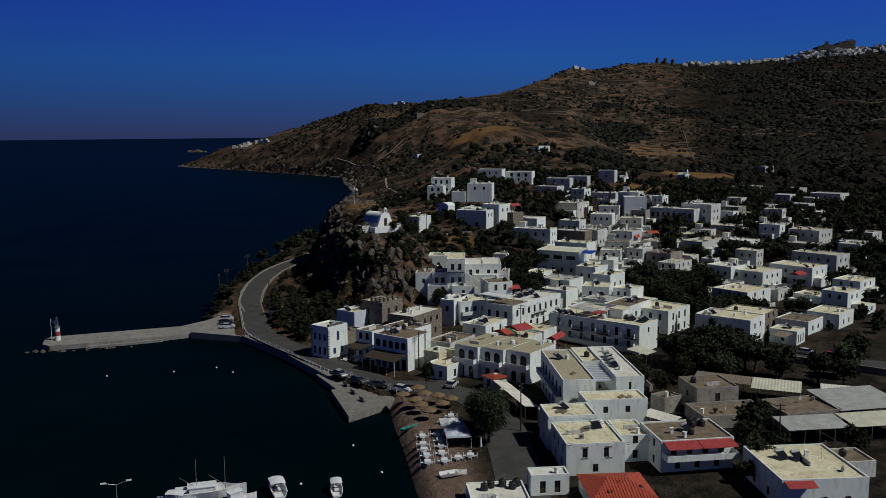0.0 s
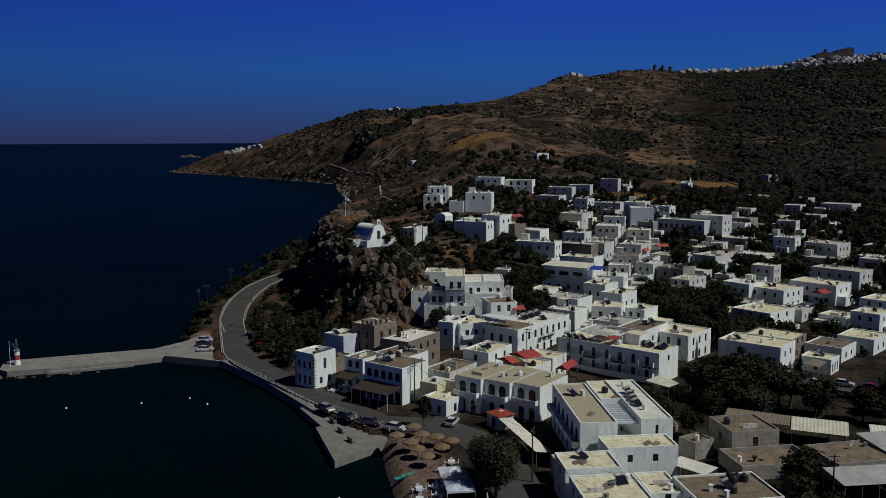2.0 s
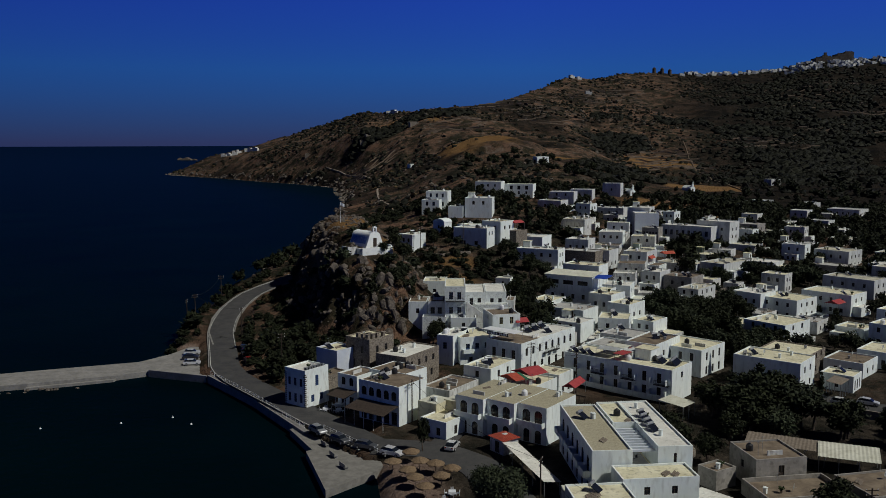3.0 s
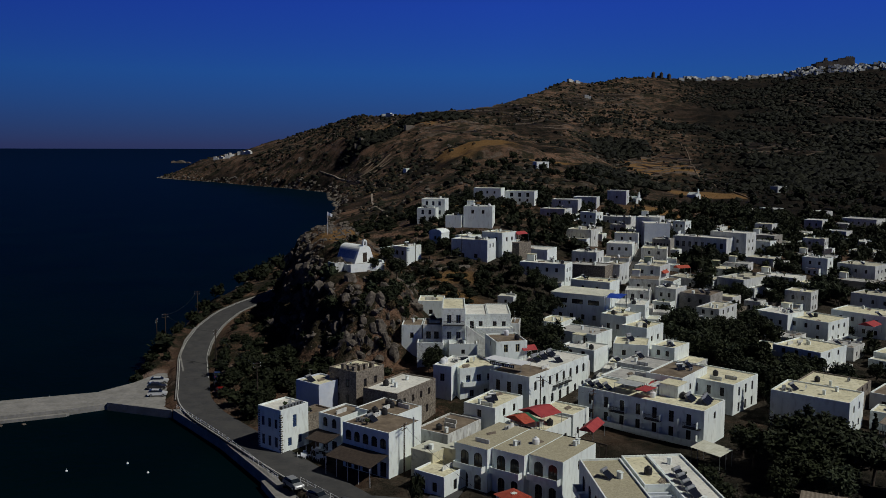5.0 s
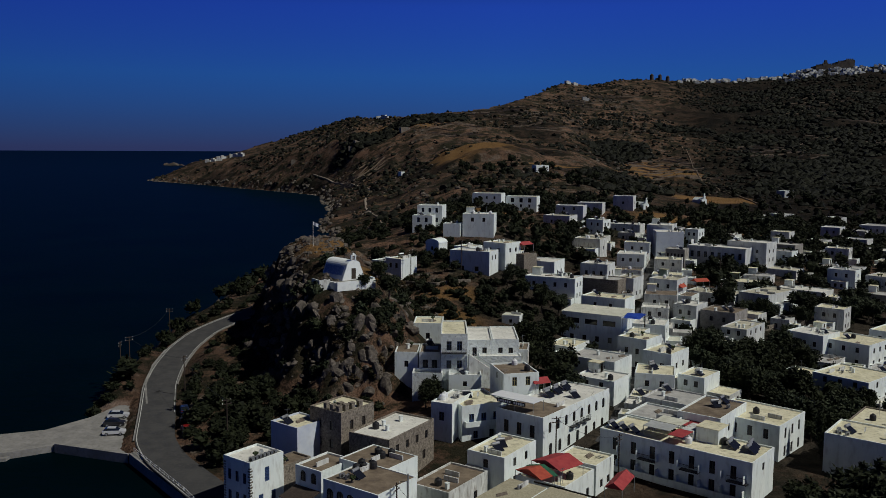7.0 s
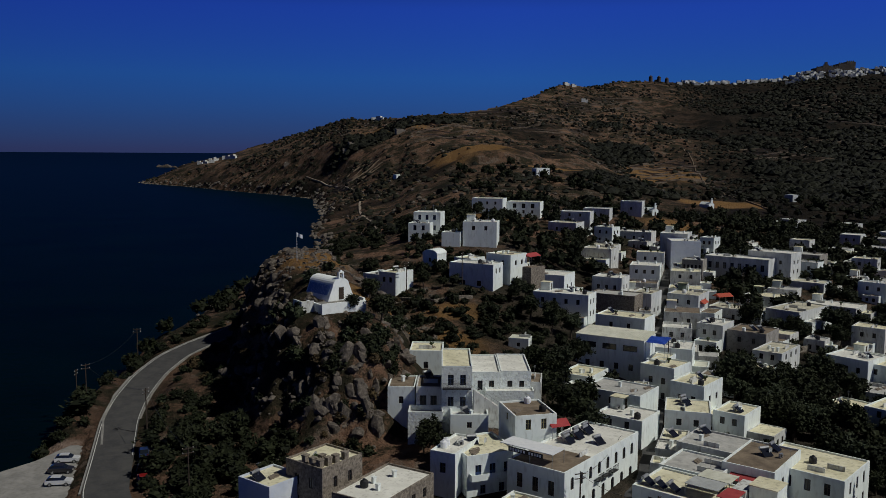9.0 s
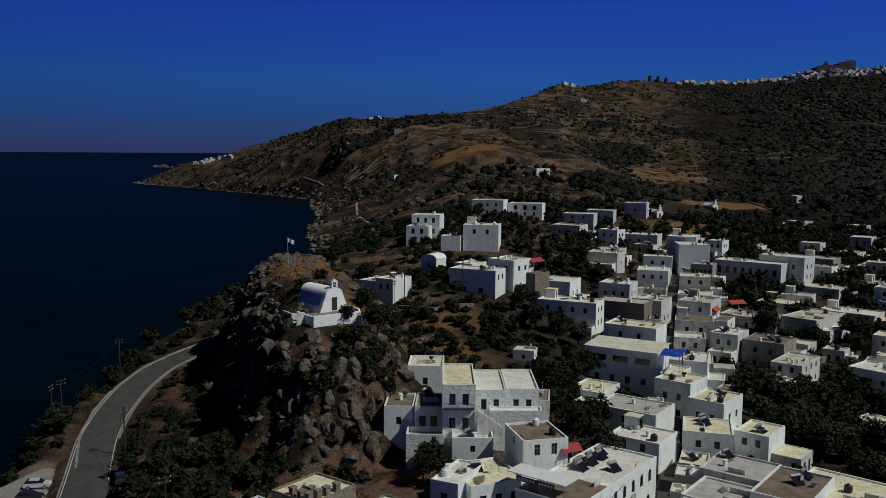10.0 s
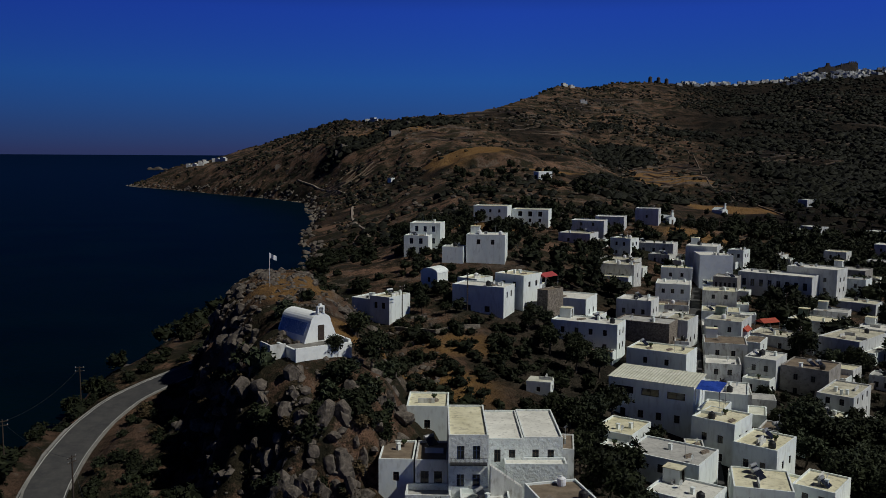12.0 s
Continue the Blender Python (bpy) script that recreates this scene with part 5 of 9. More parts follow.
# ---- houses: middle of the village ----
for F, ang, a, b, top, base, kw in (
    ((36.5, 276), 55, 7, 9, 11.6, 5.5, dict(left=st(1, 2, first=2.6, **W2), label="white house with cream roof terrace")),
    ((43.0, 262.5), 52, 12, 9, 11.4, 5.0, dict(left=st(2, 3, **W2), label="white house with a cluttered roof terrace", roof=ROOF_GREY)),
    ((40.2, 250.5), 52, 9, 8, 10.4, 4.5, dict(left=st(2, 2, **W2), roof=ROOF_WHITE, label="white house with a pale roof")),
    ((56.5, 266.5), 48, 7, 9, 12.2, 4.5, dict(left=st(2, 2, **W2), right=st(2, 2, **W2), label="narrow white house with stepped roof")),
    ((53.6, 276.5), 48, 7.5, 8, 13.2, 5.5, dict(left=st(2, 2, **W2), right=st(2, 2, **W2), label="narrow white house with solar heaters")),
    ((60.5, 256), 48, 6, 8, 9.6, 4.0, dict(left=st(1, 2, first=2.4, **W2), label="white house with cream roof")),
    ((63.6, 296.0), 68, 8.6, 9.5, 12.6, 6.0, dict(left=st(2, 1, **W2), right=st(2, 2, **W2), roof=ROOF_WHITE, label="tall plain white house beside the lane")),
    ((86.6, 301.2), 48, 7.0, 13.0, 10.4, 4.5, dict(left=st(2, 2, **W2), right=st(2, 3, **W2), label="white house with outside stair and solar heater")),
    ((82.6, 297.2), 48, 5.0, 4.5, 7.6, 4.3, dict(left=st(1, 1, **W2), label="low white porch block")),
    ((57.2, 313.0), 56, 12.8, 8, 16.4, 9.5, dict(left=st(2, 2, **W2), label="white house with a cream roof")),
    # Grey render puts the shade of this block's near face into its walls.
    ((89.0, 316.2), 50, 10, 10, 11.9, 5.0, dict(left=st(2, 2, **W2), walls=GREY_WALL, roof=ROOF_BROWN, label="block with walls greyed for shade and a dark roof")),
    ((79.8, 321.5), 52, 6.9, 9, 13.0, 6.2, dict(left=st(2, 2, **W2), right=st(2, 1, **W2), roof=ROOF_WHITE, label="white house with pale roof")),
    ((99.8, 346.4), 50, 16, 10, 11.9, 8.0, dict(left=st(1, 3, **W2), label="long low white house with stained roof")),
    ((108.0, 340.0), 40, 10, 18, 13.0, 8.0, dict(left=st(1, 2, **W2), right=st(1, 3, **W2), label="wide low white house with roof tanks")),
    ((81.2, 345.3), 56, 9, 11, 16.8, 10.0, dict(left=st(2, 2, **W2), right=st(2, 2, **W2), label="white house with red awnings")),
    ((96.8, 258.4), 38, 12.5, 13, 7.8, 2.0, dict(left=st(2, 3, **W2), right=st(2, 2, **W2), label="two-storey white house with cream roof")),
    ((90.8, 270.5), 36, 9, 8, 5.6, 2.0, dict(left=st(1, 2, **W2), label="low white house with cream roof")),
    ((113.2, 289.5), 38, 20, 12, 8.8, 2.4, dict(left=st(2, 5, **W2), right=st(2, 3, **W2), label="long two-storey white house")),
    ((104.5, 296), 38, 10, 9, 9.8, 2.6, dict(left=st(2, 3, **W2), right=st(2, 2, **W2), roof=ROOF_WHITE, label="two-storey white house with pale roof")),
    ((132.1, 294.1), 40, 16, 11, 9.5, 2.8, dict(left=st(2, 4, **W2), right=st(2, 2, **W2), label="two-storey white house with red pergola")),
    ((124.5, 252.0), 40, 8, 9, 8.6, 2.3, dict(left=st(2, 2, **W2), right=st(2, 2, **W2), label="two-storey white house with cream roof")),
    ((138.0, 272.0), 40, 9, 11, 8.4, 2.4, dict(left=st(2, 2, **W2), right=st(2, 2, **W2), label="two-storey white house with cream roof")),
    ((151.3, 317.4), 38, 18, 10, 10.3, 3.4, dict(left=st(2, 4, **W2), right=[(3.1, 2, 0.9, 0.9, 1.3, "window"), (0, 3, 1.9, 0.05, 2.6, "arched_door")], label="long white house with arched ground floor")),
    ((168.8, 335.6), 38, 9, 9, 11.8, 5, dict(left=st(2, 2, **W2), right=st(2, 1, **W2), label="white house with cream roof")),
    ((165.9, 365.7), 40, 14, 12, 14.0, 7, dict(left=st(2, 3, **W2), right=st(2, 3, **W2), label="white house of two blocks")),
    ((160.0, 388.0), 42, 16, 9, 14.5, 10.4, dict(left=st(1, 3, **W2), roof=ROOF_GREY, label="low white house with grey roof")),
    ((159.7, 355.3), 46, 14, 9, 9.6, 5.4, dict(left=st(1, 3, **W2), walls=GREY_WALL, roof=ROOF_GREY, label="low grey stone house")),
    ((133.0, 357.0), 46, 16, 10, 11.0, 6.6, dict(left=st(1, 3, **W2), roof=ROOF_WHITE, label="low white house with wide pale roof")),
    ((112.0, 361.0), 46, 12, 9, 13.4, 8.6, dict(left=st(1, 3, **W2), roof=CREAM, label="low white house with tan roof")),
    ((60.5, 335.8), 58, 13, 8, 18.2, 12.5, dict(right=st(1, 1, **W2), walls=STONE, roof=ROOF_GREY, label="long low house of rubble stone")),
    ((66.5, 341.0), 56, 6, 9, 18.0, 11.5, dict(left=st(1, 1, **W2), right=st(1, 2, **W2), label="white house with cream roof")),
    ((61.3, 354.2), 60, 9, 8.2, 20.5, 16, dict(left=st(1, 3, **W2), right=st(1, 2, **W2), roof=ROOF_WHITE, label="white house with pale roof")),
    ((45.3, 323.5), 62, 15.1, 7.4, 20.5, 13.8, dict(left=st(2, 4, **W2), right=st(2, 2, **W2), roof=ROOF_WHITE, label="two-storey white house with blue shutters")),
    ((42.8, 345.1), 62, 16.9, 10, 22.5, 17.5, dict(left=st(1, 3, **W2), right=st(1, 2, **W2), roof=ROOF_WHITE, label="long white house with walled terrace")),
    ((22.1, 337.7), 62, 13.1, 7, 26.5, 18.0, dict(left=[(1.6, 2, 1.3, 0.8, 1.4, "window")], right=[(5.0, 2, 0.8, 0.8, 1.4, "window")], roof=ROOF_WHITE, label="large cubic white house with a notched roof terrace")),
    ((27.6, 344.6), 48, 8.5, 8, 28.3, 21, dict(left=st(1, 2, first=3.4, **W2), right=st(1, 2, first=3.4, **W2), label="white house with a red awning and stone wall")),
    ((17.0, 352), 50, 6, 7, 26.4, 22, dict(left=st(1, 1, **W2), label="low house with cream roof")),
    ((-4.2, 334.6), 54, 5.6, 8, 24.7, 20.2, dict(left=[(0.9, 2, 0.9, 0.8, 1.4, "window")], label="white house with cream roof on the slope")),
    ((-8.4, 340.0), 54, 6, 7, 23.4, 20, dict(roof=ROOF_GREY, label="low white block with solar panels")),
    ((10.0, 405.5), 77, 9.5, 8, 35.9, 28, dict(left=[(4.6, 3, 1.0, 0.6, 1.7, "window"), (1.0, 3, 1.0, 0.6, 1.7, "window")], roof=ROOF_WHITE, frame_mat=BLUE_PAINT, label="white villa of stepped cubes with blue shutters")),
    ((6.2, 399.5), 77, 7.5, 6, 32.6, 26.5, dict(left=[(3.0, 2, 1.1, 0.6, 1.7, "window"), (0.3, 2, 1.0, 0.3, 1.9, "window")], roof=ROOF_WHITE, frame_mat=BLUE_PAINT, label="white villa of stepped cubes with blue shutters")),
    ((27.3, 382.3), 78, 11, 8, 34.5, 28, dict(left=[(2.9, 2, 1.0, 0.8, 1.4, "window")], right=st(1, 1, first=2.8, **W2), roof=ROOF_WHITE, label="white house with two blue-shuttered windows")),
    ((15.6, 383.6), 78, 6, 5, 31.0, 27, dict(roof=ROOF_WHITE, label="low white wing of a house")),
    ((101.9, 406.5), 82, 10.2, 11, 26.0, 15, dict(right=st(2, 1, **W2), roof=ROOF_WHITE, walls=PALE_BLUE, label="tall plain pale blue-grey house")),
    ((98.0, 392.5), 60, 7, 7, 21.0, 14.5, dict(left=[(2.2, 5, 0.7, 0.4, 2.2, "window")], walls=GREY_WALL, roof=ROOF_GREY, label="small grey building with tall narrow windows")),
    ((100.5, 417.4), 64, 9.9, 11, 27.6, 17, dict(left=st(2, 2, **W2), roof=ROOF_WHITE, label="white house with several roof blocks")),
    ((119.1, 389.1), 50, 22, 9, 21.6, 15.6, dict(left=[(1.4, 8, 1.2, 0.4, 2.2, "window")], roof=ROOF_WHITE, frame_mat=BLUE_PAINT, label="long white school building with blue framed windows")),
    ((127.5, 391.0), 45, 15, 9, 23.5, 15.6, dict(left=st(2, 3, **W2), right=st(2, 2, **W2), roof=ROOF_WHITE, label="two-storey white house with pale roof")),
    ((147.0, 411.5), 48, 12, 9.5, 20.5, 13.5, dict(left=st(2, 2, **W2), right=st(2, 1, **W2), walls=GREY_WALL, roof=ROOF_GREY, label="pale grey two-storey house")),
    ((135.1, 382.5), 48, 16, 8.6, 14.6, 9.6, dict(left=st(1, 3, **W2), right=st(1, 2, **W2), label="low white house with red awning")),
    ((67.1, 393.4), 60, 10.5, 8.6, 24.6, 19.5, dict(left=st(1, 2, **W2), right=st(1, 1, **W2), walls=WHITE_OLD, label="weathered house with pale roof")),
    ((74.0, 419.4), 60, 12, 9, 22.8, 18, dict(left=st(1, 2, **W2), walls=WHITE_OLD, label="low weathered house with cream roof")),
    ((66.0, 451.3), 60, 12, 10, 28.6, 24.5, dict(left=st(1, 2, **W2), label="low white house with cream roof")),
    ((96.5, 451.1), 62, 14, 9, 25.0, 21, dict(left=st(1, 3, **W2), roof=ROOF_WHITE, walls=WHITE_OLD, label="low white house at the village edge")),
    ((40.3, 489.5), 72, 14, 9, 36.2, 29.5, dict(left=st(2, 3, **W2), label="white two-storey house at the foot of the hill")),
    ((57.5, 492.8), 72, 15, 9, 34.6, 28.5, dict(left=[(3.0, 3, 1.6, 0.2, 2.0, "window"), (0.2, 3, 1.0, 0.6, 1.5, "window")], label="white two-storey house with long balcony")),
    ((76.0, 473.3), 68, 13, 9, 31.6, 25.5, dict(left=st(2, 2, **W2), roof=ROOF_WHITE, label="white house with a gabled wing")),
    ((90.0, 498.0), 68, 12, 9, 31.4, 27, dict(left=st(1, 2, **W2), roof=ROOF_WHITE, label="low white house among trees")),
    ((108.5, 512.0), 66, 10, 8, 34.0, 29, dict(left=st(1, 1, **W2), right=st(1, 1, **W2), roof=ROOF_WHITE, label="white house among trees")),
    ((207.4, 498.8), 50, 9, 10, 19.6, 12.6, dict(left=st(2, 2, **W2), right=st(2, 2, **W2), roof=ROOF_WHITE, label="two-storey white house among trees")),
    ((243.0, 512.4), 44, 18, 14, 18.8, 11.8, dict(left=st(2, 5, **W2), right=st(2, 4, **W2), walls=WHITE_OLD, roof=ROOF_GREY, label="long two-storey house with arcades")),
    ((225.0, 508.0), 46, 12, 9, 17.0, 12, dict(left=st(1, 3, **W2), walls=WHITE_OLD, roof=ROOF_GREY, label="low weathered house with grey roof")),
    ((197.3, 434.9), 46, 13, 10, 15.5, 11.2, dict(left=st(1, 3, **W2), roof=ROOF_WHITE, label="low white house with pale roof")),
    ((186.0, 405.0), 46, 10, 9, 14.6, 9.5, dict(left=st(1, 2, **W2), right=st(1, 2, **W2), label="low white house with cream roof")),
    ((190.0, 368.0), 42, 12, 10, 12.6, 6.2, dict(left=st(2, 3, **W2), right=st(2, 2, **W2), label="white house with cream roof")),
    ((175.0, 348.0), 42, 10, 9, 11.0, 5.2, dict(left=st(2, 2, **W2), right=st(2, 2, **W2), roof=ROOF_WHITE, label="white house with pale roof")),
    ((206.0, 470.0), 46, 10, 9, 16.6, 11.8, dict(left=st(1, 2, **W2), roof=ROOF_GREY, walls=WHITE_OLD, label="low weathered house with grey roof")),
    ((120.0, 262.0), 40, 8, 8, 5.8, 2.3, dict(left=st(1, 2, **W2), label="low white house with cream roof")),
    ((95.0, 768.0), 18, 8, 11, 44.5, 40, dict(right=st(1, 3, **W2), walls=FRESH_WHITE, roof=ROOF_WHITE, label="white farmhouse on the hillside")),
    ((-14.0, 930.0), 24, 8, 10, 34.5, 29.5, dict(right=st(1, 3, **W2), roof=ROOF_WHITE, label="white house above the cove")),
    ((3.0, 924.0), 20, 7, 8, 38.0, 33, dict(right=st(1, 2, **W2), roof=ROOF_WHITE, label="white house above the cove")),
    ((303.0, 789.0), 20, 9, 10, 24.0, 18.5, dict(left=st(1, 2, **W2), right=st(1, 3, **W2), roof=ROOF_WHITE, label="white farmhouse in the valley")),
    ((205.0, 596.0), 25, 10, 9, 18.5, 14.4, dict(left=st(1, 2, **W2), roof=ROOF_WHITE, walls=WHITE_OLD, label="low white valley house")),
    ((186.0, 540.0), 50, 9, 9, 20.2, 16.5, dict(left=st(1, 2, **W2), roof=ROOF_GREY, walls=WHITE_OLD, label="low weathered valley house")),
    ((232.0, 622.0), 25, 12, 9, 17.0, 12.8, dict(left=st(1, 3, **W2), roof=ROOF_WHITE, label="low white valley house")),
    ((249.0, 588.0), 25, 9, 9, 17.6, 12.4, dict(left=st(1, 2, **W2), roof=ROOF_WHITE, label="white house among valley trees")),
):
    h = house(F, ang, a, b, top, base, **kw)
    if F[1] < 460:
        clutter(h, a, b, rng.choice((2, 2, 3, 4)) if F[1] < 400 else 1)

# the workshop with the ribbed roof and blue tarpaulin
h = house((50, 286.6), 58, 15.5, 8.5, 16.8, 8.5, [(0.6, 4, 1.0, 0.7, 1.4, "window"), (4.6, 3, 3.2, 0.9, 1.3, "window")], [(0.6, 2, 0.9, 0.7, 1.4, "window")], roof=ROOF_WHITE, parapet=0.1, walls=WHITE, label="two-storey white house under a ribbed pale sheet roof")
bm = bmesh.new()
rows = [[bm.verts.new((x, -0.3 + 15.9 * k / 56, z + (0.07 if k % 2 else 0))) for k in range(57)] for x, z in ((-0.6, 8.35), (8.7, 8.75))]
for k in range(56):
    bm.faces.new((rows[0][k], rows[0][k + 1], rows[1][k + 1], rows[1][k]))
part("ribbed_roof", bm, FIBRE, h, "ribbed pale sheet roof")
t = thing("tarpaulin", *spot(h, -0.4, -4.6, 8.1), 58, "bright blue tarpaulin awning stretched over a terrace", "tarpaulin")
bm = bmesh.new()
g = [[bm.verts.new((x * 0.9, y * 0.72, 0.25 * math.sin(x * 1.1) * math.sin(y * 0.9) + x * 0.07)) for y in range(7)] for x in range(7)]
for i in range(6):
    for j in range(6):
        bm.faces.new((g[i][j], g[i + 1][j], g[i + 1][j + 1], g[i][j + 1]))
part("sheet", bm, BLUE_TARP, t)
for x, y in ((0.1, 0.1), (5.2, 0.1), (0.1, 4.2), (5.2, 4.2)):
    bm = bmesh.new()
    tube(bm, (x, y, -7.5), (x, y, 0.1), 0.05, 0.05, 6)
    part("pole", bm, GREY_METAL, t)
house((53.5, 282.2), 58, 4.2, 8, 13.4, 6.5, [(0.4, 2, 0.9, 0.8, 1.3, "window")], label="lower white terrace beside the workshop")

# awnings on the red-awning house and the stone-wall house
canopy_roof(83.2, 346.0, 14.2, 56, 5.0, 2.4, RED_TILE, "orange-red pitched canopy over a terrace")
canopy_roof(89.6, 352.0, 15.2, 20, 5.2, 3.4, RED_TILE, "orange-red pitched canopy over a roof")
canopy_roof(33.6, 349.2, 27.2, 46, 5.5, 3.6, RED_CLOTH, "red pitched canopy beside a white house")
canopy_roof(148.0, 386.0, 11.4, 48, 5.5, 3.0, RED_CLOTH, "dark red canopy beside a white house")
canopy_roof(126.0, 289.5, 7.6, 40, 5.5, 4.5, RED_CLOTH, "dark red pergola roof beside a white house")
house((33.0, 341.8), 46, 3.0, 6.5, 25.2, 19, walls=STONE, roof=ROOF_BROWN, label="rough stone terrace wall below a white house")

# small houses and sheds that fill the gaps of the village
ir = random.Random(23)
LANE = [(34, 232, 0), (44, 256, 0), (50, 275, 0), (58, 308, 0), (66, 333, 0), (79, 373, 0), (92, 410, 0)]
# rows of small houses standing close along both sides of the lane
lr = random.Random(57)
for (ax, ay, _), (bx, by, _) in zip(LANE, LANE[1:]):
    L = math.hypot(bx - ax, by - ay)
    ang = math.degrees(math.atan2(by - ay, bx - ax))
    c, s_ = (bx - ax) / L, (by - ay) / L
    for side in (-1, 1):
        u = 0.4
        while u < L - 3.5:
            done = 0
            for a, b in ((9.5, 9), (7.5, 8), (6.5, 6.5), (5, 6), (4, 4.5), (3.2, 3.6)):
                a, b = a * lr.uniform(0.9, 1.1), min(b * lr.uniform(0.9, 1.1), L - u)
                off = -1.7 - a if side < 0 else 1.7
                x, y = ax + c * u - s_ * off, ay + s_ * u + c * off
                corners = [(x + c * j * b - s_ * i * a, y + s_ * j * b + c * i * a) for i in (0, 0.33, 0.67, 1) for j in (0, 0.33, 0.67, 1)]
                if not all(clear_of_houses(p, q, 0.15) for p, q in corners):
                    continue
                base = min(ground_z(p, q) for p, q in corners)
                n = lr.choice((1, 1, 2)) if b > 5 else 1
                rf = lr.choice((CREAM, CREAM, ROOF_WHITE, ROOF_GREY, ROOF_BROWN))
                tone = {"cream_roof_screed": "cream", "white_roof_screed": "pale", "grey_roof_screed": "grey", "brown_roof_screed": "brown"}[rf.name]
                wl_ = lr.choice((WHITE, WHITE_OLD, WHITE_OLD))
                h = house((x, y), ang, a, b, base + 3.0 * n + lr.uniform(0.3, 0.9), base, [(3.1 * f, max(1, int(a / 3.2)), 0.9, 0.9, 1.25, "window") for f in range(n)], st(n, 2 if b > 6 else 1, **W2), walls=wl_, roof=rf, parapet=lr.choice((0.2, 0.3, 0.6)),
                          label=("white" if wl_ is WHITE else "weathered") + " lane-side house with a " + tone + " flat roof")
                clutter(h, a, b, lr.choice((0, 0, 1)))
                done = b
                break
            u += done + 0.12 if done else 1.5
made = 0
for k in range(900):
    x, y = ir.uniform(38, 215), ir.uniform(232, 470)
    a, b, ang = ir.uniform(5, 10), ir.uniform(5, 9), ir.uniform(44, 58)
    if made >= 26 or x > 0.40 * y + 4 or x < 62 and y > 290 or 68 < x < 96 and 236 < y < 298:
        continue
    c, s_ = math.cos(radians(ang)), math.sin(radians(ang))
    corners = [(x + c * j * b - s_ * i * a, y + s_ * j * b + c * i * a) for i in (0, 0.5, 1) for j in (0, 0.5, 1)]
    if not all(clear_of_houses(p, q, 1.2) and on_line(p, q, LANE)[0] > 2.2 for p, q in corners):
        continue
    base = ground_z(x, y)
    n = ir.choice((1, 1, 1, 1, 2))
    wl_, rf = ir.choice((WHITE, WHITE_OLD, WHITE_OLD)), ir.choice((CREAM, ROOF_GREY, ROOF_GREY, ROOF_BROWN))
    tone = {"cream_roof_screed": "cream", "white_roof_screed": "pale", "grey_roof_screed": "grey", "brown_roof_screed": "brown"}[rf.name]
    h = house((x, y), ang, a, b, base + 3.1 * n + 0.5, base, st(n, 2, **W2), st(n, ir.choice((1, 2)), **W2), walls=wl_, roof=rf,
              label=("small white" if wl_ is WHITE else "small weathered") + " village house with a " + tone + " flat roof")
    clutter(h, a, b, ir.choice((0, 1, 1, 2)))
    made += 1

# low annexes, yards and stair rooms built against the village houses
ar = random.Random(41)
for h in [o for o in bpy.data.objects if o.name.split(".")[0] == "house" and o.parent is None and 232 < o.location.y < 470 and o.location.x > 34]:
    if len(ANNEXES) >= 85:
        break
    a, b = FOOTPRINTS_OF[h.name]
    ang = math.degrees(h.matrix_basis.to_euler().z)
    c, s_ = math.cos(radians(ang)), math.sin(radians(ang))
    for side in ar.sample(("left", "right", "right"), 2):
        reach, L = ar.uniform(2.4, 5.0), ar.uniform(0.45, 0.95) * (a if side == "left" else b)
        off = ar.uniform(0, (a if side == "left" else b) - L)
        u, v, aa, bb = (-reach - 0.01, off, L, reach) if side == "left" else (off, -reach - 0.01, reach, L)
        p = h.matrix_basis @ Vector((u, v, 0))
        corners = [(p.x + c * j * bb - s_ * i * aa, p.y + s_ * j * bb + c * i * aa) for i in (0, 0.5, 1) for j in (0, 0.5, 1)]
        if not all(clear_of_houses(x, y, 0.25, h) and on_line(x, y, LANE)[0] > 1.5 for x, y in corners):
            continue
        base = min(ground_z(x, y) for x, y in corners)
        top = min(base + ar.choice((1.3, 2.6, 2.9, 3.1, 3.3)), h["roof_z"] - 0.9)
        if top < base + 1.0:
            continue
        yard = top < base + 2.0
        rf = ar.choice((CREAM, ROOF_WHITE, ROOF_BROWN, ROOF_GREY, FIBRE))
        tone = {"cream_roof_screed": "cream", "white_roof_screed": "pale", "grey_roof_screed": "grey", "brown_roof_screed": "brown", "pale_corrugated_sheet": "sheet"}[rf.name]
        opening = [] if yard else [(0.0, ar.choice((1, 1, 2)), *ar.choice(((0.9, 0.9, 1.2, "window"), (0.95, 0.05, 2.05, "door"))))]
        ann = house((p.x, p.y), ang, aa, bb, top, base, opening if side == "left" else [], opening if side == "right" else [], walls=ar.choice((WHITE, WHITE, WHITE_OLD)), roof=rf,
                    parapet=0.9 if yard else ar.choice((0.1, 0.25, 0.4)), name="annex", category="annex", group="annexes of the village houses",
                    label="low whitewashed yard wall against a village house" if yard else "low white annex with a " + tone + " roof against a house")
        ANNEXES.append(ann)
        if not yard and ar.random() < 0.6:
            placed(ar.choice((ac_unit, chimney, pot, lumber)), *spot(ann, bb / 2, aa / 2), ar.uniform(0, 90))
        break

# ---- roads, quay, pier ----


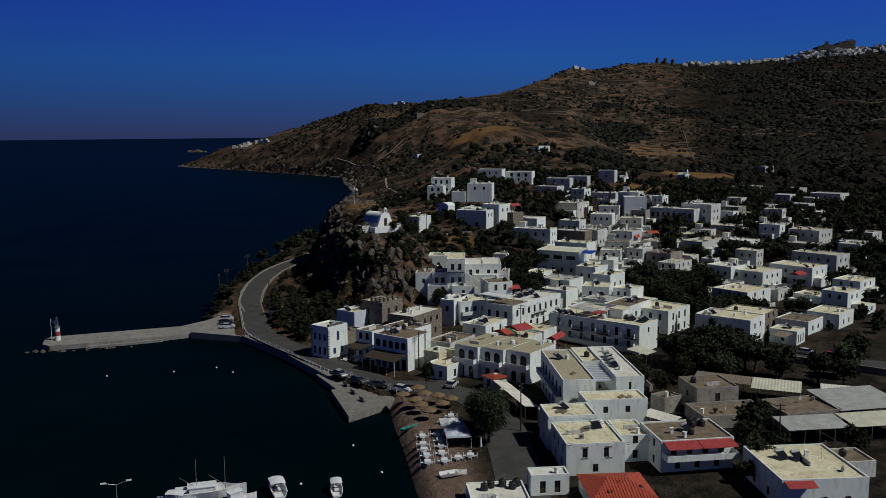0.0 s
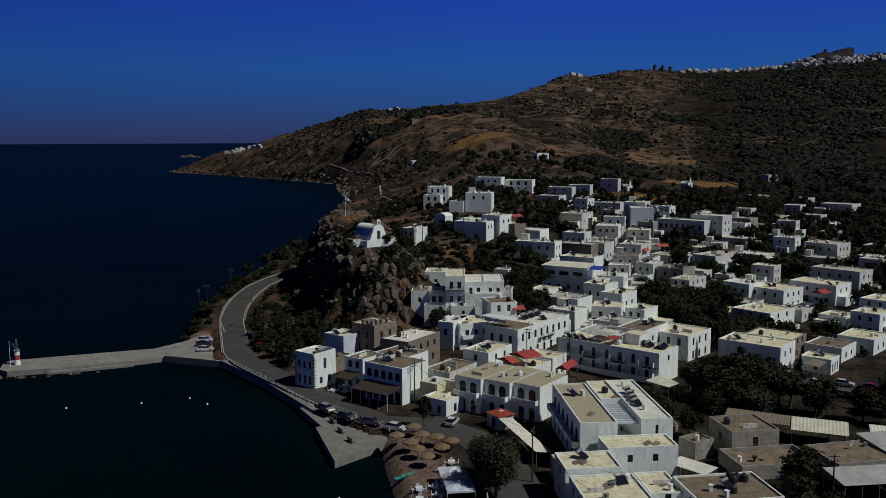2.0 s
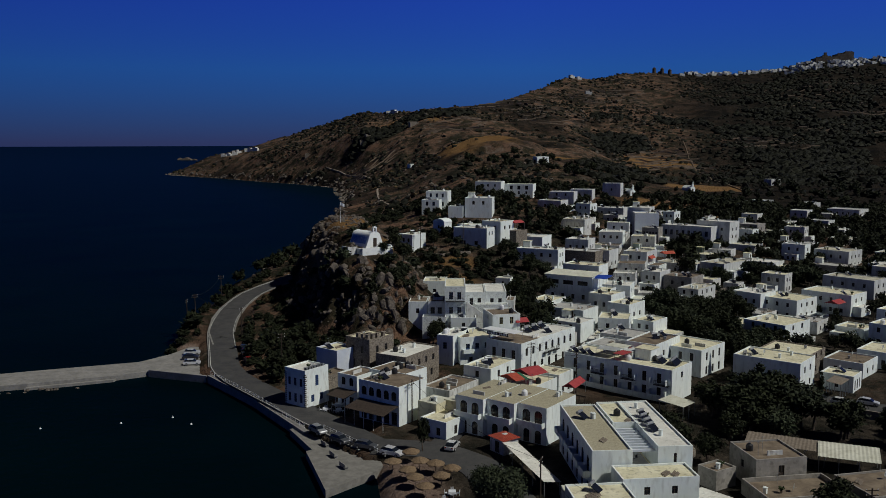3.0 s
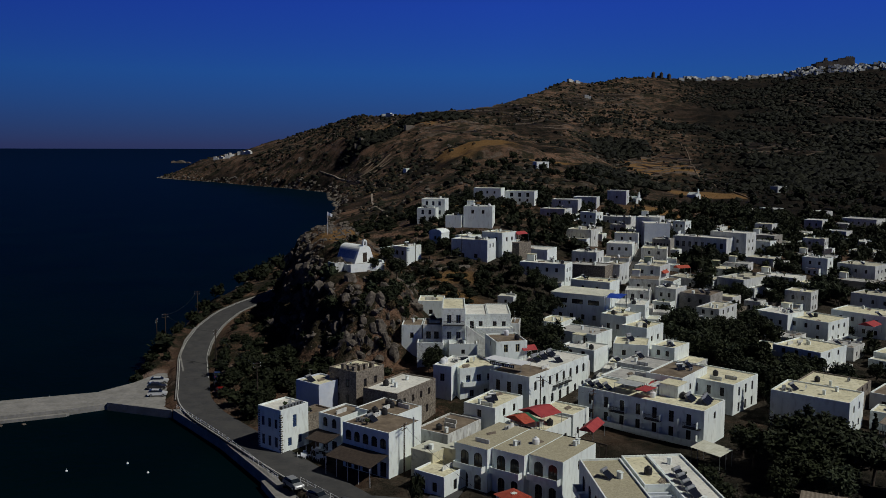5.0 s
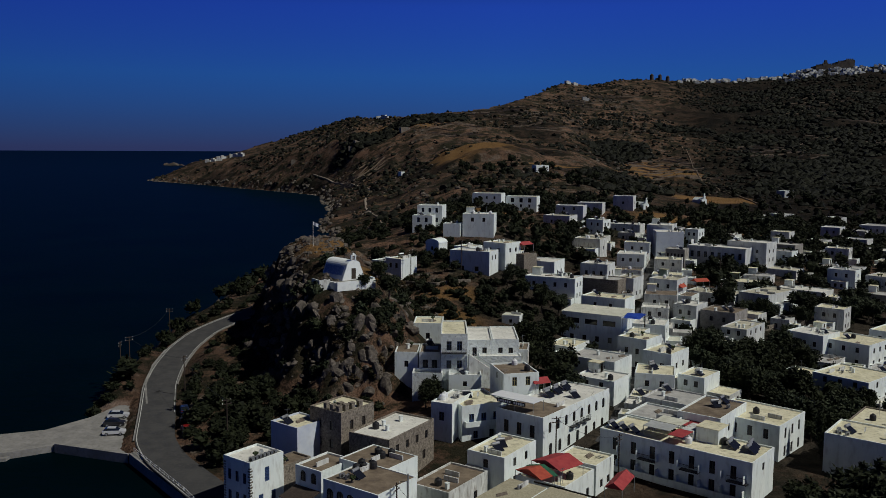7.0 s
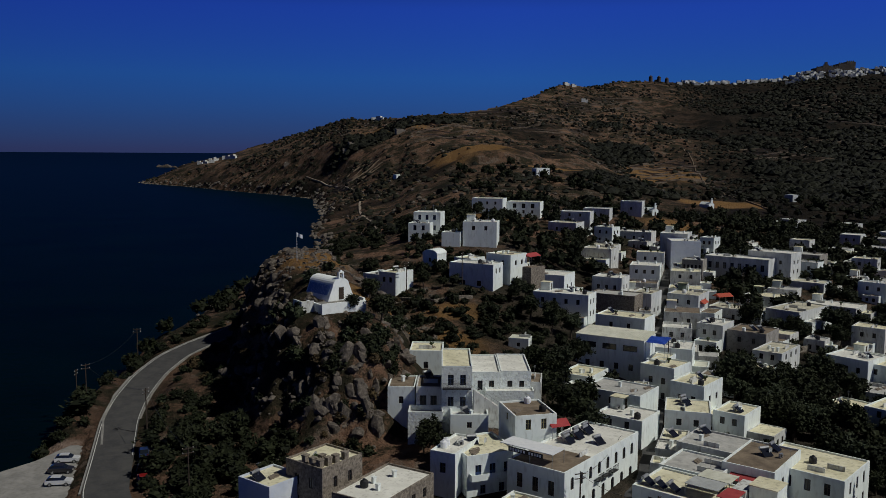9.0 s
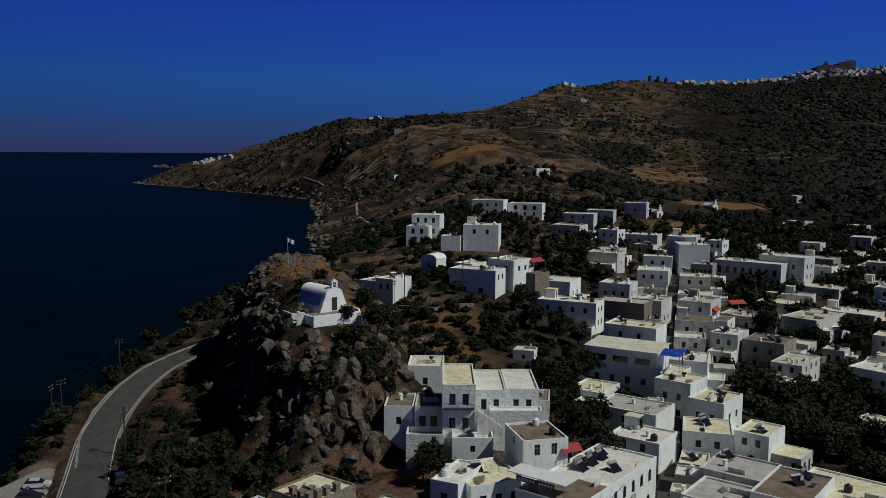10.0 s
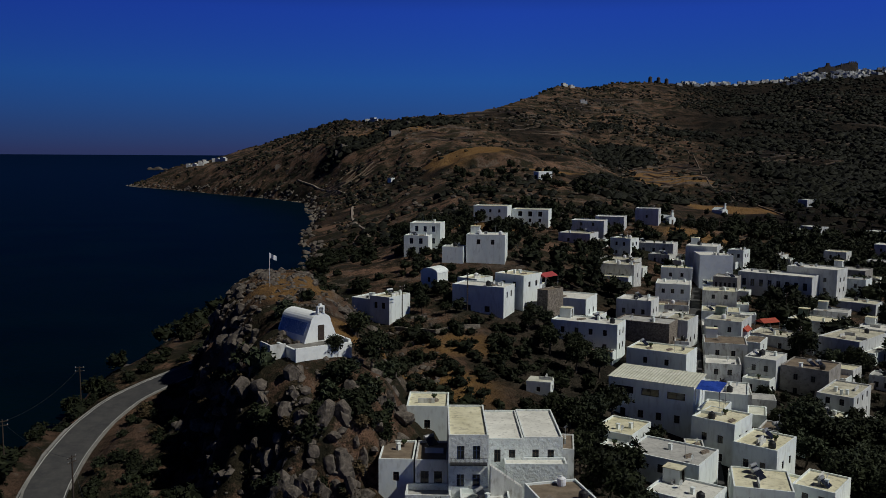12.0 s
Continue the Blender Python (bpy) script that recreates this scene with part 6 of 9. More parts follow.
def strip(name, line, half, mat, lift, label, category, kind="structure", thick=0.3, dense=1.5):
    """A road along a line of (x, y, z) points, lying on its bed."""
    pts = []
    for (ax, ay, az), (bx, by, bz) in zip(line, line[1:]):
        n = max(1, int(math.hypot(bx - ax, by - ay) / dense))
        pts += [Vector((ax + (bx - ax) * k / n, ay + (by - ay) * k / n, az + (bz - az) * k / n)) for k in range(n)]
    pts.append(Vector(line[-1]))
    for _ in range(6):
        pts = [pts[0]] + [(pts[i - 1] + pts[i] * 2 + pts[i + 1]) / 4 for i in range(1, len(pts) - 1)] + [pts[-1]]
    verts, faces = [], []
    for i, p in enumerate(pts):
        d = (pts[min(i + 1, len(pts) - 1)] - pts[max(i - 1, 0)]).to_2d().normalized()
        nrm = Vector((-d.y, d.x, 0))
        lo, hi = half if isinstance(half, tuple) else (-half, half)
        for s in (lo, hi):
            q = p + nrm * s
            verts += [(q.x, q.y, q.z + lift), (q.x, q.y, q.z + lift - thick)]
    for i in range(len(pts) - 1):
        k = i * 4
        faces += [(k, k + 4, k + 6, k + 2), (k, k + 1, k + 5, k + 4), (k + 2, k + 6, k + 7, k + 3)]
    return tagged(mesh_object(name, verts, faces, mat), label, category, kind=kind)


PAINT = mottled("road_paint", (0.42, 0.42, 0.40), (0.55, 0.55, 0.52), 0.5, rough=0.7)
strip("road", ROAD, 3.6, ASPHALT, 0.05, "two-lane grey asphalt coast road", "road")
strip("edge_line", ROAD, (3.25, 3.4), PAINT, 0.062, "white edge line of the road", "road marking", thick=0.006)
strip("edge_line", ROAD[5:], (-3.4, -3.27), PAINT, 0.062, "white edge line of the road", "road marking", thick=0.006)
strip("kerb", ROAD[4:], (3.6, 3.85), CONCRETE, 0.22, "low concrete kerb along the road", "kerb", thick=0.5)
strip("kerb", ROAD[6:], (-3.95, -3.6), PAVING, 0.16, "low concrete kerb along the road", "kerb", thick=0.5)
strip("harbour_street", [(-9, 183, 2.25), (2, 181, 2.25), (10, 172, 2.25), (14, 155, 2.25), (14.6, 130, 2.2), (14, 90, 2.2)], 4.0, ASPHALT, 0.06, "dark asphalt street behind the beach", "road")
strip("harbour_street", [(2, 181, 2.25), (9, 200, 2.3), (20, 216, 2.9)], 2.2, ASPHALT, 0.075, "narrow asphalt lane between houses", "road")
strip("valley_road", [(76, 214, 2.45), (88, 205, 2.45), (112, 188, 2.6), (150, 165, 2.9)], 4.0, ASPHALT, 0.08, "asphalt road through the village", "road")
# Asphalt tone puts the shade between the houses into the lane's colour.
strip("lane", [(x, y, ground_z(x, y)) for x, y in ((34, 232), (39, 244), (44, 256), (50, 275), (54, 291), (58, 308), (62, 320), (66, 333), (72, 353), (79, 373), (85, 391), (92, 410))], 1.3, ASPHALT, 0.15, "narrow lane between the houses, its surface darkened for their shade", "road", thick=1.6)


def slab(name, ring, top, bottom, mat, label, category, kind="structure"):
    """A flat-topped platform over a ring of (x, y) points."""
    n = len(ring)
    verts = [(x, y, top) for x, y in ring] + [(x, y, bottom) for x, y in ring]
    faces = [tuple(range(n))] + [(k, k + n, (k + 1) % n + n, (k + 1) % n) for k in range(n)]
    ob = mesh_object(name, verts, faces, mat)
    bm = bmesh.new()
    bm.from_mesh(ob.data)
    bmesh.ops.recalc_face_normals(bm, faces=bm.faces)
    bm.to_mesh(ob.data)
    bm.free()
    return tagged(ob, label, category, kind=kind)


slab("quay", [(-16, 165), (-8.2, 173.3), (-6.5, 176.8), (-12.5, 181.0), (-20.0, 192.0), (-24.0, 197.5), (-26.4, 195.6), (-20.6, 184.0), (-21.6, 183.2)], 1.35, -3, PAVING, "paved stone quay standing in the water", "quay")
slab("sea_wall", [(-23.2, 192.2), (-37.5, 215.0), (-51.8, 234.0), (-49.8, 235.6), (-35.6, 216.4), (-20.6, 193.6)], 1.9, -3, CONCRETE, "grey concrete sea wall along the road", "sea wall")
slab("pier", [(-51.8, 234.6), (-67.5, 240.5), (-74.5, 236.6), (-83.6, 233.1), (-92.4, 229.8), (-101.7, 227.0), (-104.5, 229.0), (-106.2, 234.5), (-105.9, 237.7), (-96.8, 241.2), (-86.4, 244.9), (-73.1, 249.5), (-67.3, 257.7), (-64.7, 264.8), (-63.5, 268), (-58.5, 264.7), (-55.5, 254), (-53.3, 245), (-51.2, 239)], 1.3, -3, CONCRETE, "long pale concrete pier with a car park at its root", "pier")
slab("pier_ledge", [(-74.5, 235.4), (-83.6, 231.8), (-92.6, 228.5), (-92.2, 229.7), (-83.4, 233.0), (-74.3, 236.5)], 0.6, -3, CONCRETE, "low concrete landing step of the pier", "pier")
slab("pier_wall", [(-52, 233.9), (-67.5, 239.8), (-67.5, 240.4), (-52, 234.5)], 1.75, -3, CONCRETE, "low parapet of the pier", "pier")


def railing(p, q, z, label="low metal railing along the quay"):
    """Posts with two bars from p to q."""
    L = math.hypot(q[0] - p[0], q[1] - p[1])
    t = thing("railing", p[0], p[1], z, math.degrees(math.atan2(q[1] - p[1], q[0] - p[0])), label, "railing", "railings")
    n = max(2, int(L / 2.0))
    for k in range(n + 1):
        bm = bmesh.new()
        tube(bm, (L * k / n, 0, 0), (L * k / n, 0, 0.95), 0.05, 0.05, 6)
        part("post", bm, WHITE_PLASTIC, t)
    for zz in (0.5, 0.92):
        bm = bmesh.new()
        tube(bm, (0, 0, zz), (L, 0, zz), 0.03, 0.03, 5)
        part("bar", bm, WHITE_PLASTIC, t)


railing((-36.9, 215.2), (-23.4, 194.4), 1.9)
railing((-51.0, 234.4), (-37.2, 215.6), 1.9)
railing((-19.4, 192.6), (-7.0, 177.6), 2.2)


def boulder_mesh(seed, squash=0.7):
    r = random.Random(seed)
    bm = bmesh.new()
    bmesh.ops.create_icosphere(bm, subdivisions=3, radius=1.0)
    off = Vector((r.uniform(0, 50), r.uniform(0, 50), r.uniform(0, 50)))
    for v in bm.verts:
        d = v.co.normalized()
        k = 0.8 + 0.26 * noise.ridged_multi_fractal(d * 1.1 + off, 1.0, 2.1, 4, 0.9, 2.0) - 0.16 * abs(noise.noise(d * 3.1 + off)) - 0.1 * abs(noise.noise(d * 6.0 + off))
        v.co = Vector((d.x * k, d.y * k, d.z * k * squash))
    for _ in range(11):
        n = Vector((r.gauss(0, 1), r.gauss(0, 1), r.gauss(0, 0.8))).normalized()
        d = r.uniform(0.42, 0.68)
        for v in bm.verts:
            o = v.co.dot(n) - d
            if o > 0:
                v.co -= n * o * 0.92
    me = bpy.data.meshes.new("boulder")
    bm.to_mesh(me)
    bm.free()
    me.materials.append(ROCK)
    return me


BOULDERS = [boulder_mesh(k, 0.6 + 0.25 * (k % 4)) for k in range(7)]
rr = random.Random(31)


far_rocks = ([], [])


def boulder(x, y, s, z=None, group="rocks of the knoll", label="weathered grey-brown rock on the slope", tall=1.0):
    me = rr.choice(BOULDERS)
    zz = (ground_z(x, y) if z is None else z) - s * 0.15
    m = pose(x, y, zz, rr.uniform(-25, 25), rr.uniform(-25, 25), rr.uniform(0, 360)) @ Matrix.Diagonal((s, s * rr.uniform(0.7, 1.2), s * tall, 1))
    if 340 < y < 1000 or group == "rocks of the knoll" and s < 0.85:
        k = len(far_rocks[0])
        far_rocks[0].extend([tuple(m @ v.co) for v in me.vertices])
        far_rocks[1].extend([tuple(k + i for i in p.vertices) for p in me.polygons])
        return None
    ob = new("boulder", me)
    ob.matrix_basis = m
    return tagged(ob, label, "rock", group)


for k in range(26):
    t = rr.random()
    boulder(-106 + rr.uniform(-1.5, 3.5) + 22 * t, 225.6 + 4.9 * t + rr.uniform(-1.4, 0.4), rr.uniform(0.5, 1.1), 0.0, "rocks along the pier", "dark wet rock in the water by the pier")


def lighthouse():
    t = thing("lighthouse", -102.2, 233.6, 1.3, 0, "small white harbour light with a red band", "lighthouse")
    for name, z0, z1, r0, r1, mat in (("base", 0, 1.3, 0.75, 0.7, WHITE), ("red_band", 1.3, 2.5, 0.7, 0.66, RED_CLOTH), ("upper_tower", 2.5, 3.6, 0.66, 0.62, WHITE), ("gallery", 3.6, 3.75, 0.85, 0.85, GREY_METAL), ("lantern", 3.75, 4.3, 0.25, 0.25, GREY_METAL)):
        bm = bmesh.new()
        tube(bm, (0, 0, z0), (0, 0, z1), r0, r1, 16)
        part(name, bm, mat, t)
    for k in range(4):
        a = math.pi / 4 + k * math.pi / 2
        bm = bmesh.new()
        tube(bm, (0.5 * math.cos(a), 0.5 * math.sin(a), 3.7), (0.12 * math.cos(a), 0.12 * math.sin(a), 6.6), 0.04, 0.03, 5)
        part("mast_leg", bm, GREY_METAL, t)


lighthouse()


def flag_pole(x, y, z, hgt, cloth):
    t = thing("flag_pole", x, y, z, 0, "tall thin white flag pole with a blue and white flag", "flag pole", "flag poles")
    bm = bmesh.new()
    tube(bm, (0, 0, -0.5), (0, 0, hgt), 0.07, 0.04, 6)
    part("pole", bm, WHITE_PLASTIC, t)
    bm = bmesh.new()
    g = [[bm.verts.new((0.05 + i * 0.22, 0.12 * math.sin(i * 1.4), hgt - 0.1 - j * 0.45 - i * 0.1)) for j in range(3)] for i in range(7)]
    for i in range(6):
        for j in range(2):
            bm.faces.new((g[i][j], g[i + 1][j], g[i + 1][j + 1], g[i][j + 1]))
    part("flag", bm, cloth, t)


flag_pole(-102.9, 231.4, 1.3, 6.5, BLUE_PAINT)
flag_pole(-26.4, 305, ground_z(-26.4, 305), 6.5, CANVAS)

# ---- vehicles ----
TYRE = BLACK


def car_paint(name, c, metal=0.3):
    m, n, l, b = material(name, 0.28, metal, 0.5)
    b.inputs["Base Color"].default_value = (*c, 1)
    b.inputs["Coat Weight"].default_value = 0.6
    return m


CAR_WHITE, CAR_GREY, CAR_SILVER, CAR_RED, CAR_DARK, CAR_BLUE = (car_paint(n, c) for n, c in (("white_car_paint", (0.72, 0.73, 0.74)), ("grey_car_paint", (0.10, 0.105, 0.11)), ("silver_car_paint", (0.32, 0.33, 0.34)), ("red_car_paint", (0.35, 0.02, 0.02)), ("dark_car_paint", (0.03, 0.03, 0.035)), ("blue_car_paint", (0.03, 0.06, 0.18))))
LAMP = mottled("lamp_glass", (0.6, 0.6, 0.6), (0.7, 0.7, 0.7), 0.2, rough=0.15)


def car(mat):
    t = thing("car", 0, 0, 0, 0, mat.name.split("_")[0] + " hatchback car parked by the road", "car", "parked cars")
    prof = [(-2.05, 0.32), (2.05, 0.32), (2.1, 0.62), (1.95, 0.82), (1.05, 0.98), (-1.75, 1.0), (-2.08, 0.9), (-2.1, 0.5)]
    cab = [(1.0, 0.97), (0.35, 1.42), (-1.2, 1.48), (-1.75, 1.3), (-1.95, 0.98)]
    bm = bmesh.new()
    for w0, w1, ring in ((0.84, 0.82, prof),):
        L = [bm.verts.new((x, -w0 + (0.04 if z > 0.8 else 0), z)) for x, z in ring]
        R = [bm.verts.new((x, w0 - (0.04 if z > 0.8 else 0), z)) for x, z in ring]
        bm.faces.new(L), bm.faces.new(R[::-1])
        for k in range(len(ring)):
            bm.faces.new((L[k], R[k], R[(k + 1) % len(ring)], L[(k + 1) % len(ring)]))
    bmesh.ops.recalc_face_normals(bm, faces=bm.faces)
    part("body", bm, mat, t)
    bm = bmesh.new()
    L = [bm.verts.new((x, -0.76 + (0.12 if z > 1.2 else 0), z)) for x, z in cab]
    R = [bm.verts.new((x, 0.76 - (0.12 if z > 1.2 else 0), z)) for x, z in cab]
    bm.faces.new(L), bm.faces.new(R[::-1])
    for k in range(len(cab)):
        bm.faces.new((L[k], R[k], R[(k + 1) % len(cab)], L[(k + 1) % len(cab)]))
    bmesh.ops.recalc_face_normals(bm, faces=bm.faces)
    part("windows_glass", bm, PANE, t, "dark car glass")
    bm = bmesh.new()
    v = [bm.verts.new(p) for p in ((0.36, -0.66, 1.425), (0.36, 0.66, 1.425), (-1.24, 0.66, 1.49), (-1.24, -0.66, 1.49), (0.3, -0.64, 1.47), (0.3, 0.64, 1.47), (-1.2, 0.64, 1.53), (-1.2, -0.64, 1.53))]
    for f in ((4, 5, 6, 7), (0, 1, 5, 4), (1, 2, 6, 5), (2, 3, 7, 6), (3, 0, 4, 7)):
        bm.faces.new([v[i] for i in f])
    part("car_roof", bm, mat, t)
    for x in (-1.3, 1.3):
        for y in (-0.86, 0.86):
            bm = bmesh.new()
            tube(bm, (x, y - 0.1, 0.32), (x, y + 0.1, 0.32), 0.32, 0.32, 14)
            w = part("wheel", bm, TYRE, t)
            bm = bmesh.new()
            tube(bm, (x, y + (0.102 if y > 0 else -0.102), 0.32), (x, y + (0.115 if y > 0 else -0.115), 0.32), 0.2, 0.19, 10)
            part("rim", bm, GREY_METAL, w)
    for y in (-0.6, 0.6):
        one_box("headlight", LAMP, t, 2.0, y - 0.16, 0.62, 2.09, y + 0.16, 0.78)
        one_box("tail_light", CAR_RED, t, -2.13, y - 0.12, 0.7, -2.06, y + 0.12, 0.9)
    return t


for x, y, z, rz, m in ((-20.3, 190.6, 2.28, -52, CAR_SILVER), (-15.6, 185.2, 2.28, -45, CAR_GREY), (-10.6, 181.8, 2.28, -25, CAR_GREY), (-5.8, 178.2, 2.3, -30, CAR_WHITE), (4.9, 181.2, 2.34, 70, CAR_WHITE),
                       (-61.4, 257.2, 1.3, 8, CAR_WHITE), (-60.4, 252.0, 1.3, 5, CAR_DARK), (-58.6, 246.4, 1.3, 6, CAR_WHITE), (-46.0, 250.2, 2.6, 108, CAR_DARK), (-47.6, 256.4, 2.7, 108, CAR_BLUE),
                       (-44.0, 244.0, 2.5, 112, CAR_RED), (86.5, 204.6, 2.55, -35, CAR_WHITE), (92.0, 204.2, 2.55, -35, CAR_WHITE), (96.5, 200.8, 2.55, -35, CAR_RED), (98.6, 197.4, 2.56, -35, CAR_SILVER), (103.4, 205.0, 2.4, -35, CAR_GREY)):
    placed(car, x, y, z, rz, m)


def motor_scooter():
    t = thing("motor_scooter", -13.2, 183.6, 2.28, 60, "dark motor scooter parked between cars", "scooter")
    bm = bmesh.new()
    box(bm, -0.5, -0.14, 0.35, 0.1, 0.14, 0.75), box(bm, 0.1, -0.12, 0.25, 0.55, 0.12, 0.36), box(bm, 0.5, -0.16, 0.25, 0.62, 0.16, 0.95)
    part("body", bm, CAR_DARK, t)
    bm = bmesh.new()
    tube(bm, (0.58, -0.32, 1.05), (0.58, 0.32, 1.05), 0.03, 0.03, 6)
    part("handlebar", bm, GREY_METAL, t)
    for x in (-0.5, 0.7):
        bm = bmesh.new()
        tube(bm, (x, -0.06, 0.24), (x, 0.06, 0.24), 0.24, 0.24, 12)
        part("wheel", bm, TYRE, t)


motor_scooter()

# ---- beach ----


def straw_umbrella():
    t = thing("straw_umbrella", 0, 0, 0, 0, "round straw beach umbrella on a wooden pole", "beach umbrella", "straw umbrellas on the beach")
    bm = bmesh.new()
    tube(bm, (0, 0, -0.3), (0, 0, 2.45), 0.05, 0.045, 7)
    part("pole", bm, TIMBER, t)
    bm = bmesh.new()
    n = 20
    r = random.Random(5)
    top = bm.verts.new((0, 0, 2.62))
    a = [bm.verts.new((0.75 * math.cos(2 * math.pi * k / n), 0.75 * math.sin(2 * math.pi * k / n), 2.38)) for k in range(n)]
    b = [bm.verts.new((r.uniform(1.35, 1.55) * math.cos(2 * math.pi * k / n), r.uniform(1.35, 1.55) * math.sin(2 * math.pi * k / n), r.uniform(1.98, 2.08))) for k in range(n)]
    c = [bm.verts.new((v.co.x * 1.02, v.co.y * 1.02, v.co.z - r.uniform(0.1, 0.25))) for v in b]
    u = bm.verts.new((0, 0, 2.4))
    for k in range(n):
        j = (k + 1) % n
        bm.faces.new((top, a[k], a[j])), bm.faces.new((a[k], b[k], b[j], a[j])), bm.faces.new((b[k], c[k], c[j], b[j])), bm.faces.new((u, c[j], c[k]))
    part("thatch", bm, STRAW, t)
    return t


for x, y in ((-5.4, 170.3), (-2.8, 166.5), (-0.9, 170.5), (1.7, 169.2), (-1.6, 163.3), (2.6, 163.8), (0.0, 159.5), (-2.4, 174.8), (4.4, 167.0)):
    placed(straw_umbrella, x, y, ground_z(x, y), rr.uniform(0, 360))


def cafe_table():
    t = thing("cafe_table", 0, 0, 0, 0, "square cafe table under a white cloth", "table", "tables on the beach")
    bm = bmesh.new()
    v = box(bm, -0.55, -0.55, 0.42, 0.55, 0.55, 0.76)
    for k in range(4):
        v[k].co.x *= 1.12
        v[k].co.y *= 1.12
    part("table_cloth", bm, CANVAS, t)
    for x in (-0.4, 0.4):
        for y in (-0.4, 0.4):
            bm = bmesh.new()
            tube(bm, (x, y, -0.1), (x, y, 0.43), 0.03, 0.03, 5)
            part("leg", bm, TIMBER, t)
    return t


def cafe_chair():
    t = thing("cafe_chair", 0, 0, 0, 0, "white slatted cafe chair on the sand", "chair", "chairs on the beach")
    one_box("seat", WHITE_PLASTIC, t, -0.24, -0.24, 0.42, 0.24, 0.24, 0.47)
    bm = bmesh.new()
    for k in range(3):
        box(bm, -0.24, 0.2, 0.55 + k * 0.14, 0.24, 0.24, 0.64 + k * 0.14)
    box(bm, -0.24, 0.19, 0.47, -0.2, 0.25, 0.95), box(bm, 0.2, 0.19, 0.47, 0.24, 0.25, 0.95)
    part("backrest", bm, WHITE_PLASTIC, t)
    for x in (-0.21, 0.21):
        for y in (-0.21, 0.21):
            one_box("leg", WHITE_PLASTIC, t, x - 0.025, y - 0.025, -0.05, x + 0.025, y + 0.025, 0.42)
    return t


for x, y in ((-1.2, 149.3), (-1.1, 145.3), (-0.9, 142.6), (-0.4, 139.9), (-0.2, 136.8), (1.4, 150.4), (1.9, 147.2), (2.1, 144.2), (2.2, 140.9), (2.6, 137.4), (4.9, 138.6), (7.0, 139.5), (4.2, 160.5), (2.8, 157.2), (-20.4, 204.6), (-18.2, 207.2), (-17.6, 203.6), (-15.6, 206.0)):
    z, rot = ground_z(x, y), rr.uniform(-12, 12)
    placed(cafe_table, x, y, z, rot)
    for k in range(4):
        a = radians(rot + 90 * k)
        placed(cafe_chair, x + 0.95 * math.cos(a), y + 0.95 * math.sin(a), ground_z(x, y), math.degrees(a) - 90 + rr.uniform(-14, 14))


def pavilion(x, y, w, d, mat, label):
    z = ground_z(x, y)
    t = thing("pavilion_tent", x, y, z, 6, label, "tent", "tents of the beach cafe")
    bm = bmesh.new()
    n = 6
    g = [[bm.verts.new((w * (i / n - 0.5), d * (j / n - 0.5), 2.3 + 0.8 * (1 - max(abs(i / n - 0.5), abs(j / n - 0.5)) * 2) ** 1.3)) for j in range(n + 1)] for i in range(n + 1)]
    for i in range(n):
        for j in range(n):
            bm.faces.new((g[i][j], g[i + 1][j], g[i + 1][j + 1], g[i][j + 1]))
    part("canopy", bm, mat, t)
    bm = bmesh.new()
    for xa, ya, xb, yb in ((-1, -1, 1, -1), (1, -1, 1, 1), (1, 1, -1, 1), (-1, 1, -1, -1)):
        p = [bm.verts.new((xx * w / 2, yy * d / 2, zz)) for xx, yy, zz in ((xa, ya, 2.3), (xb, yb, 2.3), (xb, yb, 2.02), (xa, ya, 2.02))]
        bm.faces.new(p)
    part("valance", bm, CANVAS, t, "white hanging edge")
    for sx in (-1, 1):
        for sy in (-1, 1):
            bm = bmesh.new()
            tube(bm, (sx * (w / 2 - 0.06), sy * (d / 2 - 0.06), -0.2), (sx * (w / 2 - 0.06), sy * (d / 2 - 0.06), 2.32), 0.04, 0.04, 6)
            part("pole", bm, WHITE_PLASTIC, t)


BLUE_CANVAS = mottled("blue_white_canvas", (0.36, 0.44, 0.62), (0.66, 0.70, 0.78), 1.6, rough=0.9)
pavilion(4.2, 151.6, 4.4, 4.4, CANVAS, "white peaked cafe tent on the beach")
pavilion(5.0, 146.2, 4.4, 4.8, BLUE_CANVAS, "blue and white peaked cafe tent on the beach")


def folded_parasol(x, y):
    t = thing("folded_parasol", x, y, ground_z(x, y), 0, "tall folded white parasol on the sand", "parasol", "folded parasols")
    bm = bmesh.new()
    tube(bm, (0, 0, -0.2), (0, 0, 2.6), 0.04, 0.03, 6)
    part("pole", bm, TIMBER, t)
    bm = bmesh.new()
    tube(bm, (0, 0, 0.9), (0, 0, 2.55), 0.22, 0.08, 8)
    part("cloth", bm, CANVAS, t)


folded_parasol(9.0, 142.5)


def bench(x, y, rz):
    t = thing("stone_bench", x, y, 1.35, rz, "grey stone bench on the quay", "bench", "benches on the quay")
    one_box("seat", CONCRETE, t, -1.1, -0.3, 0.38, 1.1, 0.3, 0.5)
    for s in (-0.8, 0.8):
        one_box("foot", CONCRETE, t, s - 0.15, -0.25, 0, s + 0.15, 0.25, 0.38)
    one_box("backrest", CONCRETE, t, -1.1, 0.3, 0.3, 1.1, 0.42, 0.95)


for x, y in ((-18.4, 186.0), (-16.2, 180.2), (-13.9, 174.8)):
    bench(x, y, 120)


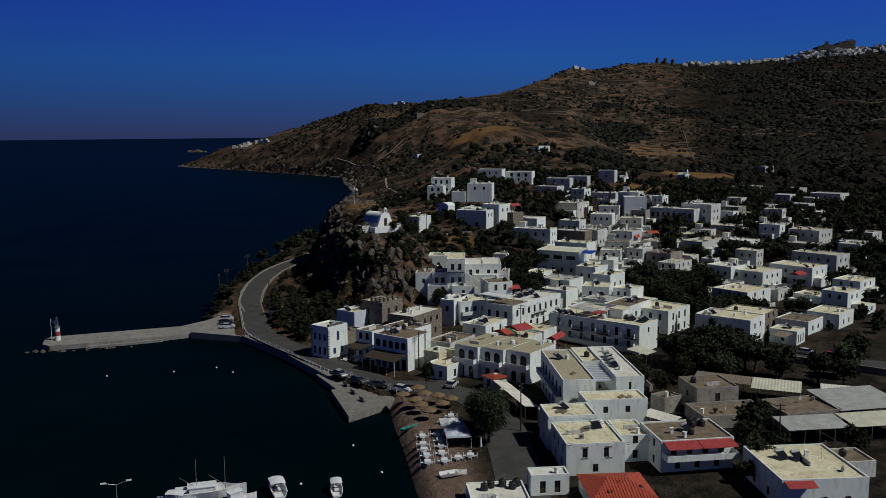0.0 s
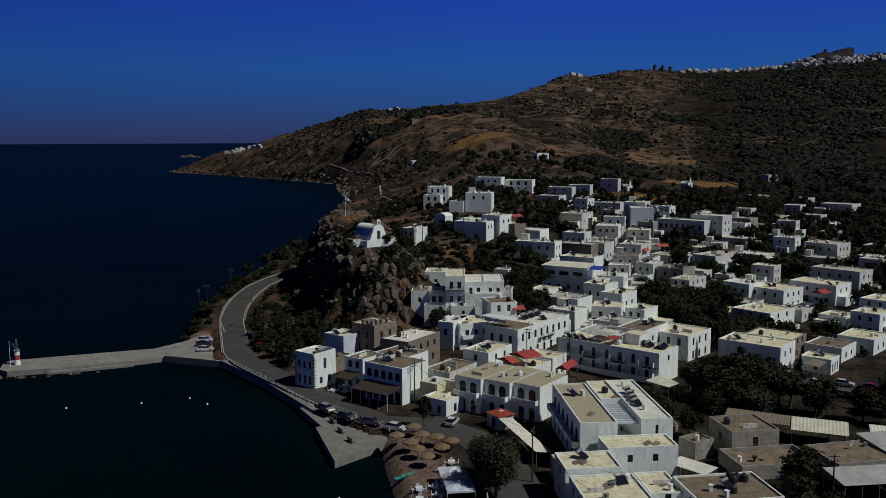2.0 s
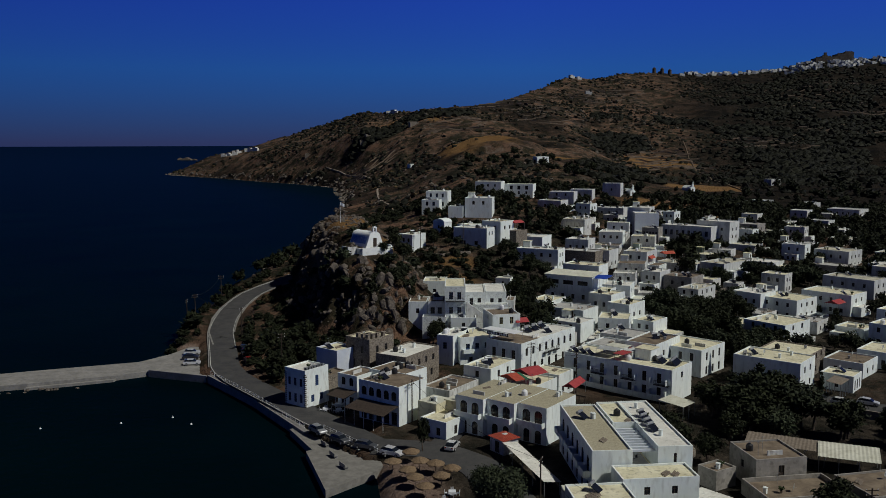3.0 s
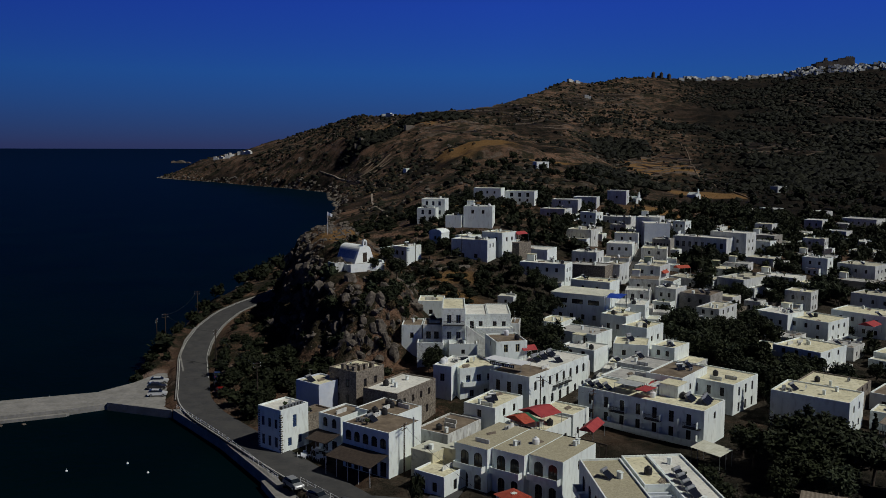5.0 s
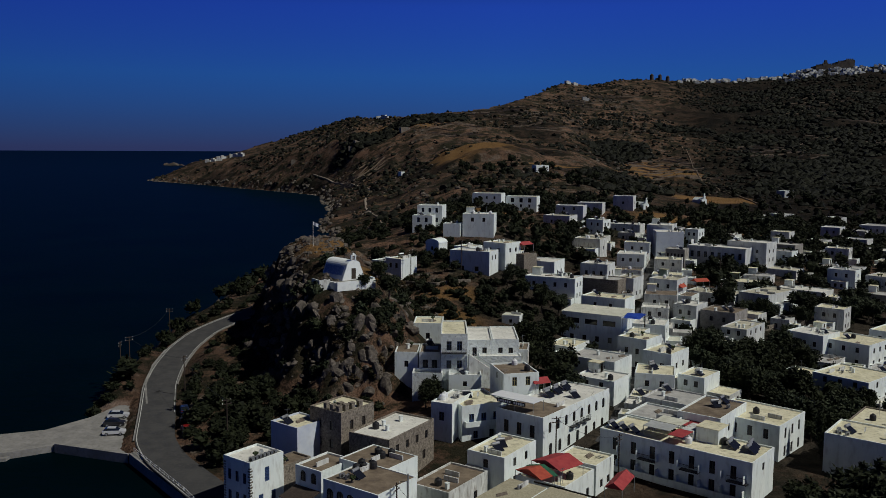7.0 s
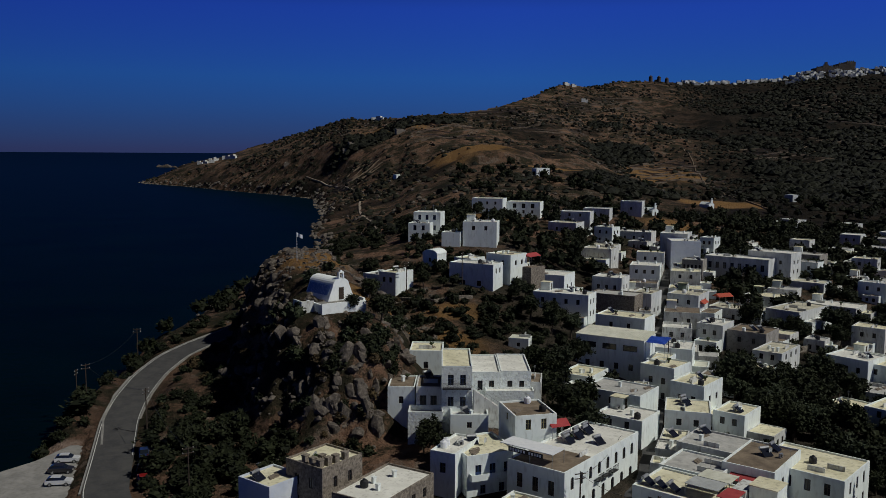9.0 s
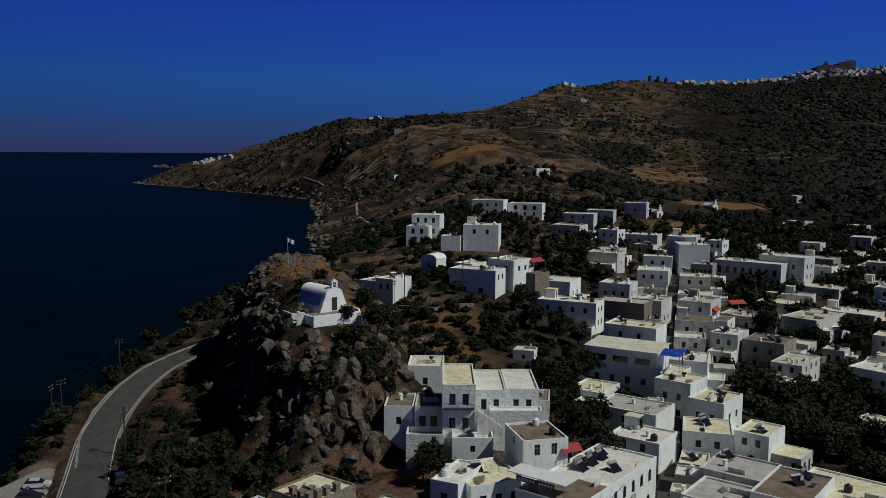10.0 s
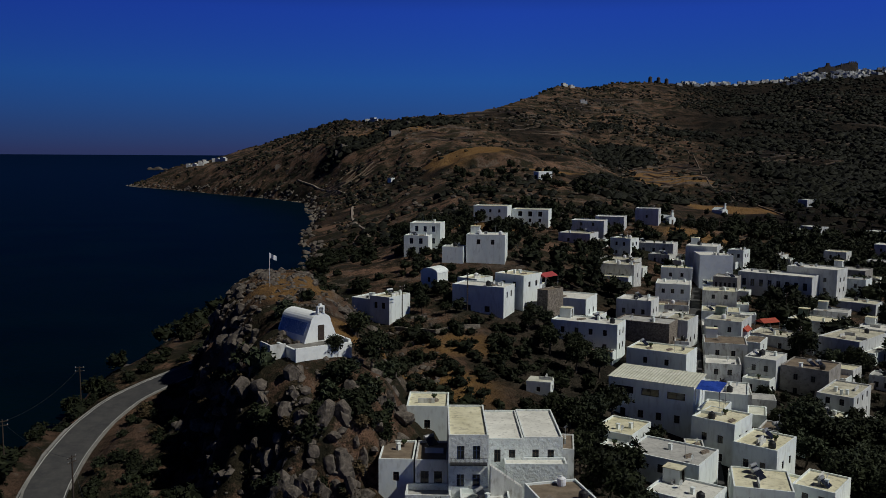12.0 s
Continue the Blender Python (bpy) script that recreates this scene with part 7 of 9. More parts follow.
def hull(bm, L, w, hgt, n=10):
    """An open boat's hull along x with a thick rim."""
    rings = []
    for k in range(n + 1):
        s = k / n
        b = w / 2 * (1 - (2 * s - 0.7) ** 4 if s > 0.35 else 0.92 + 0.08 * s / 0.35) if s < 1 else 0.02
        b = max(0.03, b * (1 - max(0, s - 0.6) ** 1.6 * 3.0))
        sh = hgt * (1 + 0.35 * max(0, s - 0.4) ** 1.5)
        x = -L / 2 + L * s
        rings.append([bm.verts.new(p) for p in ((x, -b, sh), (x, -b * 0.7, 0.12), (x, 0, -0.15), (x, b * 0.7, 0.12), (x, b, sh), (x, b * 0.86, sh), (x, b * 0.6, 0.3), (x, -b * 0.6, 0.3), (x, -b * 0.86, sh))])
    for p, q in zip(rings, rings[1:]):
        for j in range(9):
            bm.faces.new((p[j], p[(j + 1) % 9], q[(j + 1) % 9], q[j]))
    bm.faces.new(rings[0][::-1]), bm.faces.new(rings[-1])
    bmesh.ops.recalc_face_normals(bm, faces=bm.faces)


def boat(x, y, z, rz, L, w, mat, label, roof=None, cabin=False, masts=0, name="motor_boat"):
    t = thing(name, x, y, z, rz, label, "boat", "boats in the harbour")
    bm = bmesh.new()
    hull(bm, L, w, 0.85 * w / 2)
    part("hull", bm, mat, t)
    for k in range(2):
        one_box("thwart", TIMBER, t, -L * 0.2 + k * L * 0.3, -w * 0.3, 0.32, -L * 0.2 + 0.25 + k * L * 0.3, w * 0.3, 0.42)
    if roof:
        bm = bmesh.new()
        n = 6
        g = [[bm.verts.new((-L * 0.3 + L * 0.5 * i / n, w * 0.46 * (2 * j / n - 1), 2.15 - 0.22 * (2 * j / n - 1) ** 2 - 0.1 * (2 * i / n - 1) ** 2)) for j in range(n + 1)] for i in range(n + 1)]
        for i in range(n):
            for j in range(n):
                bm.faces.new((g[i][j], g[i + 1][j], g[i + 1][j + 1], g[i][j + 1]))
        part("sun_roof", bm, roof, t, "stretched canvas sun roof")
        for sx in (-0.28, 0.18):
            for sy in (-0.42, 0.42):
                bm = bmesh.new()
                tube(bm, (L * sx, w * sy, 0.5), (L * sx, w * sy, 2.0), 0.03, 0.03, 5)
                part("stanchion", bm, GREY_METAL, t)
    if cabin:
        bm = bmesh.new()
        v = box(bm, -L * 0.3, -w * 0.3, 0.4, L * 0.05, w * 0.3, 2.1)
        part("cabin", bm, WHITE_PLASTIC, t)
        one_box("cabin_window", PANE, t, L * 0.05 + 0.002, -w * 0.24, 1.2, L * 0.05 + 0.03, w * 0.24, 1.8)
        one_box("cabin_top", CANVAS, t, -L * 0.33, -w * 0.34, 2.1, L * 0.08, w * 0.34, 2.2)
    for k in range(masts):
        bm = bmesh.new()
        tube(bm, (L * (0.2 - 0.4 * k), 0, 0.3), (L * (0.2 - 0.4 * k), 0, 6.5), 0.06, 0.04, 6)
        part("mast", bm, TIMBER, t)
        bm = bmesh.new()
        tube(bm, (L * (0.2 - 0.4 * k), 0, 1.8), (L * (0.2 - 0.4 * k) - 2.6, 0.3, 3.6), 0.05, 0.03, 5)
        part("boom", bm, TIMBER, t)
    return t


boat(-24.5, 132.0, 0.0, 110, 6.5, 2.6, WHITE_PLASTIC, "white motor boat under a broad canvas awning", CANVAS, cabin=False)
boat(-14.9, 131.5, 0.0, 100, 5.0, 2.0, WHITE_PLASTIC, "small white motor boat with a rounded canvas roof", CANVAS)
boat(-34.5, 130.0, 0.0, 15, 11, 3.6, WHITE_PLASTIC, "old white fishing boat with cabin and masts", cabin=True, masts=2, name="fishing_boat")
boat(-29.5, 127.5, 0.0, 40, 6.0, 2.2, WHITE_PLASTIC, "white open boat moored beside a fishing boat", cabin=True)
boat(-39.5, 127.5, 0.0, 170, 6.0, 2.2, WHITE_PLASTIC, "white open boat moored beside a fishing boat", CANVAS)
boat(4.0, 131.5, ground_z(4, 131.5) + 0.2, 20, 4.6, 1.6, WHITE_PLASTIC, "white rowing boat drawn up on the beach", name="rowing_boat")
KAYAK = mottled("turquoise_plastic", (0.03, 0.25, 0.24), (0.05, 0.32, 0.30), 0.8, rough=0.4)
boat(-3.6, 155.4, ground_z(-3.6, 155.4) + 0.15, 45, 4.2, 0.85, KAYAK, "turquoise canoe lying on the sand", name="canoe")
boat(-86.0, 1108, 0.0, 5, 7, 2.4, WHITE_PLASTIC, "small white boat moored in the cove")


def buoy():
    t = thing("buoy", 0, 0, 0, 0, "small round white mooring buoy floating", "buoy", "buoys")
    bm = bmesh.new()
    bmesh.ops.create_uvsphere(bm, u_segments=12, v_segments=8, radius=0.24)
    part("float", bm, WHITE_PLASTIC, t)
    bm = bmesh.new()
    tube(bm, (0, 0, 0.28), (0, 0, 0.5), 0.05, 0.04, 6)
    part("eye", bm, GREY_METAL, t)
    return t


for x, y in ((-47.5, 203), (-62, 204), (-52.5, 207.5), (-77, 201), (-14, 152), (-84, 250), (-21, 134.5), (-8, 139.0)):
    placed(buoy, x, y, 0.05, 0)


def lamp_post(x, y, z, hgt, label):
    t = thing("street_lamp", x, y, z, 20, label, "street lamp", "street lamps")
    bm = bmesh.new()
    tube(bm, (0, 0, -6 if z < 1 else -0.5), (0, 0, hgt), 0.09, 0.06, 8)
    part("pole", bm, GREY_METAL, t)
    for s in (-1, 1):
        bm = bmesh.new()
        tube(bm, (0, 0, hgt - 0.1), (s * 1.5, 0, hgt + 0.35), 0.045, 0.04, 6)
        part("arm", bm, GREY_METAL, t)
        one_box("lamp_head", WHITE_PLASTIC, t, min(s * 1.3, s * 2.0), -0.14, hgt + 0.28, max(s * 1.3, s * 2.0), 0.14, hgt + 0.42)


slab("mole", [(-48, 100), (-38, 100), (-38, 114), (-48, 114)], 1.6, -3, CONCRETE, "concrete harbour mole below the view", "pier")
lamp_post(-42.5, 111.7, 1.6, 8.2, "grey double-armed street lamp on the mole")


def pole_and_arm(x, y, hgt=8.5, two=True):
    t = thing("utility_pole", x, y, ground_z(x, y), rr.uniform(0, 90), "dark wooden utility pole with cross-arms", "utility pole", "utility poles")
    bm = bmesh.new()
    tube(bm, (0, 0, -0.8), (0, 0, hgt), 0.15, 0.1, 8)
    part("shaft", bm, DARK_WOOD, t)
    for z in (hgt - 0.4, hgt - 1.1)[: 2 if two else 1]:
        bm = bmesh.new()
        box(bm, -0.9, -0.06, z, 0.9, 0.06, z + 0.12)
        arm = part("cross_arm", bm, DARK_WOOD, t)
        for x_ in (-0.8, 0, 0.8):
            bm = bmesh.new()
            tube(bm, (x_, 0, z + 0.12), (x_, 0, z + 0.3), 0.05, 0.03, 6)
            part("insulator", bm, WHITE_PLASTIC, arm)
    return t


POLES = [(-2.5, 195.5), (16.9, 152.5), (-66.5, 281), (-70.0, 285), (-67.5, 318), (33, 215), (58.5, 297), (-1.3, 334), (13.9, 341), (93, 339.2), (24.0, 222.6), (104, 372), (61, 143), (-34, 234), (-50.5, 268)]
for x, y in POLES:
    pole_and_arm(x, y, 9.0 if y > 150 else 7.5)


def wire(p, q, sag=1.2):
    c = bpy.data.curves.new("wire", "CURVE")
    c.dimensions, c.bevel_depth, c.bevel_resolution = "3D", 0.025, 1
    s = c.splines.new("POLY")
    s.points.add(15)
    for k in range(16):
        u = k / 15
        v = Vector(p).lerp(Vector(q), u)
        s.points[k].co = (v.x, v.y, v.z - 4 * sag * u * (1 - u), 1)
    c.materials.append(BLACK)
    tagged(new("overhead_wire", c), "thin black overhead wire between poles", "wire", "overhead wires")


def pole_top(k, dz=8.6):
    return POLES[k][0], POLES[k][1], ground_z(*POLES[k]) + dz


wire(pole_top(1, 8.6), (23, 134, 8.4)), wire(pole_top(1, 8.3), (31, 138, 8.2)), wire(pole_top(0), pole_top(1), 1.6), wire(pole_top(5), pole_top(10)), wire(pole_top(6), pole_top(9), 1.5)
wire((22.3, 131, 7.4), (38, 133.5, 7.6), 0.8), wire((22.3, 132, 7.4), (38, 134.5, 7.6), 0.9), wire(pole_top(10), (34, 240, 11.5))
wire(pole_top(13), pole_top(14), 1.2), wire(pole_top(14), pole_top(2), 1.2), wire(pole_top(2), pole_top(4), 1.4)

# ---- the chapel on the knoll ----
t = thing("chapel", -16.4, 274.6, 27.5, 40, "small white barrel-roofed chapel, its stone side wall tinted sky blue for shade", "chapel")
bm = bmesh.new()
Lc, Wc, Hw = 5.2, 5.4, 1.7
n = 12
ring = [(0, 0.0)] + [(Wc * (0.5 - 0.5 * math.cos(math.pi * k / n)) * 0.62 + Wc * 0.19, 2.6 + 1.3 * math.sin(math.pi * k / n)) for k in range(n + 1)] + [(Wc, 0.0)]
front = [bm.verts.new((y_, 0, z_)) for y_, z_ in ring]
back = [bm.verts.new((y_, 7.2, z_)) for y_, z_ in ring]
bm.faces.new(front[::-1]), bm.faces.new(back)
for k in range(len(ring) - 1):
    bm.faces.new((front[k], front[k + 1], back[k + 1], back[k]))
f0 = [bm.verts.new((y_, 0, -2.0)) for y_ in (0, Wc)]
b0 = [bm.verts.new((y_, 7.2, -2.0)) for y_ in (0, Wc)]
bm.faces.new((front[0], front[-1], f0[1], f0[0])), bm.faces.new((back[-1], back[0], b0[0], b0[1]))
bm.faces.new((back[0], front[0], f0[0], b0[0])), bm.faces.new((front[-1], back[-1], b0[1], f0[1]))
bmesh.ops.recalc_face_normals(bm, faces=bm.faces)
part("nave", bm, FRESH_WHITE, t)
# The blue of skylight on the shaded side is mixed into this stone's colour.
SKY_TINTED_STONE = mottled("blue_washed_stone", (0.13, 0.23, 0.46), (0.26, 0.38, 0.60), 0.5, (0.55, 0.61, 0.72), 0.3, 0.85, bump=0.8, bump_size=4)
bm = bmesh.new()
v = [bm.verts.new(p) for p in ((-0.05, 0.7, -0.2), (-0.05, 6.9, -0.2), (0.975, 6.9, 2.6), (0.975, 0.7, 2.6))]
w = [bm.verts.new((p.co.x + 0.06, p.co.y, p.co.z - 0.03)) for p in v]
bm.faces.new(v)
for k in range(4):
    bm.faces.new((v[k], w[k], w[(k + 1) % 4], v[(k + 1) % 4]))
part("stone_side_wall", bm, SKY_TINTED_STONE, t, "stone side wall tinted with skylight blue")
one_box("door", DARK_WOOD, t, 2.2, -0.06, 0.0, 3.2, -0.004, 2.2)
bm = bmesh.new()
box(bm, 2.13, -0.1, 3.85, 2.36, 0.3, 4.8), box(bm, 3.03, -0.1, 3.85, 3.26, 0.3, 4.8), box(bm, 2.13, -0.1, 4.8, 3.26, 0.3, 5.0), box(bm, 2.5, -0.05, 5.0, 2.9, 0.25, 5.3)
part("bell_arch", bm, FRESH_WHITE, t, "small white bell arch")
bm = bmesh.new()
tube(bm, (2.7, 0.1, 4.2), (2.7, 0.1, 4.6), 0.2, 0.08, 10)
part("bell", bm, GREY_METAL, t)
t.scale = (1.16, 1.16, 1.1)
t = thing("chapel_terrace", -16.9, 267.7, 26.0, 32, "whitewashed terrace walls in front of the chapel", "terrace wall")
for x0, y0, x1, y1, z1 in ((0, 0, 9.5, 0.4, 2.0), (0, 0.4, 0.4, 7.0, 1.8), (-2.6, 3.5, 0, 3.8, 2.2), (-2.6, 3.8, -2.3, 7.4, 2.2), (9.1, 0.4, 9.5, 5, 2.4)):
    one_box("terrace_wall", FRESH_WHITE if x0 >= 0 else WHITE_OLD, t, x0, y0, -3, x1, y1, z1)
one_box("terrace_floor", PAVING, t, 0.402, 0.402, -2, 9.098, 6.5, 1.3)
one_box("lower_floor", PAVING, t, -2.298, 3.802, -2, -0.002, 7.0, 1.5)
house((7.6, 361.5), 58, 5.0, 5.6, 26.4, 23.0, [(0.3, 1, 0.8, 0.8, 1.2, "window")], roof=ROOF_WHITE, parapet=0.1, label="small white house below a vaulted roof")
t = thing("vaulted_roof", 7.6, 361.5, 26.3, 58, "white vaulted roof of a small house", "roof")
bm = bmesh.new()
A = [[bm.verts.new((x, 2.5 - 2.6 * math.cos(math.pi * k / 10), 0.1 + 1.4 * math.sin(math.pi * k / 10))) for k in range(11)] for x in (-0.1, 5.7)]
for k in range(10):
    bm.faces.new((A[0][k], A[0][k + 1], A[1][k + 1], A[1][k]))
bm.faces.new(A[0][::-1]), bm.faces.new(A[1])
part("vault", bm, WHITE, t)

# low field and garden walls
def stone_wall(line, hgt, mat, label):
    t = thing("garden_wall", line[0][0], line[0][1], 0, 0, label, "wall", "garden walls")
    for (ax, ay), (bx, by) in zip(line, line[1:]):
        L = math.hypot(bx - ax, by - ay)
        n = max(1, int(L / 3))
        for k in range(n):
            x0, y0, x1, y1 = ax + (bx - ax) * k / n, ay + (by - ay) * k / n, ax + (bx - ax) * (k + 1) / n, ay + (by - ay) * (k + 1) / n
            z0, z1 = ground_z(x0, y0), ground_z(x1, y1)
            d = Vector((-(y1 - y0), x1 - x0, 0)).normalized() * 0.2
            bm = bmesh.new()
            o = Vector((line[0][0], line[0][1], 0))
            P = [bm.verts.new(Vector(p) - o) for p in ((x0 - d.x, y0 - d.y, z0 - 1), (x1 - d.x, y1 - d.y, z1 - 1), (x1 + d.x, y1 + d.y, z1 - 1), (x0 + d.x, y0 + d.y, z0 - 1), (x0 - d.x, y0 - d.y, z0 + hgt), (x1 - d.x, y1 - d.y, z1 + hgt), (x1 + d.x, y1 + d.y, z1 + hgt), (x0 + d.x, y0 + d.y, z0 + hgt))]
            for f in ((3, 2, 1, 0), (4, 5, 6, 7), (0, 1, 5, 4), (1, 2, 6, 5), (2, 3, 7, 6), (3, 0, 4, 7)):
                bm.faces.new([P[i] for i in f])
            part("wall_length", bm, mat, t)


stone_wall([(70, 205), (84, 198.5), (104, 183), (135, 165)], 1.6, STONE, "long dark stone wall beside the road")
stone_wall([(40, 168), (47, 176), (46, 196)], 1.2, STONE, "rubble garden wall")
stone_wall([(26, 263), (28, 254), (32, 244)], 1.0, WHITE_OLD, "white wall beside steps")
stone_wall([(-3, 331), (6, 326), (16, 330)], 0.9, STONE, "rubble wall on the slope")
stone_wall([(98, 322), (112, 330), (128, 330)], 1.4, STONE, "rubble garden wall")
stone_wall([(70, 362), (75, 380), (84, 398)], 1.2, WHITE_OLD, "weathered wall along the lane")
stone_wall([(110, 375), (118, 383)], 1.2, WHITE_OLD, "weathered wall along a yard")
stone_wall([(-57, 262), (-61.5, 276), (-64, 290), (-63.6, 303)], 0.25, CONCRETE, "low roadside edge wall")

# ---- plants ----


def leaf_material(name, dark, light):
    m, n, l, b = material(name, 0.75, 0, 0.15)
    geo = n.new("ShaderNodeNewGeometry")
    info = n.new("ShaderNodeObjectInfo")
    mixer = n.new("ShaderNodeMixRGB")
    mixer.inputs["Color1"].default_value, mixer.inputs["Color2"].default_value = (*dark, 1), (*light, 1)
    l.new(geo.outputs["Random Per Island"], mixer.inputs["Fac"])
    hsv = n.new("ShaderNodeHueSaturation")
    mr = n.new("ShaderNodeMapRange")
    mr.inputs["To Min"].default_value, mr.inputs["To Max"].default_value = 0.7, 1.3
    l.new(info.outputs["Random"], mr.inputs["Value"])
    l.new(mr.outputs[0], hsv.inputs["Value"])
    l.new(mixer.outputs[0], hsv.inputs["Color"])
    l.new(hsv.outputs[0], b.inputs["Base Color"])
    return m


LEAF = leaf_material("dark_foliage", (0.008, 0.011, 0.005), (0.027, 0.033, 0.014))
LEAF_GREY = leaf_material("grey_green_foliage", (0.015, 0.021, 0.011), (0.046, 0.056, 0.030))
LEAF_DRY = leaf_material("dry_scrub", (0.030, 0.023, 0.012), (0.085, 0.060, 0.030))
BARK = mottled("bark", (0.06, 0.045, 0.035), (0.11, 0.085, 0.065), 0.3, bump=0.4)
pr = random.Random(11)


def crown_mesh(name, seed, rx, rz, clumps, leaves, size, mat, lift, core=0.72, spiky=0.0):
    """Leaf clumps spread through an uneven crown, round a dark twiggy core."""
    r = random.Random(seed)
    verts, faces = [], []
    off = Vector((r.uniform(0, 90), r.uniform(0, 90), r.uniform(0, 90)))

    def leaf(c, s, d):
        a = Vector((r.gauss(0, 1), r.gauss(0, 1), r.gauss(0, 0.6))).normalized()
        b = a.cross(d + Vector((r.uniform(-0.5, 0.5), r.uniform(-0.5, 0.5), r.uniform(-0.2, 0.8)))).normalized()
        k = len(verts)
        verts.extend([c - a * s, c + b * s * 0.5, c + a * s, c - b * s * 0.5])
        faces.append((k, k + 1, k + 2, k + 3))
    for _ in range(clumps):
        d = Vector((r.gauss(0, 1), r.gauss(0, 1), r.gauss(0, 1) * 0.9 + 0.25)).normalized()
        rad = (0.68 + 0.32 * r.random()) * (0.8 + 0.45 * noise.noise(d * 1.9 + off))
        c = Vector((d.x * rx * rad, d.y * rx * rad, lift + d.z * rz * rad))
        cs = rx * r.uniform(0.16, 0.30)
        for _ in range(leaves):
            e = Vector((r.gauss(0, 1), r.gauss(0, 1), r.gauss(0, 1)))
            leaf(c + e * cs * 0.55, size * r.uniform(0.6, 1.3), e.normalized() if e.length else d)
    bm = bmesh.new()
    bmesh.ops.create_icosphere(bm, subdivisions=2, radius=1.0)
    k0 = len(verts)
    for v in bm.verts:
        d = v.co.normalized()
        q = core * (0.8 + 0.5 * noise.noise(d * 1.9 + off))
        verts.append(Vector((d.x * rx * q, d.y * rx * q, lift + d.z * rz * q)))
    for f in bm.faces:
        faces.append(tuple(k0 + v.index for v in f.verts))
    bm.free()
    me = bpy.data.meshes.new(name)
    me.from_pydata([tuple(v) for v in verts], [], faces)
    me.materials.append(mat)
    return me


CROWNS = [crown_mesh("crown", k, 2.3, 1.9, 62, 17, 0.29, m, 3.4) for k, m in ((1, LEAF), (2, LEAF), (3, LEAF_GREY), (4, LEAF))]
SHRUBS = [crown_mesh("shrub", 20 + k, 1.0, 0.8, 36, 12, 0.18, m, 0.45) for k, m in enumerate((LEAF, LEAF, LEAF_GREY, LEAF_DRY))]
CYPRESS = crown_mesh("crown", 40, 0.9, 4.6, 80, 20, 0.24, LEAF, 4.9, 0.8)
FULL = crown_mesh("crown", 50, 3.6, 4.0, 300, 34, 0.22, LEAF_GREY, 5.4, 0.8)


def trunk_mesh(hgt, r0, seed, limbs=5):
    r = random.Random(seed)
    bm = bmesh.new()
    p = Vector((0, 0, -0.6))
    top = Vector((r.uniform(-0.3, 0.3), r.uniform(-0.3, 0.3), hgt))
    tube(bm, p, top, r0, r0 * 0.6, 8)
    for k in range(limbs):
        a = 2 * math.pi * k / limbs + r.uniform(-0.4, 0.4)
        tube(bm, top - Vector((0, 0, hgt * 0.2 * r.random())), top + Vector((math.cos(a) * hgt * 0.5, math.sin(a) * hgt * 0.5, hgt * r.uniform(0.35, 0.7))), r0 * 0.5, r0 * 0.15, 6)
    me = bpy.data.meshes.new("trunk")
    bm.to_mesh(me)
    bm.free()
    me.materials.append(BARK)
    return me


TRUNKS = [trunk_mesh(2.4, 0.2, k) for k in range(3)]
BIG_TRUNK = trunk_mesh(2.6, 0.35, 9, 7)


FAR_CROWNS = [crown_mesh("crown", 60 + k, 2.3, 1.9, 26, 9, 0.46, LEAF, 3.0, 0.8) for k in range(3)]
FAR_SHRUBS = [crown_mesh("shrub", 70 + k, 1.0, 0.8, 24, 11, 0.2, LEAF, 0.45, 0.8) for k in range(3)]
joined = {"far_trees": ([], []), "far_shrubs": ([], [])}
tree_count, shrub_count = [0], [0]


def join_in(key, me, x, y, z, s, sz):
    """Adds a plant to the one joined object of its kind."""
    verts, faces = joined[key]
    a = pr.uniform(0, 6.28)
    c, d, k = math.cos(a) * s, math.sin(a) * s, len(verts)
    verts.extend([(x + v.co.x * c - v.co.y * d, y + v.co.x * d + v.co.y * c, z + v.co.z * sz) for v in me.vertices])
    faces.extend([tuple(k + i for i in p.vertices) for p in me.polygons])


def tree(x, y, s=1.0, kind="tree", z=None, tall=1.0):
    z = ground_z(x, y) if z is None else z
    if kind == "tree" and (y > 345 or tree_count[0] >= 230):
        return join_in("far_trees", pr.choice(FAR_CROWNS), x, y, z - 0.8 * s, s, s * tall)
    tree_count[0] += 1
    label = {"tree": "dark green broadleaf tree among the houses", "cypress": "tall narrow dark cypress tree", "full": "large dense grey-green tamarisk tree by the beach"}[kind]
    t = thing("tree", x, y, z, pr.uniform(0, 360), label, "tree", "trees of the village")
    t.scale = (s, s, s * tall)
    tr = new("trunk", BIG_TRUNK if kind == "full" else pr.choice(TRUNKS))
    cr = new("crown", FULL if kind == "full" else CYPRESS if kind == "cypress" else pr.choice(CROWNS))
    tr.parent, cr.parent = t, t
    return t


def shrub(x, y, s=1.0, z=None, dry=False):
    if y > 345 or shrub_count[0] >= 210:
        return join_in("far_shrubs", pr.choice(FAR_SHRUBS), x, y, ground_z(x, y) - 0.1, s, s)
    shrub_count[0] += 1
    ob = new("shrub", SHRUBS[3] if dry else pr.choice(SHRUBS[:3]))
    ob.matrix_basis = pose(x, y, (ground_z(x, y) if z is None else z) - 0.1, 0, 0, pr.uniform(0, 360)) @ Matrix.Diagonal((s, s, s * pr.uniform(0.8, 1.2), 1))
    return tagged(ob, "dry brown shrub on the slope" if dry else "dense dark green shrub on the slope", "shrub", "shrubs")


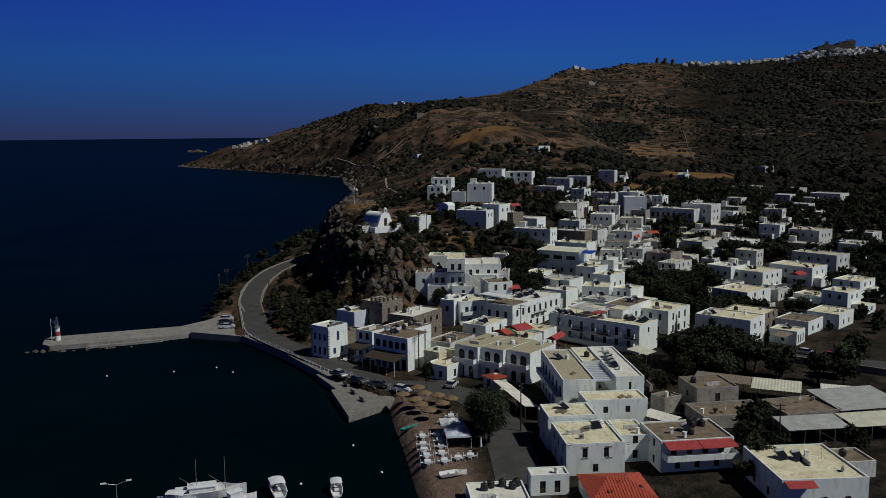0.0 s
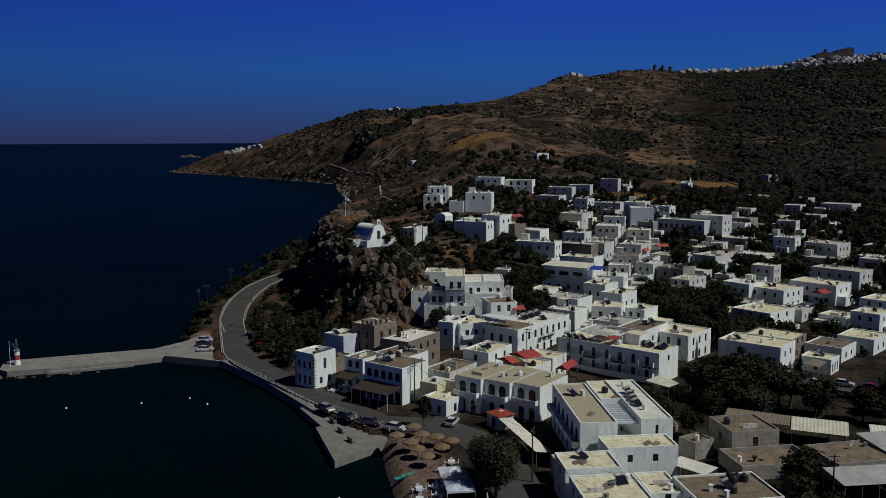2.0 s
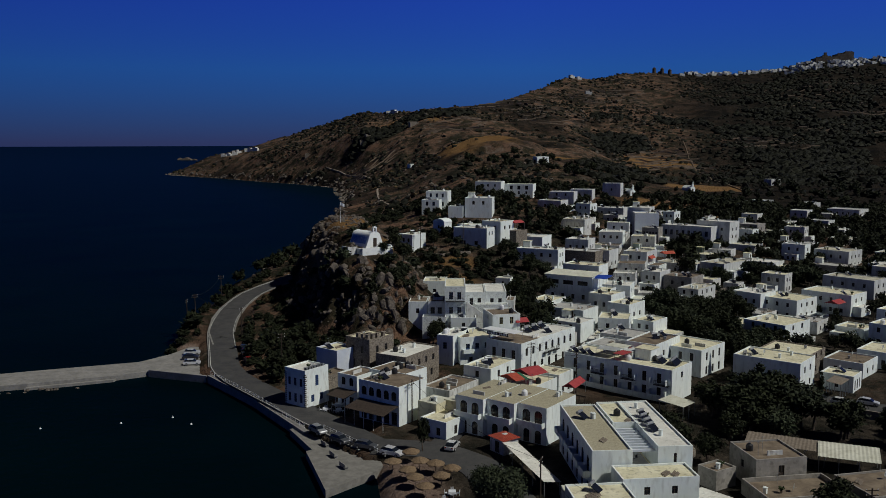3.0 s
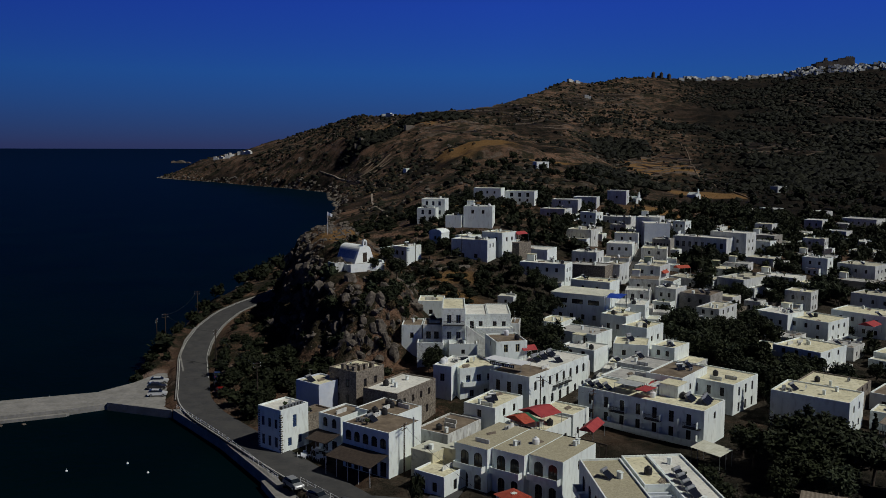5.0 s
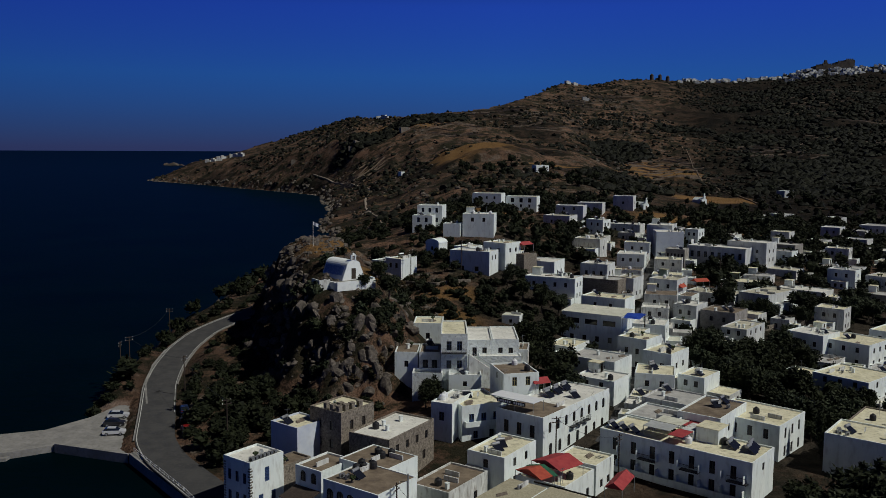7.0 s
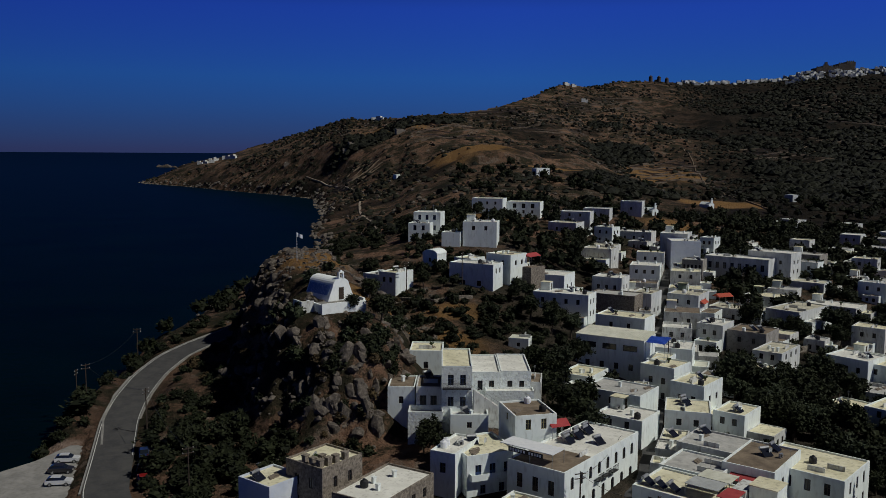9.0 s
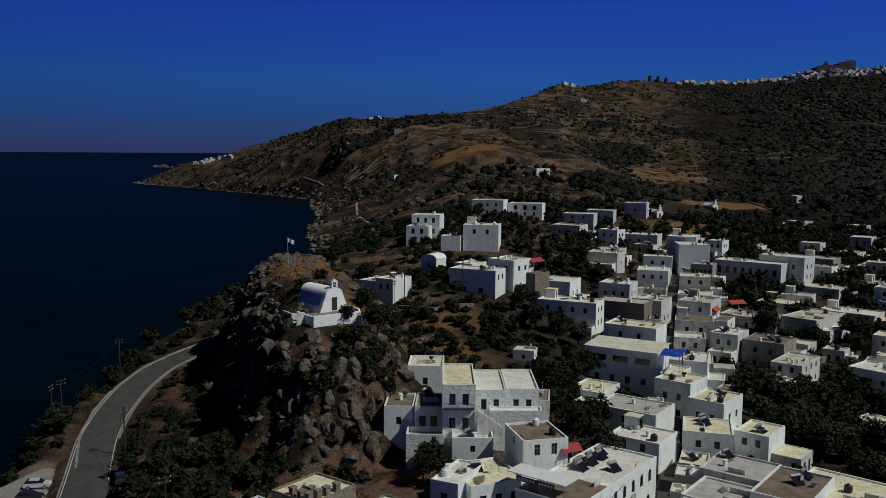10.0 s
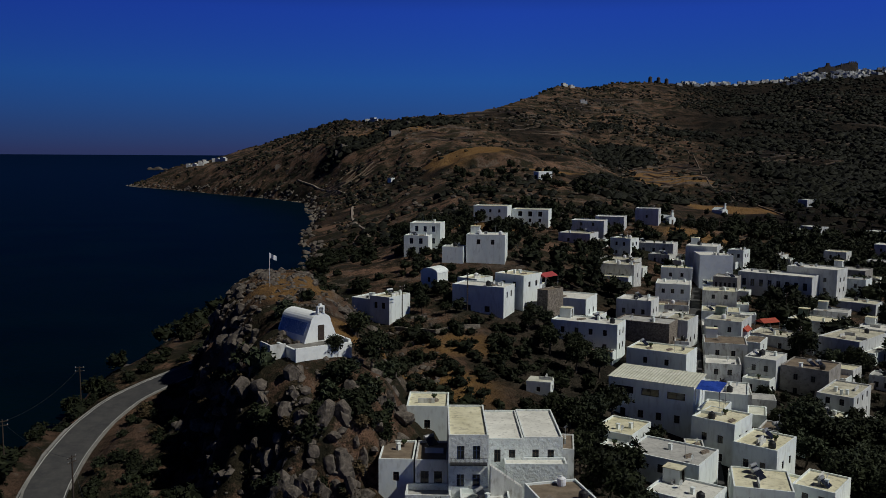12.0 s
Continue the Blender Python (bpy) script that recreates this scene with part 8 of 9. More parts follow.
tree(10.6, 146.4, 1.0, "full", tall=1.1)
tree(10.2, 151.5, 0.8, "full")
tree(9.2, 155.5, 0.72, "full")
tree(-0.4, 180.2, 0.62, "tree", tall=1.9)
tree(71.5, 226.5, 1.0, "cypress", tall=1.1)
tree(83.2, 207.0, 0.7, "cypress")
# planted by hand: the dark clumps that stand out between the houses
for x, y, s in ((62, 190, 1.7), (66, 196, 1.9), (58.5, 186, 1.3), (70, 190, 1.4), (72, 203, 1.3), (55, 181, 1.2), (64, 180, 1.2), (78, 184, 1.4), (84, 180, 1.3), (92, 184, 1.5), (88, 176, 1.3), (100, 196, 1.4),
                (44, 176, 1.2), (45, 184, 1.1), (48, 172, 1.1), (43, 147, 1.1), (45, 141, 1.0), (57, 146, 1.3), (54, 139, 1.2), (57, 134, 1.1), (61, 152, 1.0), (52.4, 131.5, 1.1), (49.2, 126.5, 0.7), (71, 136, 1.1),
                (3.2, 247, 1.0), (2.2, 244.5, 0.9), (5.4, 242.5, 0.9), (-1.0, 228, 0.7), (26.5, 268, 1.3), (28.5, 262, 1.4), (30.5, 256, 1.4), (31.5, 249, 1.3), (29.5, 274, 1.3), (33, 265, 1.3), (27, 281, 1.3), (32, 284, 1.2), (36, 288, 1.3),
                (27, 331, 0.9), (31, 333, 0.9), (34, 327, 1.1), (38, 321, 0.8), (35, 319, 1.2), (39, 312, 1.2), (34, 312, 1.2), (30, 320, 1.2),
                (-11.4, 271.6, 0.7), (-6.0, 271.5, 1.15), (-4.0, 274, 0.9), (-8.5, 284, 1.0), (-5.5, 288, 1.0), (36, 352, 1.3), (40, 372, 1.5), (46, 376, 1.6), (52, 380, 1.6), (58, 376, 1.4), (35, 384, 1.3), (44, 392, 1.5), (56, 398, 1.5), (38, 404, 1.4)):
    if clear_of_houses(x, y, 0.3):
        tree(x, y, s)
# the dense grove between the hotel and the road
for k in range(26):
    x, y = pr.uniform(57, 77), pr.uniform(182, 207)
    if clear_of_houses(x, y, 1.0) and on_line(x, y, [(76, 214, 0), (88, 205, 0), (112, 188, 0)])[0] > 5:
        tree(x, y, pr.uniform(1.1, 1.9), tall=0.85)
# the dark walled gardens in the middle of the village
for k in range(130):
    x, y = pr.uniform(66, 98), pr.uniform(234, 300)
    if clear_of_houses(x, y, 1.0):
        tree(x, y, pr.uniform(0.8, 1.5))
for k in range(190):
    x, y = pr.uniform(98, 250), pr.uniform(236, 480)
    if x < 0.53 * y + 6 and clear_of_houses(x, y, 1.6):
        tree(x, y, pr.uniform(0.8, 1.5))
for k in range(620):
    y = pr.uniform(330, 600)
    x = pr.uniform(0.27, 0.56) * y
    if clear_of_houses(x, y, 1.2):
        tree(x, y, pr.uniform(0.8, 1.7))
# gardens between the houses
for i in range(46):
    for j in range(70):
        x, y = -2 + i * 5.2 + pr.uniform(-2.4, 2.4), 226 + j * 5.2 + pr.uniform(-2.4, 2.4)
        if x > 0.52 * y + 6 or x < 20 and y < 330 or y > 560:
            continue
        if on_line(x, y, LANE)[0] < 3:
            continue
        if pr.random() < (0.5 if y < 470 else 0.42) and clear_of_houses(x, y, 1.4):
            tree(x, y, pr.uniform(0.42, 1.0) * (1.0 if y < 400 else 1.2))
# the knoll's flank above the road: dense dark trees below, scrub and bare rock above
for k in range(520):
    x, y = pr.uniform(-52, 4), pr.uniform(226, 345)
    d, zr = on_line(x, y, ROAD)
    if d < 6 or not clear_of_houses(x, y, 1.5) or x > -10 and y < 246:
        continue
    z = ground_z(x, y)
    if z > 25 and pr.random() < 0.85 or z > 13 and pr.random() < 0.45 or -22 < x < -4 and 261 < y < 286:
        continue
    if y < 262 and x < -23 and z < 16:
        tree(x, y, pr.uniform(0.7, 1.15), tall=0.85)
    else:
        shrub(x, y, pr.uniform(0.5, 1.7), dry=pr.random() < (0.6 if x > -36 else 0.2))
for k in range(22):
    a, d = pr.uniform(0, 6.28), math.sqrt(pr.random())
    x, y = -8.2 + 5.2 * d * math.cos(a), 262.6 + 3.4 * d * math.sin(a)
    shrub(x, y, pr.uniform(1.3, 1.9), ground_z(x, y) + 2.0 * (1 - d * d))
for x, y, s in ((-21, 287, 2.6), (-21, 261, 2.2), (-14, 257, 2.2), (-22, 268, 2.4), (-27, 280, 2.6), (-24, 274, 2.5), (-8, 296, 2.0), (-2, 306, 2.4), (2, 312, 2.4), (8, 306, 2.2), (4, 322, 2.2), (12, 316, 2.4), (18, 310, 2.4), (20, 304, 2.2), (14, 303, 1.8), (10, 328, 2.0), (-4, 318, 2.2), (-8, 326, 2.2)):
    shrub(x, y, s)
for k in range(150):
    x, y = pr.uniform(-50, -20), pr.uniform(240, 285)
    if on_line(x, y, ROAD)[0] > 6 and ground_z(x, y) < 22 and clear_of_houses(x, y, 1.5):
        shrub(x, y, pr.uniform(0.7, 1.8), dry=pr.random() < 0.4)
# roadside bushes on the sea edge
for k in range(44):
    y = pr.uniform(262, 345)
    x = float(np.interp(y, [262, 276, 289, 301, 312, 320, 345], [-67, -66.5, -67, -66.8, -65, -61, -53])) + pr.uniform(-4.5, 0.8)
    if on_line(x, y, ROAD)[0] > 5.2:
        shrub(x, y, pr.uniform(0.9, 2.1))
for x, y in ((-67.5, 268), (-68.5, 273), (-69.5, 281), (-63.8, 272), (-70, 292)):
    tree(x, y, pr.uniform(0.6, 0.85), tall=0.8)
for x, y, s in ((-65.6, 277, 1.5), (-68.2, 285, 1.1), (-68.4, 316, 1.3), (-66.8, 324, 1.5), (-64.5, 333, 1.2), (-63.5, 366, 1.5), (-58.5, 382, 1.8), (-55.5, 395, 1.7), (-61, 374, 1.4)):
    tree(x, y, s, tall=0.85)
# prickly-pear hedge above the white houses
for k in range(46):
    shrub(4 + k * 0.5 + pr.uniform(-0.6, 0.6), 284 + pr.uniform(-7, 9), pr.uniform(0.8, 1.5))
for k in range(110):
    x, y = pr.uniform(-4, 32), pr.uniform(278, 334)
    if clear_of_houses(x, y, 1.5):
        shrub(x, y, pr.uniform(0.8, 2.0), dry=pr.random() < 0.2)
# slopes behind the knoll and above the cove
for k in range(260):
    x, y = pr.uniform(-60, 30), pr.uniform(340, 640)
    if clear_of_houses(x, y, 2) and ground_z(x, y) > 2.5 and on_line(x, y, ROAD)[0] > 6:
        shrub(x, y, pr.uniform(1.4, 3.4), dry=pr.random() < 0.12)

# ---- rocks of the knoll ----
for k in range(420):
    y = rr.uniform(240, 335)
    x = rr.uniform(-46, 2)
    z = ground_z(x, y)
    g = max(abs(ground_z(x + 1.5, y) - z), abs(ground_z(x, y + 1.5) - z))
    if on_line(x, y, ROAD)[0] < 6.5 or not clear_of_houses(x, y, 1.2):
        continue
    if -20 < x < -6 and 265 < y < 284:
        continue
    if g > 0.9 or z > 29 and rr.random() < 0.5:
        boulder(x, y, rr.uniform(0.5, 1.0) ** 2 * 2.0, tall=rr.uniform(0.7, 1.2) if z < 27 else 0.6)
for x, y, s, tl in ((-12, 258, 2.6, 2.2), (-9, 255, 2.4, 2.4), (-6, 252, 2.3, 2.2), (-3.5, 258, 2.4, 1.8), (-14, 254, 2.2, 2.2), (-17, 264, 2.4, 1.8), (-9, 259, 2.6, 2.0), (-5, 262, 2.2, 1.6), (-20, 259, 2.3, 2.0), (-24, 266, 2.5, 2.0), (-30, 296, 2.6, 1.2), (-33, 304, 2.6, 1.3), (-34, 314, 2.8, 1.2), (-31, 322, 2.4, 0.8), (-29, 288, 2.6, 2.0), (-26, 279, 2.4, 1.6), (-36, 322, 2.4, 1.0), (-38, 308, 2.4, 1.8), (-27, 328, 2.2, 0.6), (-3, 279, 2.0, 1.0), (-2, 287, 1.8, 0.9), (-23, 318, 1.8, 0.9), (-27, 312, 1.6, 0.9)):
    boulder(x, y, s * 0.72, tall=tl * 0.9)
    boulder(x + rr.uniform(-2, 2), y + rr.uniform(-2, 2), s * 0.5, tall=tl * 0.8)
    boulder(x + rr.uniform(-3, 3), y + rr.uniform(-3, 1), s * 0.4, tall=0.9)


def crag_mesh(seed):
    """A tall split rock with flat, steep faces and a broken top."""
    r = random.Random(seed)
    bm = bmesh.new()
    bmesh.ops.create_icosphere(bm, subdivisions=3, radius=1.0)
    off = Vector((r.uniform(0, 50), r.uniform(0, 50), r.uniform(0, 50)))
    for v in bm.verts:
        v.co.z *= 1.5
    for k in range(13):
        a = r.uniform(0, 6.28)
        n = Vector((math.cos(a), math.sin(a), r.uniform(-0.15, 0.75 if k % 3 else 1.4))).normalized()
        d = r.uniform(0.4, 0.72)
        for v in bm.verts:
            o = v.co.dot(n) - d
            if o > 0:
                v.co -= n * o * 0.95
    for v in bm.verts:
        v.co += v.co.normalized() * (0.10 * noise.noise(v.co * 2.3 + off) - 0.09 * abs(noise.noise(v.co * 4.7 + off)))
    me = bpy.data.meshes.new("crag")
    bm.to_mesh(me)
    bm.free()
    me.materials.append(ROCK)
    return me


CRAGS = [crag_mesh(80 + k) for k in range(6)]


def crag(x, y, s, tall=1.0):
    ob = new("crag", rr.choice(CRAGS))
    ob.matrix_basis = pose(x, y, ground_z(x, y) - s * 0.35, rr.uniform(-14, 10), rr.uniform(-14, 14), rr.uniform(0, 360)) @ Matrix.Diagonal((s, s * rr.uniform(0.6, 1.1), s * tall, 1))
    return tagged(ob, "steep split grey-brown rock of the crag", "rock", "crags of the knoll")


# the broken cliff below the chapel, then the rocky western edge and top
for k in range(300):
    x, y = rr.uniform(-21, 1), rr.uniform(247, 268)
    z = ground_z(x, y)
    g = max(abs(ground_z(x, y + 2) - z), abs(ground_z(x + 2, y) - z))
    if z > 12 and g > 1.1 and fbm(x, y, 6) > -0.12 and clear_of_houses(x, y, 2.0) and on_line(x, y, [(-14, 262, 0), (-6, 262, 0)])[0] > 3.5 and not (-19 < x < -5 and y > 264):
        crag(x, y, rr.uniform(0.55, 1.0) ** 2 * 2.3, rr.uniform(0.7, 1.4))
for k in range(170):
    t = rr.random()
    x, y = -26 - 3 * t + rr.uniform(-11, 4), 270 + 56 * t
    z = ground_z(x, y)
    if z > 19 and on_line(x, y, ROAD)[0] > 7 and fbm(x, y, 8) > -0.15:
        crag(x, y, rr.uniform(0.5, 1.0) ** 2 * (2.1 if z < 30 else 1.2), rr.uniform(0.5, 1.0) if z < 30 else 0.45)
# rocks along the far shore
for k in range(120):
    y = rr.uniform(345, 900)
    x = float(np.interp(y, SHORE_Y, SHORE_X)) + rr.uniform(-2, 9)
    boulder(x, y, rr.uniform(1.2, 3.6), max(0.0, ground_z(x, y)), "rocks of the shore", "brown rock at the water's edge")

# ---- the far hills ----
fr = random.Random(3)

SCRUB = leaf_material("dark_hill_scrub", (0.006, 0.007, 0.005), (0.018, 0.019, 0.011))


def blob(verts, faces, x, y, z, s, r):
    """A small, rough tuft of 20 faces for far scrub."""
    g = (1 + 5 ** 0.5) / 2
    base = [(-1, g, 0), (1, g, 0), (-1, -g, 0), (1, -g, 0), (0, -1, g), (0, 1, g), (0, -1, -g), (0, 1, -g), (g, 0, -1), (g, 0, 1), (-g, 0, -1), (-g, 0, 1)]
    tri = [(0, 11, 5), (0, 5, 1), (0, 1, 7), (0, 7, 10), (0, 10, 11), (1, 5, 9), (5, 11, 4), (11, 10, 2), (10, 7, 6), (7, 1, 8), (3, 9, 4), (3, 4, 2), (3, 2, 6), (3, 6, 8), (3, 8, 9), (4, 9, 5), (2, 4, 11), (6, 2, 10), (8, 6, 7), (9, 8, 1)]
    k = len(verts)
    for a, b, c in base:
        q = s * r.uniform(0.3, 0.75)
        verts.append((x + a * q, y + b * q, z + c * q * 0.8))
    faces.extend([(k + a, k + b, k + c) for a, b, c in tri])


def scatter(name, mat, n, pick, size, label):
    verts, faces = [], []
    for _ in range(n):
        p = pick()
        if p is None:
            continue
        x, y = p
        z = ground_z(x, y)
        if z < 2.5:
            continue
        s = fr.uniform(*size)
        blob(verts, faces, x, y, z + s * 0.2, s, fr)
    return tagged(mesh_object(name, verts, faces, mat), label, "scrub", kind="stuff")


def on_hill(lo, hi, dense, woods=0.5):
    y = math.sqrt(fr.uniform(lo * lo, hi * hi))
    a = fr.uniform(-0.3, 0.55)
    x = a * (y + 3)
    if x < float(np.interp(y, SHORE_Y, SHORE_X)) + 6 or y > float(np.interp(a, RIDGE_A, RIDGE_Y)) + 20:
        return None
    for cx, cy, rx, ry in FIELDS:
        if math.hypot((x - cx) / rx, (y - cy) / ry) < 0.75 and fr.random() < 0.85:
            return None
    k = 0.26 + 0.8 * fbm(x, y, 150) + 0.45 * fbm(x, y, 40)
    k += woods * sstep(0.24, 0.36, a) + 0.08 * (1 - sstep(-0.06, 0.0, a))
    return (x, y) if fr.random() < k * dense else None


scatter("hillside_scrub", SCRUB, 40000, lambda: on_hill(540, 1950, 0.9, 0.12), (0.8, 3.2), "dark green scrub scattered over the far hillside")
scatter("dry_hillside_scrub", LEAF_DRY, 10000, lambda: on_hill(560, 1800, 0.6, -0.6), (0.9, 2.2), "dry brown bushes scattered over the far hillside")
scatter("hillside_rocks", ROCK, 15000, lambda: on_hill(500, 1900, 0.7, -0.8), (0.7, 2.0), "grey rocks strewn over the far hillside")


def grove():
    cx, cy, rx = fr.choice(GROVES)
    d, a = math.sqrt(fr.random()), fr.uniform(0, 2 * math.pi)
    return cx + d * rx * math.cos(a), cy + d * rx * 0.8 * math.sin(a)


GROVES = [(238, 1130, 40), (235, 1080, 34), (258, 1277, 22), (366, 1269, 40), (541, 1497, 60), (640, 1650, 90), (760, 1700, 110), (520, 1330, 60), (620, 1400, 80), (700, 1500, 90), (430, 1180, 50), (500, 1100, 60), (560, 1200, 60), (10, 1215, 50), (40, 1230, 30), (-60, 1180, 40),
          (390, 1000, 45), (400, 940, 40), (440, 930, 40), (360, 900, 40), (330, 840, 36), (420, 860, 40), (460, 1010, 40), (640, 1260, 60), (180, 760, 20), (160, 800, 24), (140, 720, 20)]
tagged(mesh_object("shore_rocks", far_rocks[0], far_rocks[1], ROCK), "brown rocks of the shore and the knoll", "rocks", kind="stuff")
rubble_v, rubble_f = [], []
for k in range(4200):
    x, y = fr.uniform(-50, 6), fr.uniform(238, 340)
    z = ground_z(x, y)
    if z < 9 or on_line(x, y, ROAD)[0] < 6 or not clear_of_houses(x, y, 0.6) or fbm(x, y, 7) < -0.1:
        continue
    s = 0.22 + 0.6 * fr.random() ** 3
    blob(rubble_v, rubble_f, x, y, z, s, fr)
tagged(mesh_object("knoll_rubble", rubble_v, rubble_f, ROCK), "loose grey-brown stones strewn over the knoll", "rubble", kind="stuff")
scatter("far_woods", SCRUB, 8000, grove, (2.0, 5.0), "dark woods on the far slopes")
# broken rocks at the foot of the cape
CAPE_ROCK = mottled("shore_rock", (0.10, 0.085, 0.07), (0.19, 0.165, 0.135), 2.0, (0.05, 0.042, 0.035), 0.8, 0.6)
cape_v, cape_f = [], []
for k in range(420):
    y = fr.uniform(860, 1620)
    x = float(np.interp(y, SHORE_Y, SHORE_X)) + fr.uniform(-3, 9)
    blob(cape_v, cape_f, x, y, max(0.0, ground_z(x, y)) - 0.4, fr.uniform(0.7, 2.6), fr)
tagged(mesh_object("cape_rocks", cape_v, cape_f, CAPE_ROCK), "brown broken rocks along the foot of the cape", "rocks", kind="stuff")
# single trees in the valley
for k in range(190):
    y = fr.uniform(470, 860)
    x = fr.uniform(30, 0.53 * y)
    if clear_of_houses(x, y, 3) and not any(math.hypot((x - cx) / rx, (y - cy) / ry) < 0.85 for cx, cy, rx, ry in FIELDS):
        tree(x, y, fr.uniform(0.9, 2.0))


for key, label in (("far_trees", "dark green trees among the farther houses"), ("far_shrubs", "dark green shrubs on the farther slopes")):
    tagged(mesh_object(key, *joined[key], LEAF), label, "plants", kind="stuff")


def terrace_walls():
    verts, faces = [], []
    for cx, cy, rx, n, gap in ((265, 930, 44, 16, 8), (430, 1010, 60, 10, 13), (560, 1120, 70, 10, 14), (620, 1330, 90, 9, 20), (40, 1080, 50, 8, 14), (180, 1180, 60, 8, 16), (-60, 1020, 30, 7, 12), (300, 1420, 80, 8, 18), (120, 1290, 60, 6, 14), (700, 1500, 90, 7, 24), (380, 880, 40, 6, 10)):
        for j in range(n):
            y0, steps = cy + j * gap, 26
            x0, x1 = cx - rx * fr.uniform(0.6, 1), cx + rx * fr.uniform(0.6, 1)
            ph = fr.uniform(0, 6)
            for k in range(steps):
                if fr.random() < 0.08:
                    continue
                q = []
                for i in (k, k + 1):
                    x = x0 + (x1 - x0) * i / steps
                    y = y0 + 5 * math.sin(i * 0.22 + ph)
                    q.append((x, y, ground_z(x, y)))
                (ax, ay, az), (bx, by, bz) = q
                m = len(verts)
                verts += [(ax, ay, az - 0.5), (bx, by, bz - 0.5), (bx, by, bz + 1.2), (ax, ay, az + 1.2), (ax, ay + 1.6, az + 1.2), (bx, by + 1.6, bz + 1.2)]
                faces += [(m, m + 1, m + 2, m + 3), (m + 3, m + 2, m + 5, m + 4)]
    for line in ([(319, 1128), (306, 1048), (286, 960), (278, 899), (267, 802), (257, 715)], [(-66, 1302), (-40, 1262), (-18, 1234), (27, 1168)]):
        for (ax, ay), (bx, by) in zip(line, line[1:]):
            for k in range(14):
                x0, y0, x1, y1 = ax + (bx - ax) * k / 14, ay + (by - ay) * k / 14, ax + (bx - ax) * (k + 1) / 14, ay + (by - ay) * (k + 1) / 14
                z0, z1, m = ground_z(x0, y0), ground_z(x1, y1), len(verts)
                verts += [(x0 - 0.35, y0, z0 - 0.5), (x1 - 0.35, y1, z1 - 0.5), (x1 - 0.35, y1, z1 + 0.9), (x0 - 0.35, y0, z0 + 0.9), (x0 + 0.35, y0, z0 + 0.9), (x1 + 0.35, y1, z1 + 0.9)]
                faces += [(m, m + 1, m + 2, m + 3), (m + 3, m + 2, m + 5, m + 4)]
    TERRACE = mottled("dry_stone_terrace", (0.13, 0.095, 0.068), (0.24, 0.185, 0.135), 3.0, (0.08, 0.07, 0.055), 1.0, 0.5)
    tagged(mesh_object("terrace_walls", verts, faces, TERRACE), "dry-stone terrace walls across the hillside", "terrace wall", kind="stuff")


terrace_walls()
PATH_SOIL = mottled("pale_track", (0.22, 0.18, 0.14), (0.30, 0.25, 0.20), 3.0)
for line in ([(-130, 1203), (-108, 1160), (-81, 1072), (-57, 994), (-44, 949), (-36, 894), (-44, 850), (-37, 742), (-30, 688), (-22, 650), (-18, 576)],):
    strip("track", [(x, y, ground_z(x, y)) for i in range(len(line) - 1) for k in range(6) for x, y in [(line[i][0] + (line[i + 1][0] - line[i][0]) * k / 6, line[i][1] + (line[i + 1][1] - line[i][1]) * k / 6)]], 1.0, PATH_SOIL, 0.3, "pale unmade track on the hillside", "track", thick=1.5, dense=6)


def far_house(k):
    """A small far house: a cube with a lower wing and dark openings."""
    t = thing("far_house", 0, 0, 0, 0, "small white house on the far ridge", "house", "houses of the hill town")
    r = random.Random(k)
    w, d, hh = r.uniform(4, 7), r.uniform(4, 6.5), r.uniform(2.6, 5.2)
    bm = bmesh.new()
    box(bm, -w / 2, -d / 2, -4, w / 2, d / 2, hh), box(bm, w / 2 + 0.01, -d / 2, -4, w / 2 + 4, d / 4, hh * 0.55)
    part("body", bm, WHITE_OLD, t)
    return t


far_protos = []
for k in range(4):
    far_protos.append(far_house(k))
spots = []
for k in range(215):
    a = fr.uniform(0.285, 0.56)
    if a < 0.40 and fr.random() < 0.35:
        a = fr.uniform(0.42, 0.56)
    yr = float(np.interp(a, RIDGE_A, RIDGE_Y))
    y = yr - fr.uniform(-4, 26 if a < 0.40 else 110)
    spots.append((a * (y + 3), y))
for k in range(7):
    spots.append((-352 + k * 11 + fr.uniform(-6, 6), 1560 + fr.uniform(-30, 30) - k * 4))
spots += [(-52, 1318), (-44, 1312), (280, 1640), (268, 1646), (272, 1500)]
for k, (x, y) in enumerate(spots):
    m = pose(x, y, ground_z(x, y) + (2.6 if x < -200 else 1.2), 0, 0, fr.uniform(-30, 30))
    if k < 4:
        far_protos[k].matrix_basis = m
    else:
        copy_thing(fr.choice(far_protos), m)

t = thing("hilltop_monastery", 866, 1900, 221, -4, "dark fortified monastery with battlements crowning the ridge", "monastery")
FORT = mottled("fort_stone", (0.055, 0.045, 0.04), (0.10, 0.085, 0.07), 8.0)
for x0, x1, z1 in ((-40, -27, 10), (-27, -12, 14), (-12, 4, 12), (4, 20, 18), (20, 38, 22)):
    bm = bmesh.new()
    box(bm, x0, -14, -8, x1 - 0.05, 16, z1)
    tw = part("bastion", bm, FORT, t)
    n = int((x1 - x0) / 4)
    for k in range(n):
        one_box("merlon", FORT, tw, x0 + k * 4 + 0.3, -14, z1 - 0.01, x0 + k * 4 + 2.6, -12, z1 + 2.2)
one_box("belfry", FORT, t, -20, -6, 13.9, -15, -1, 22)


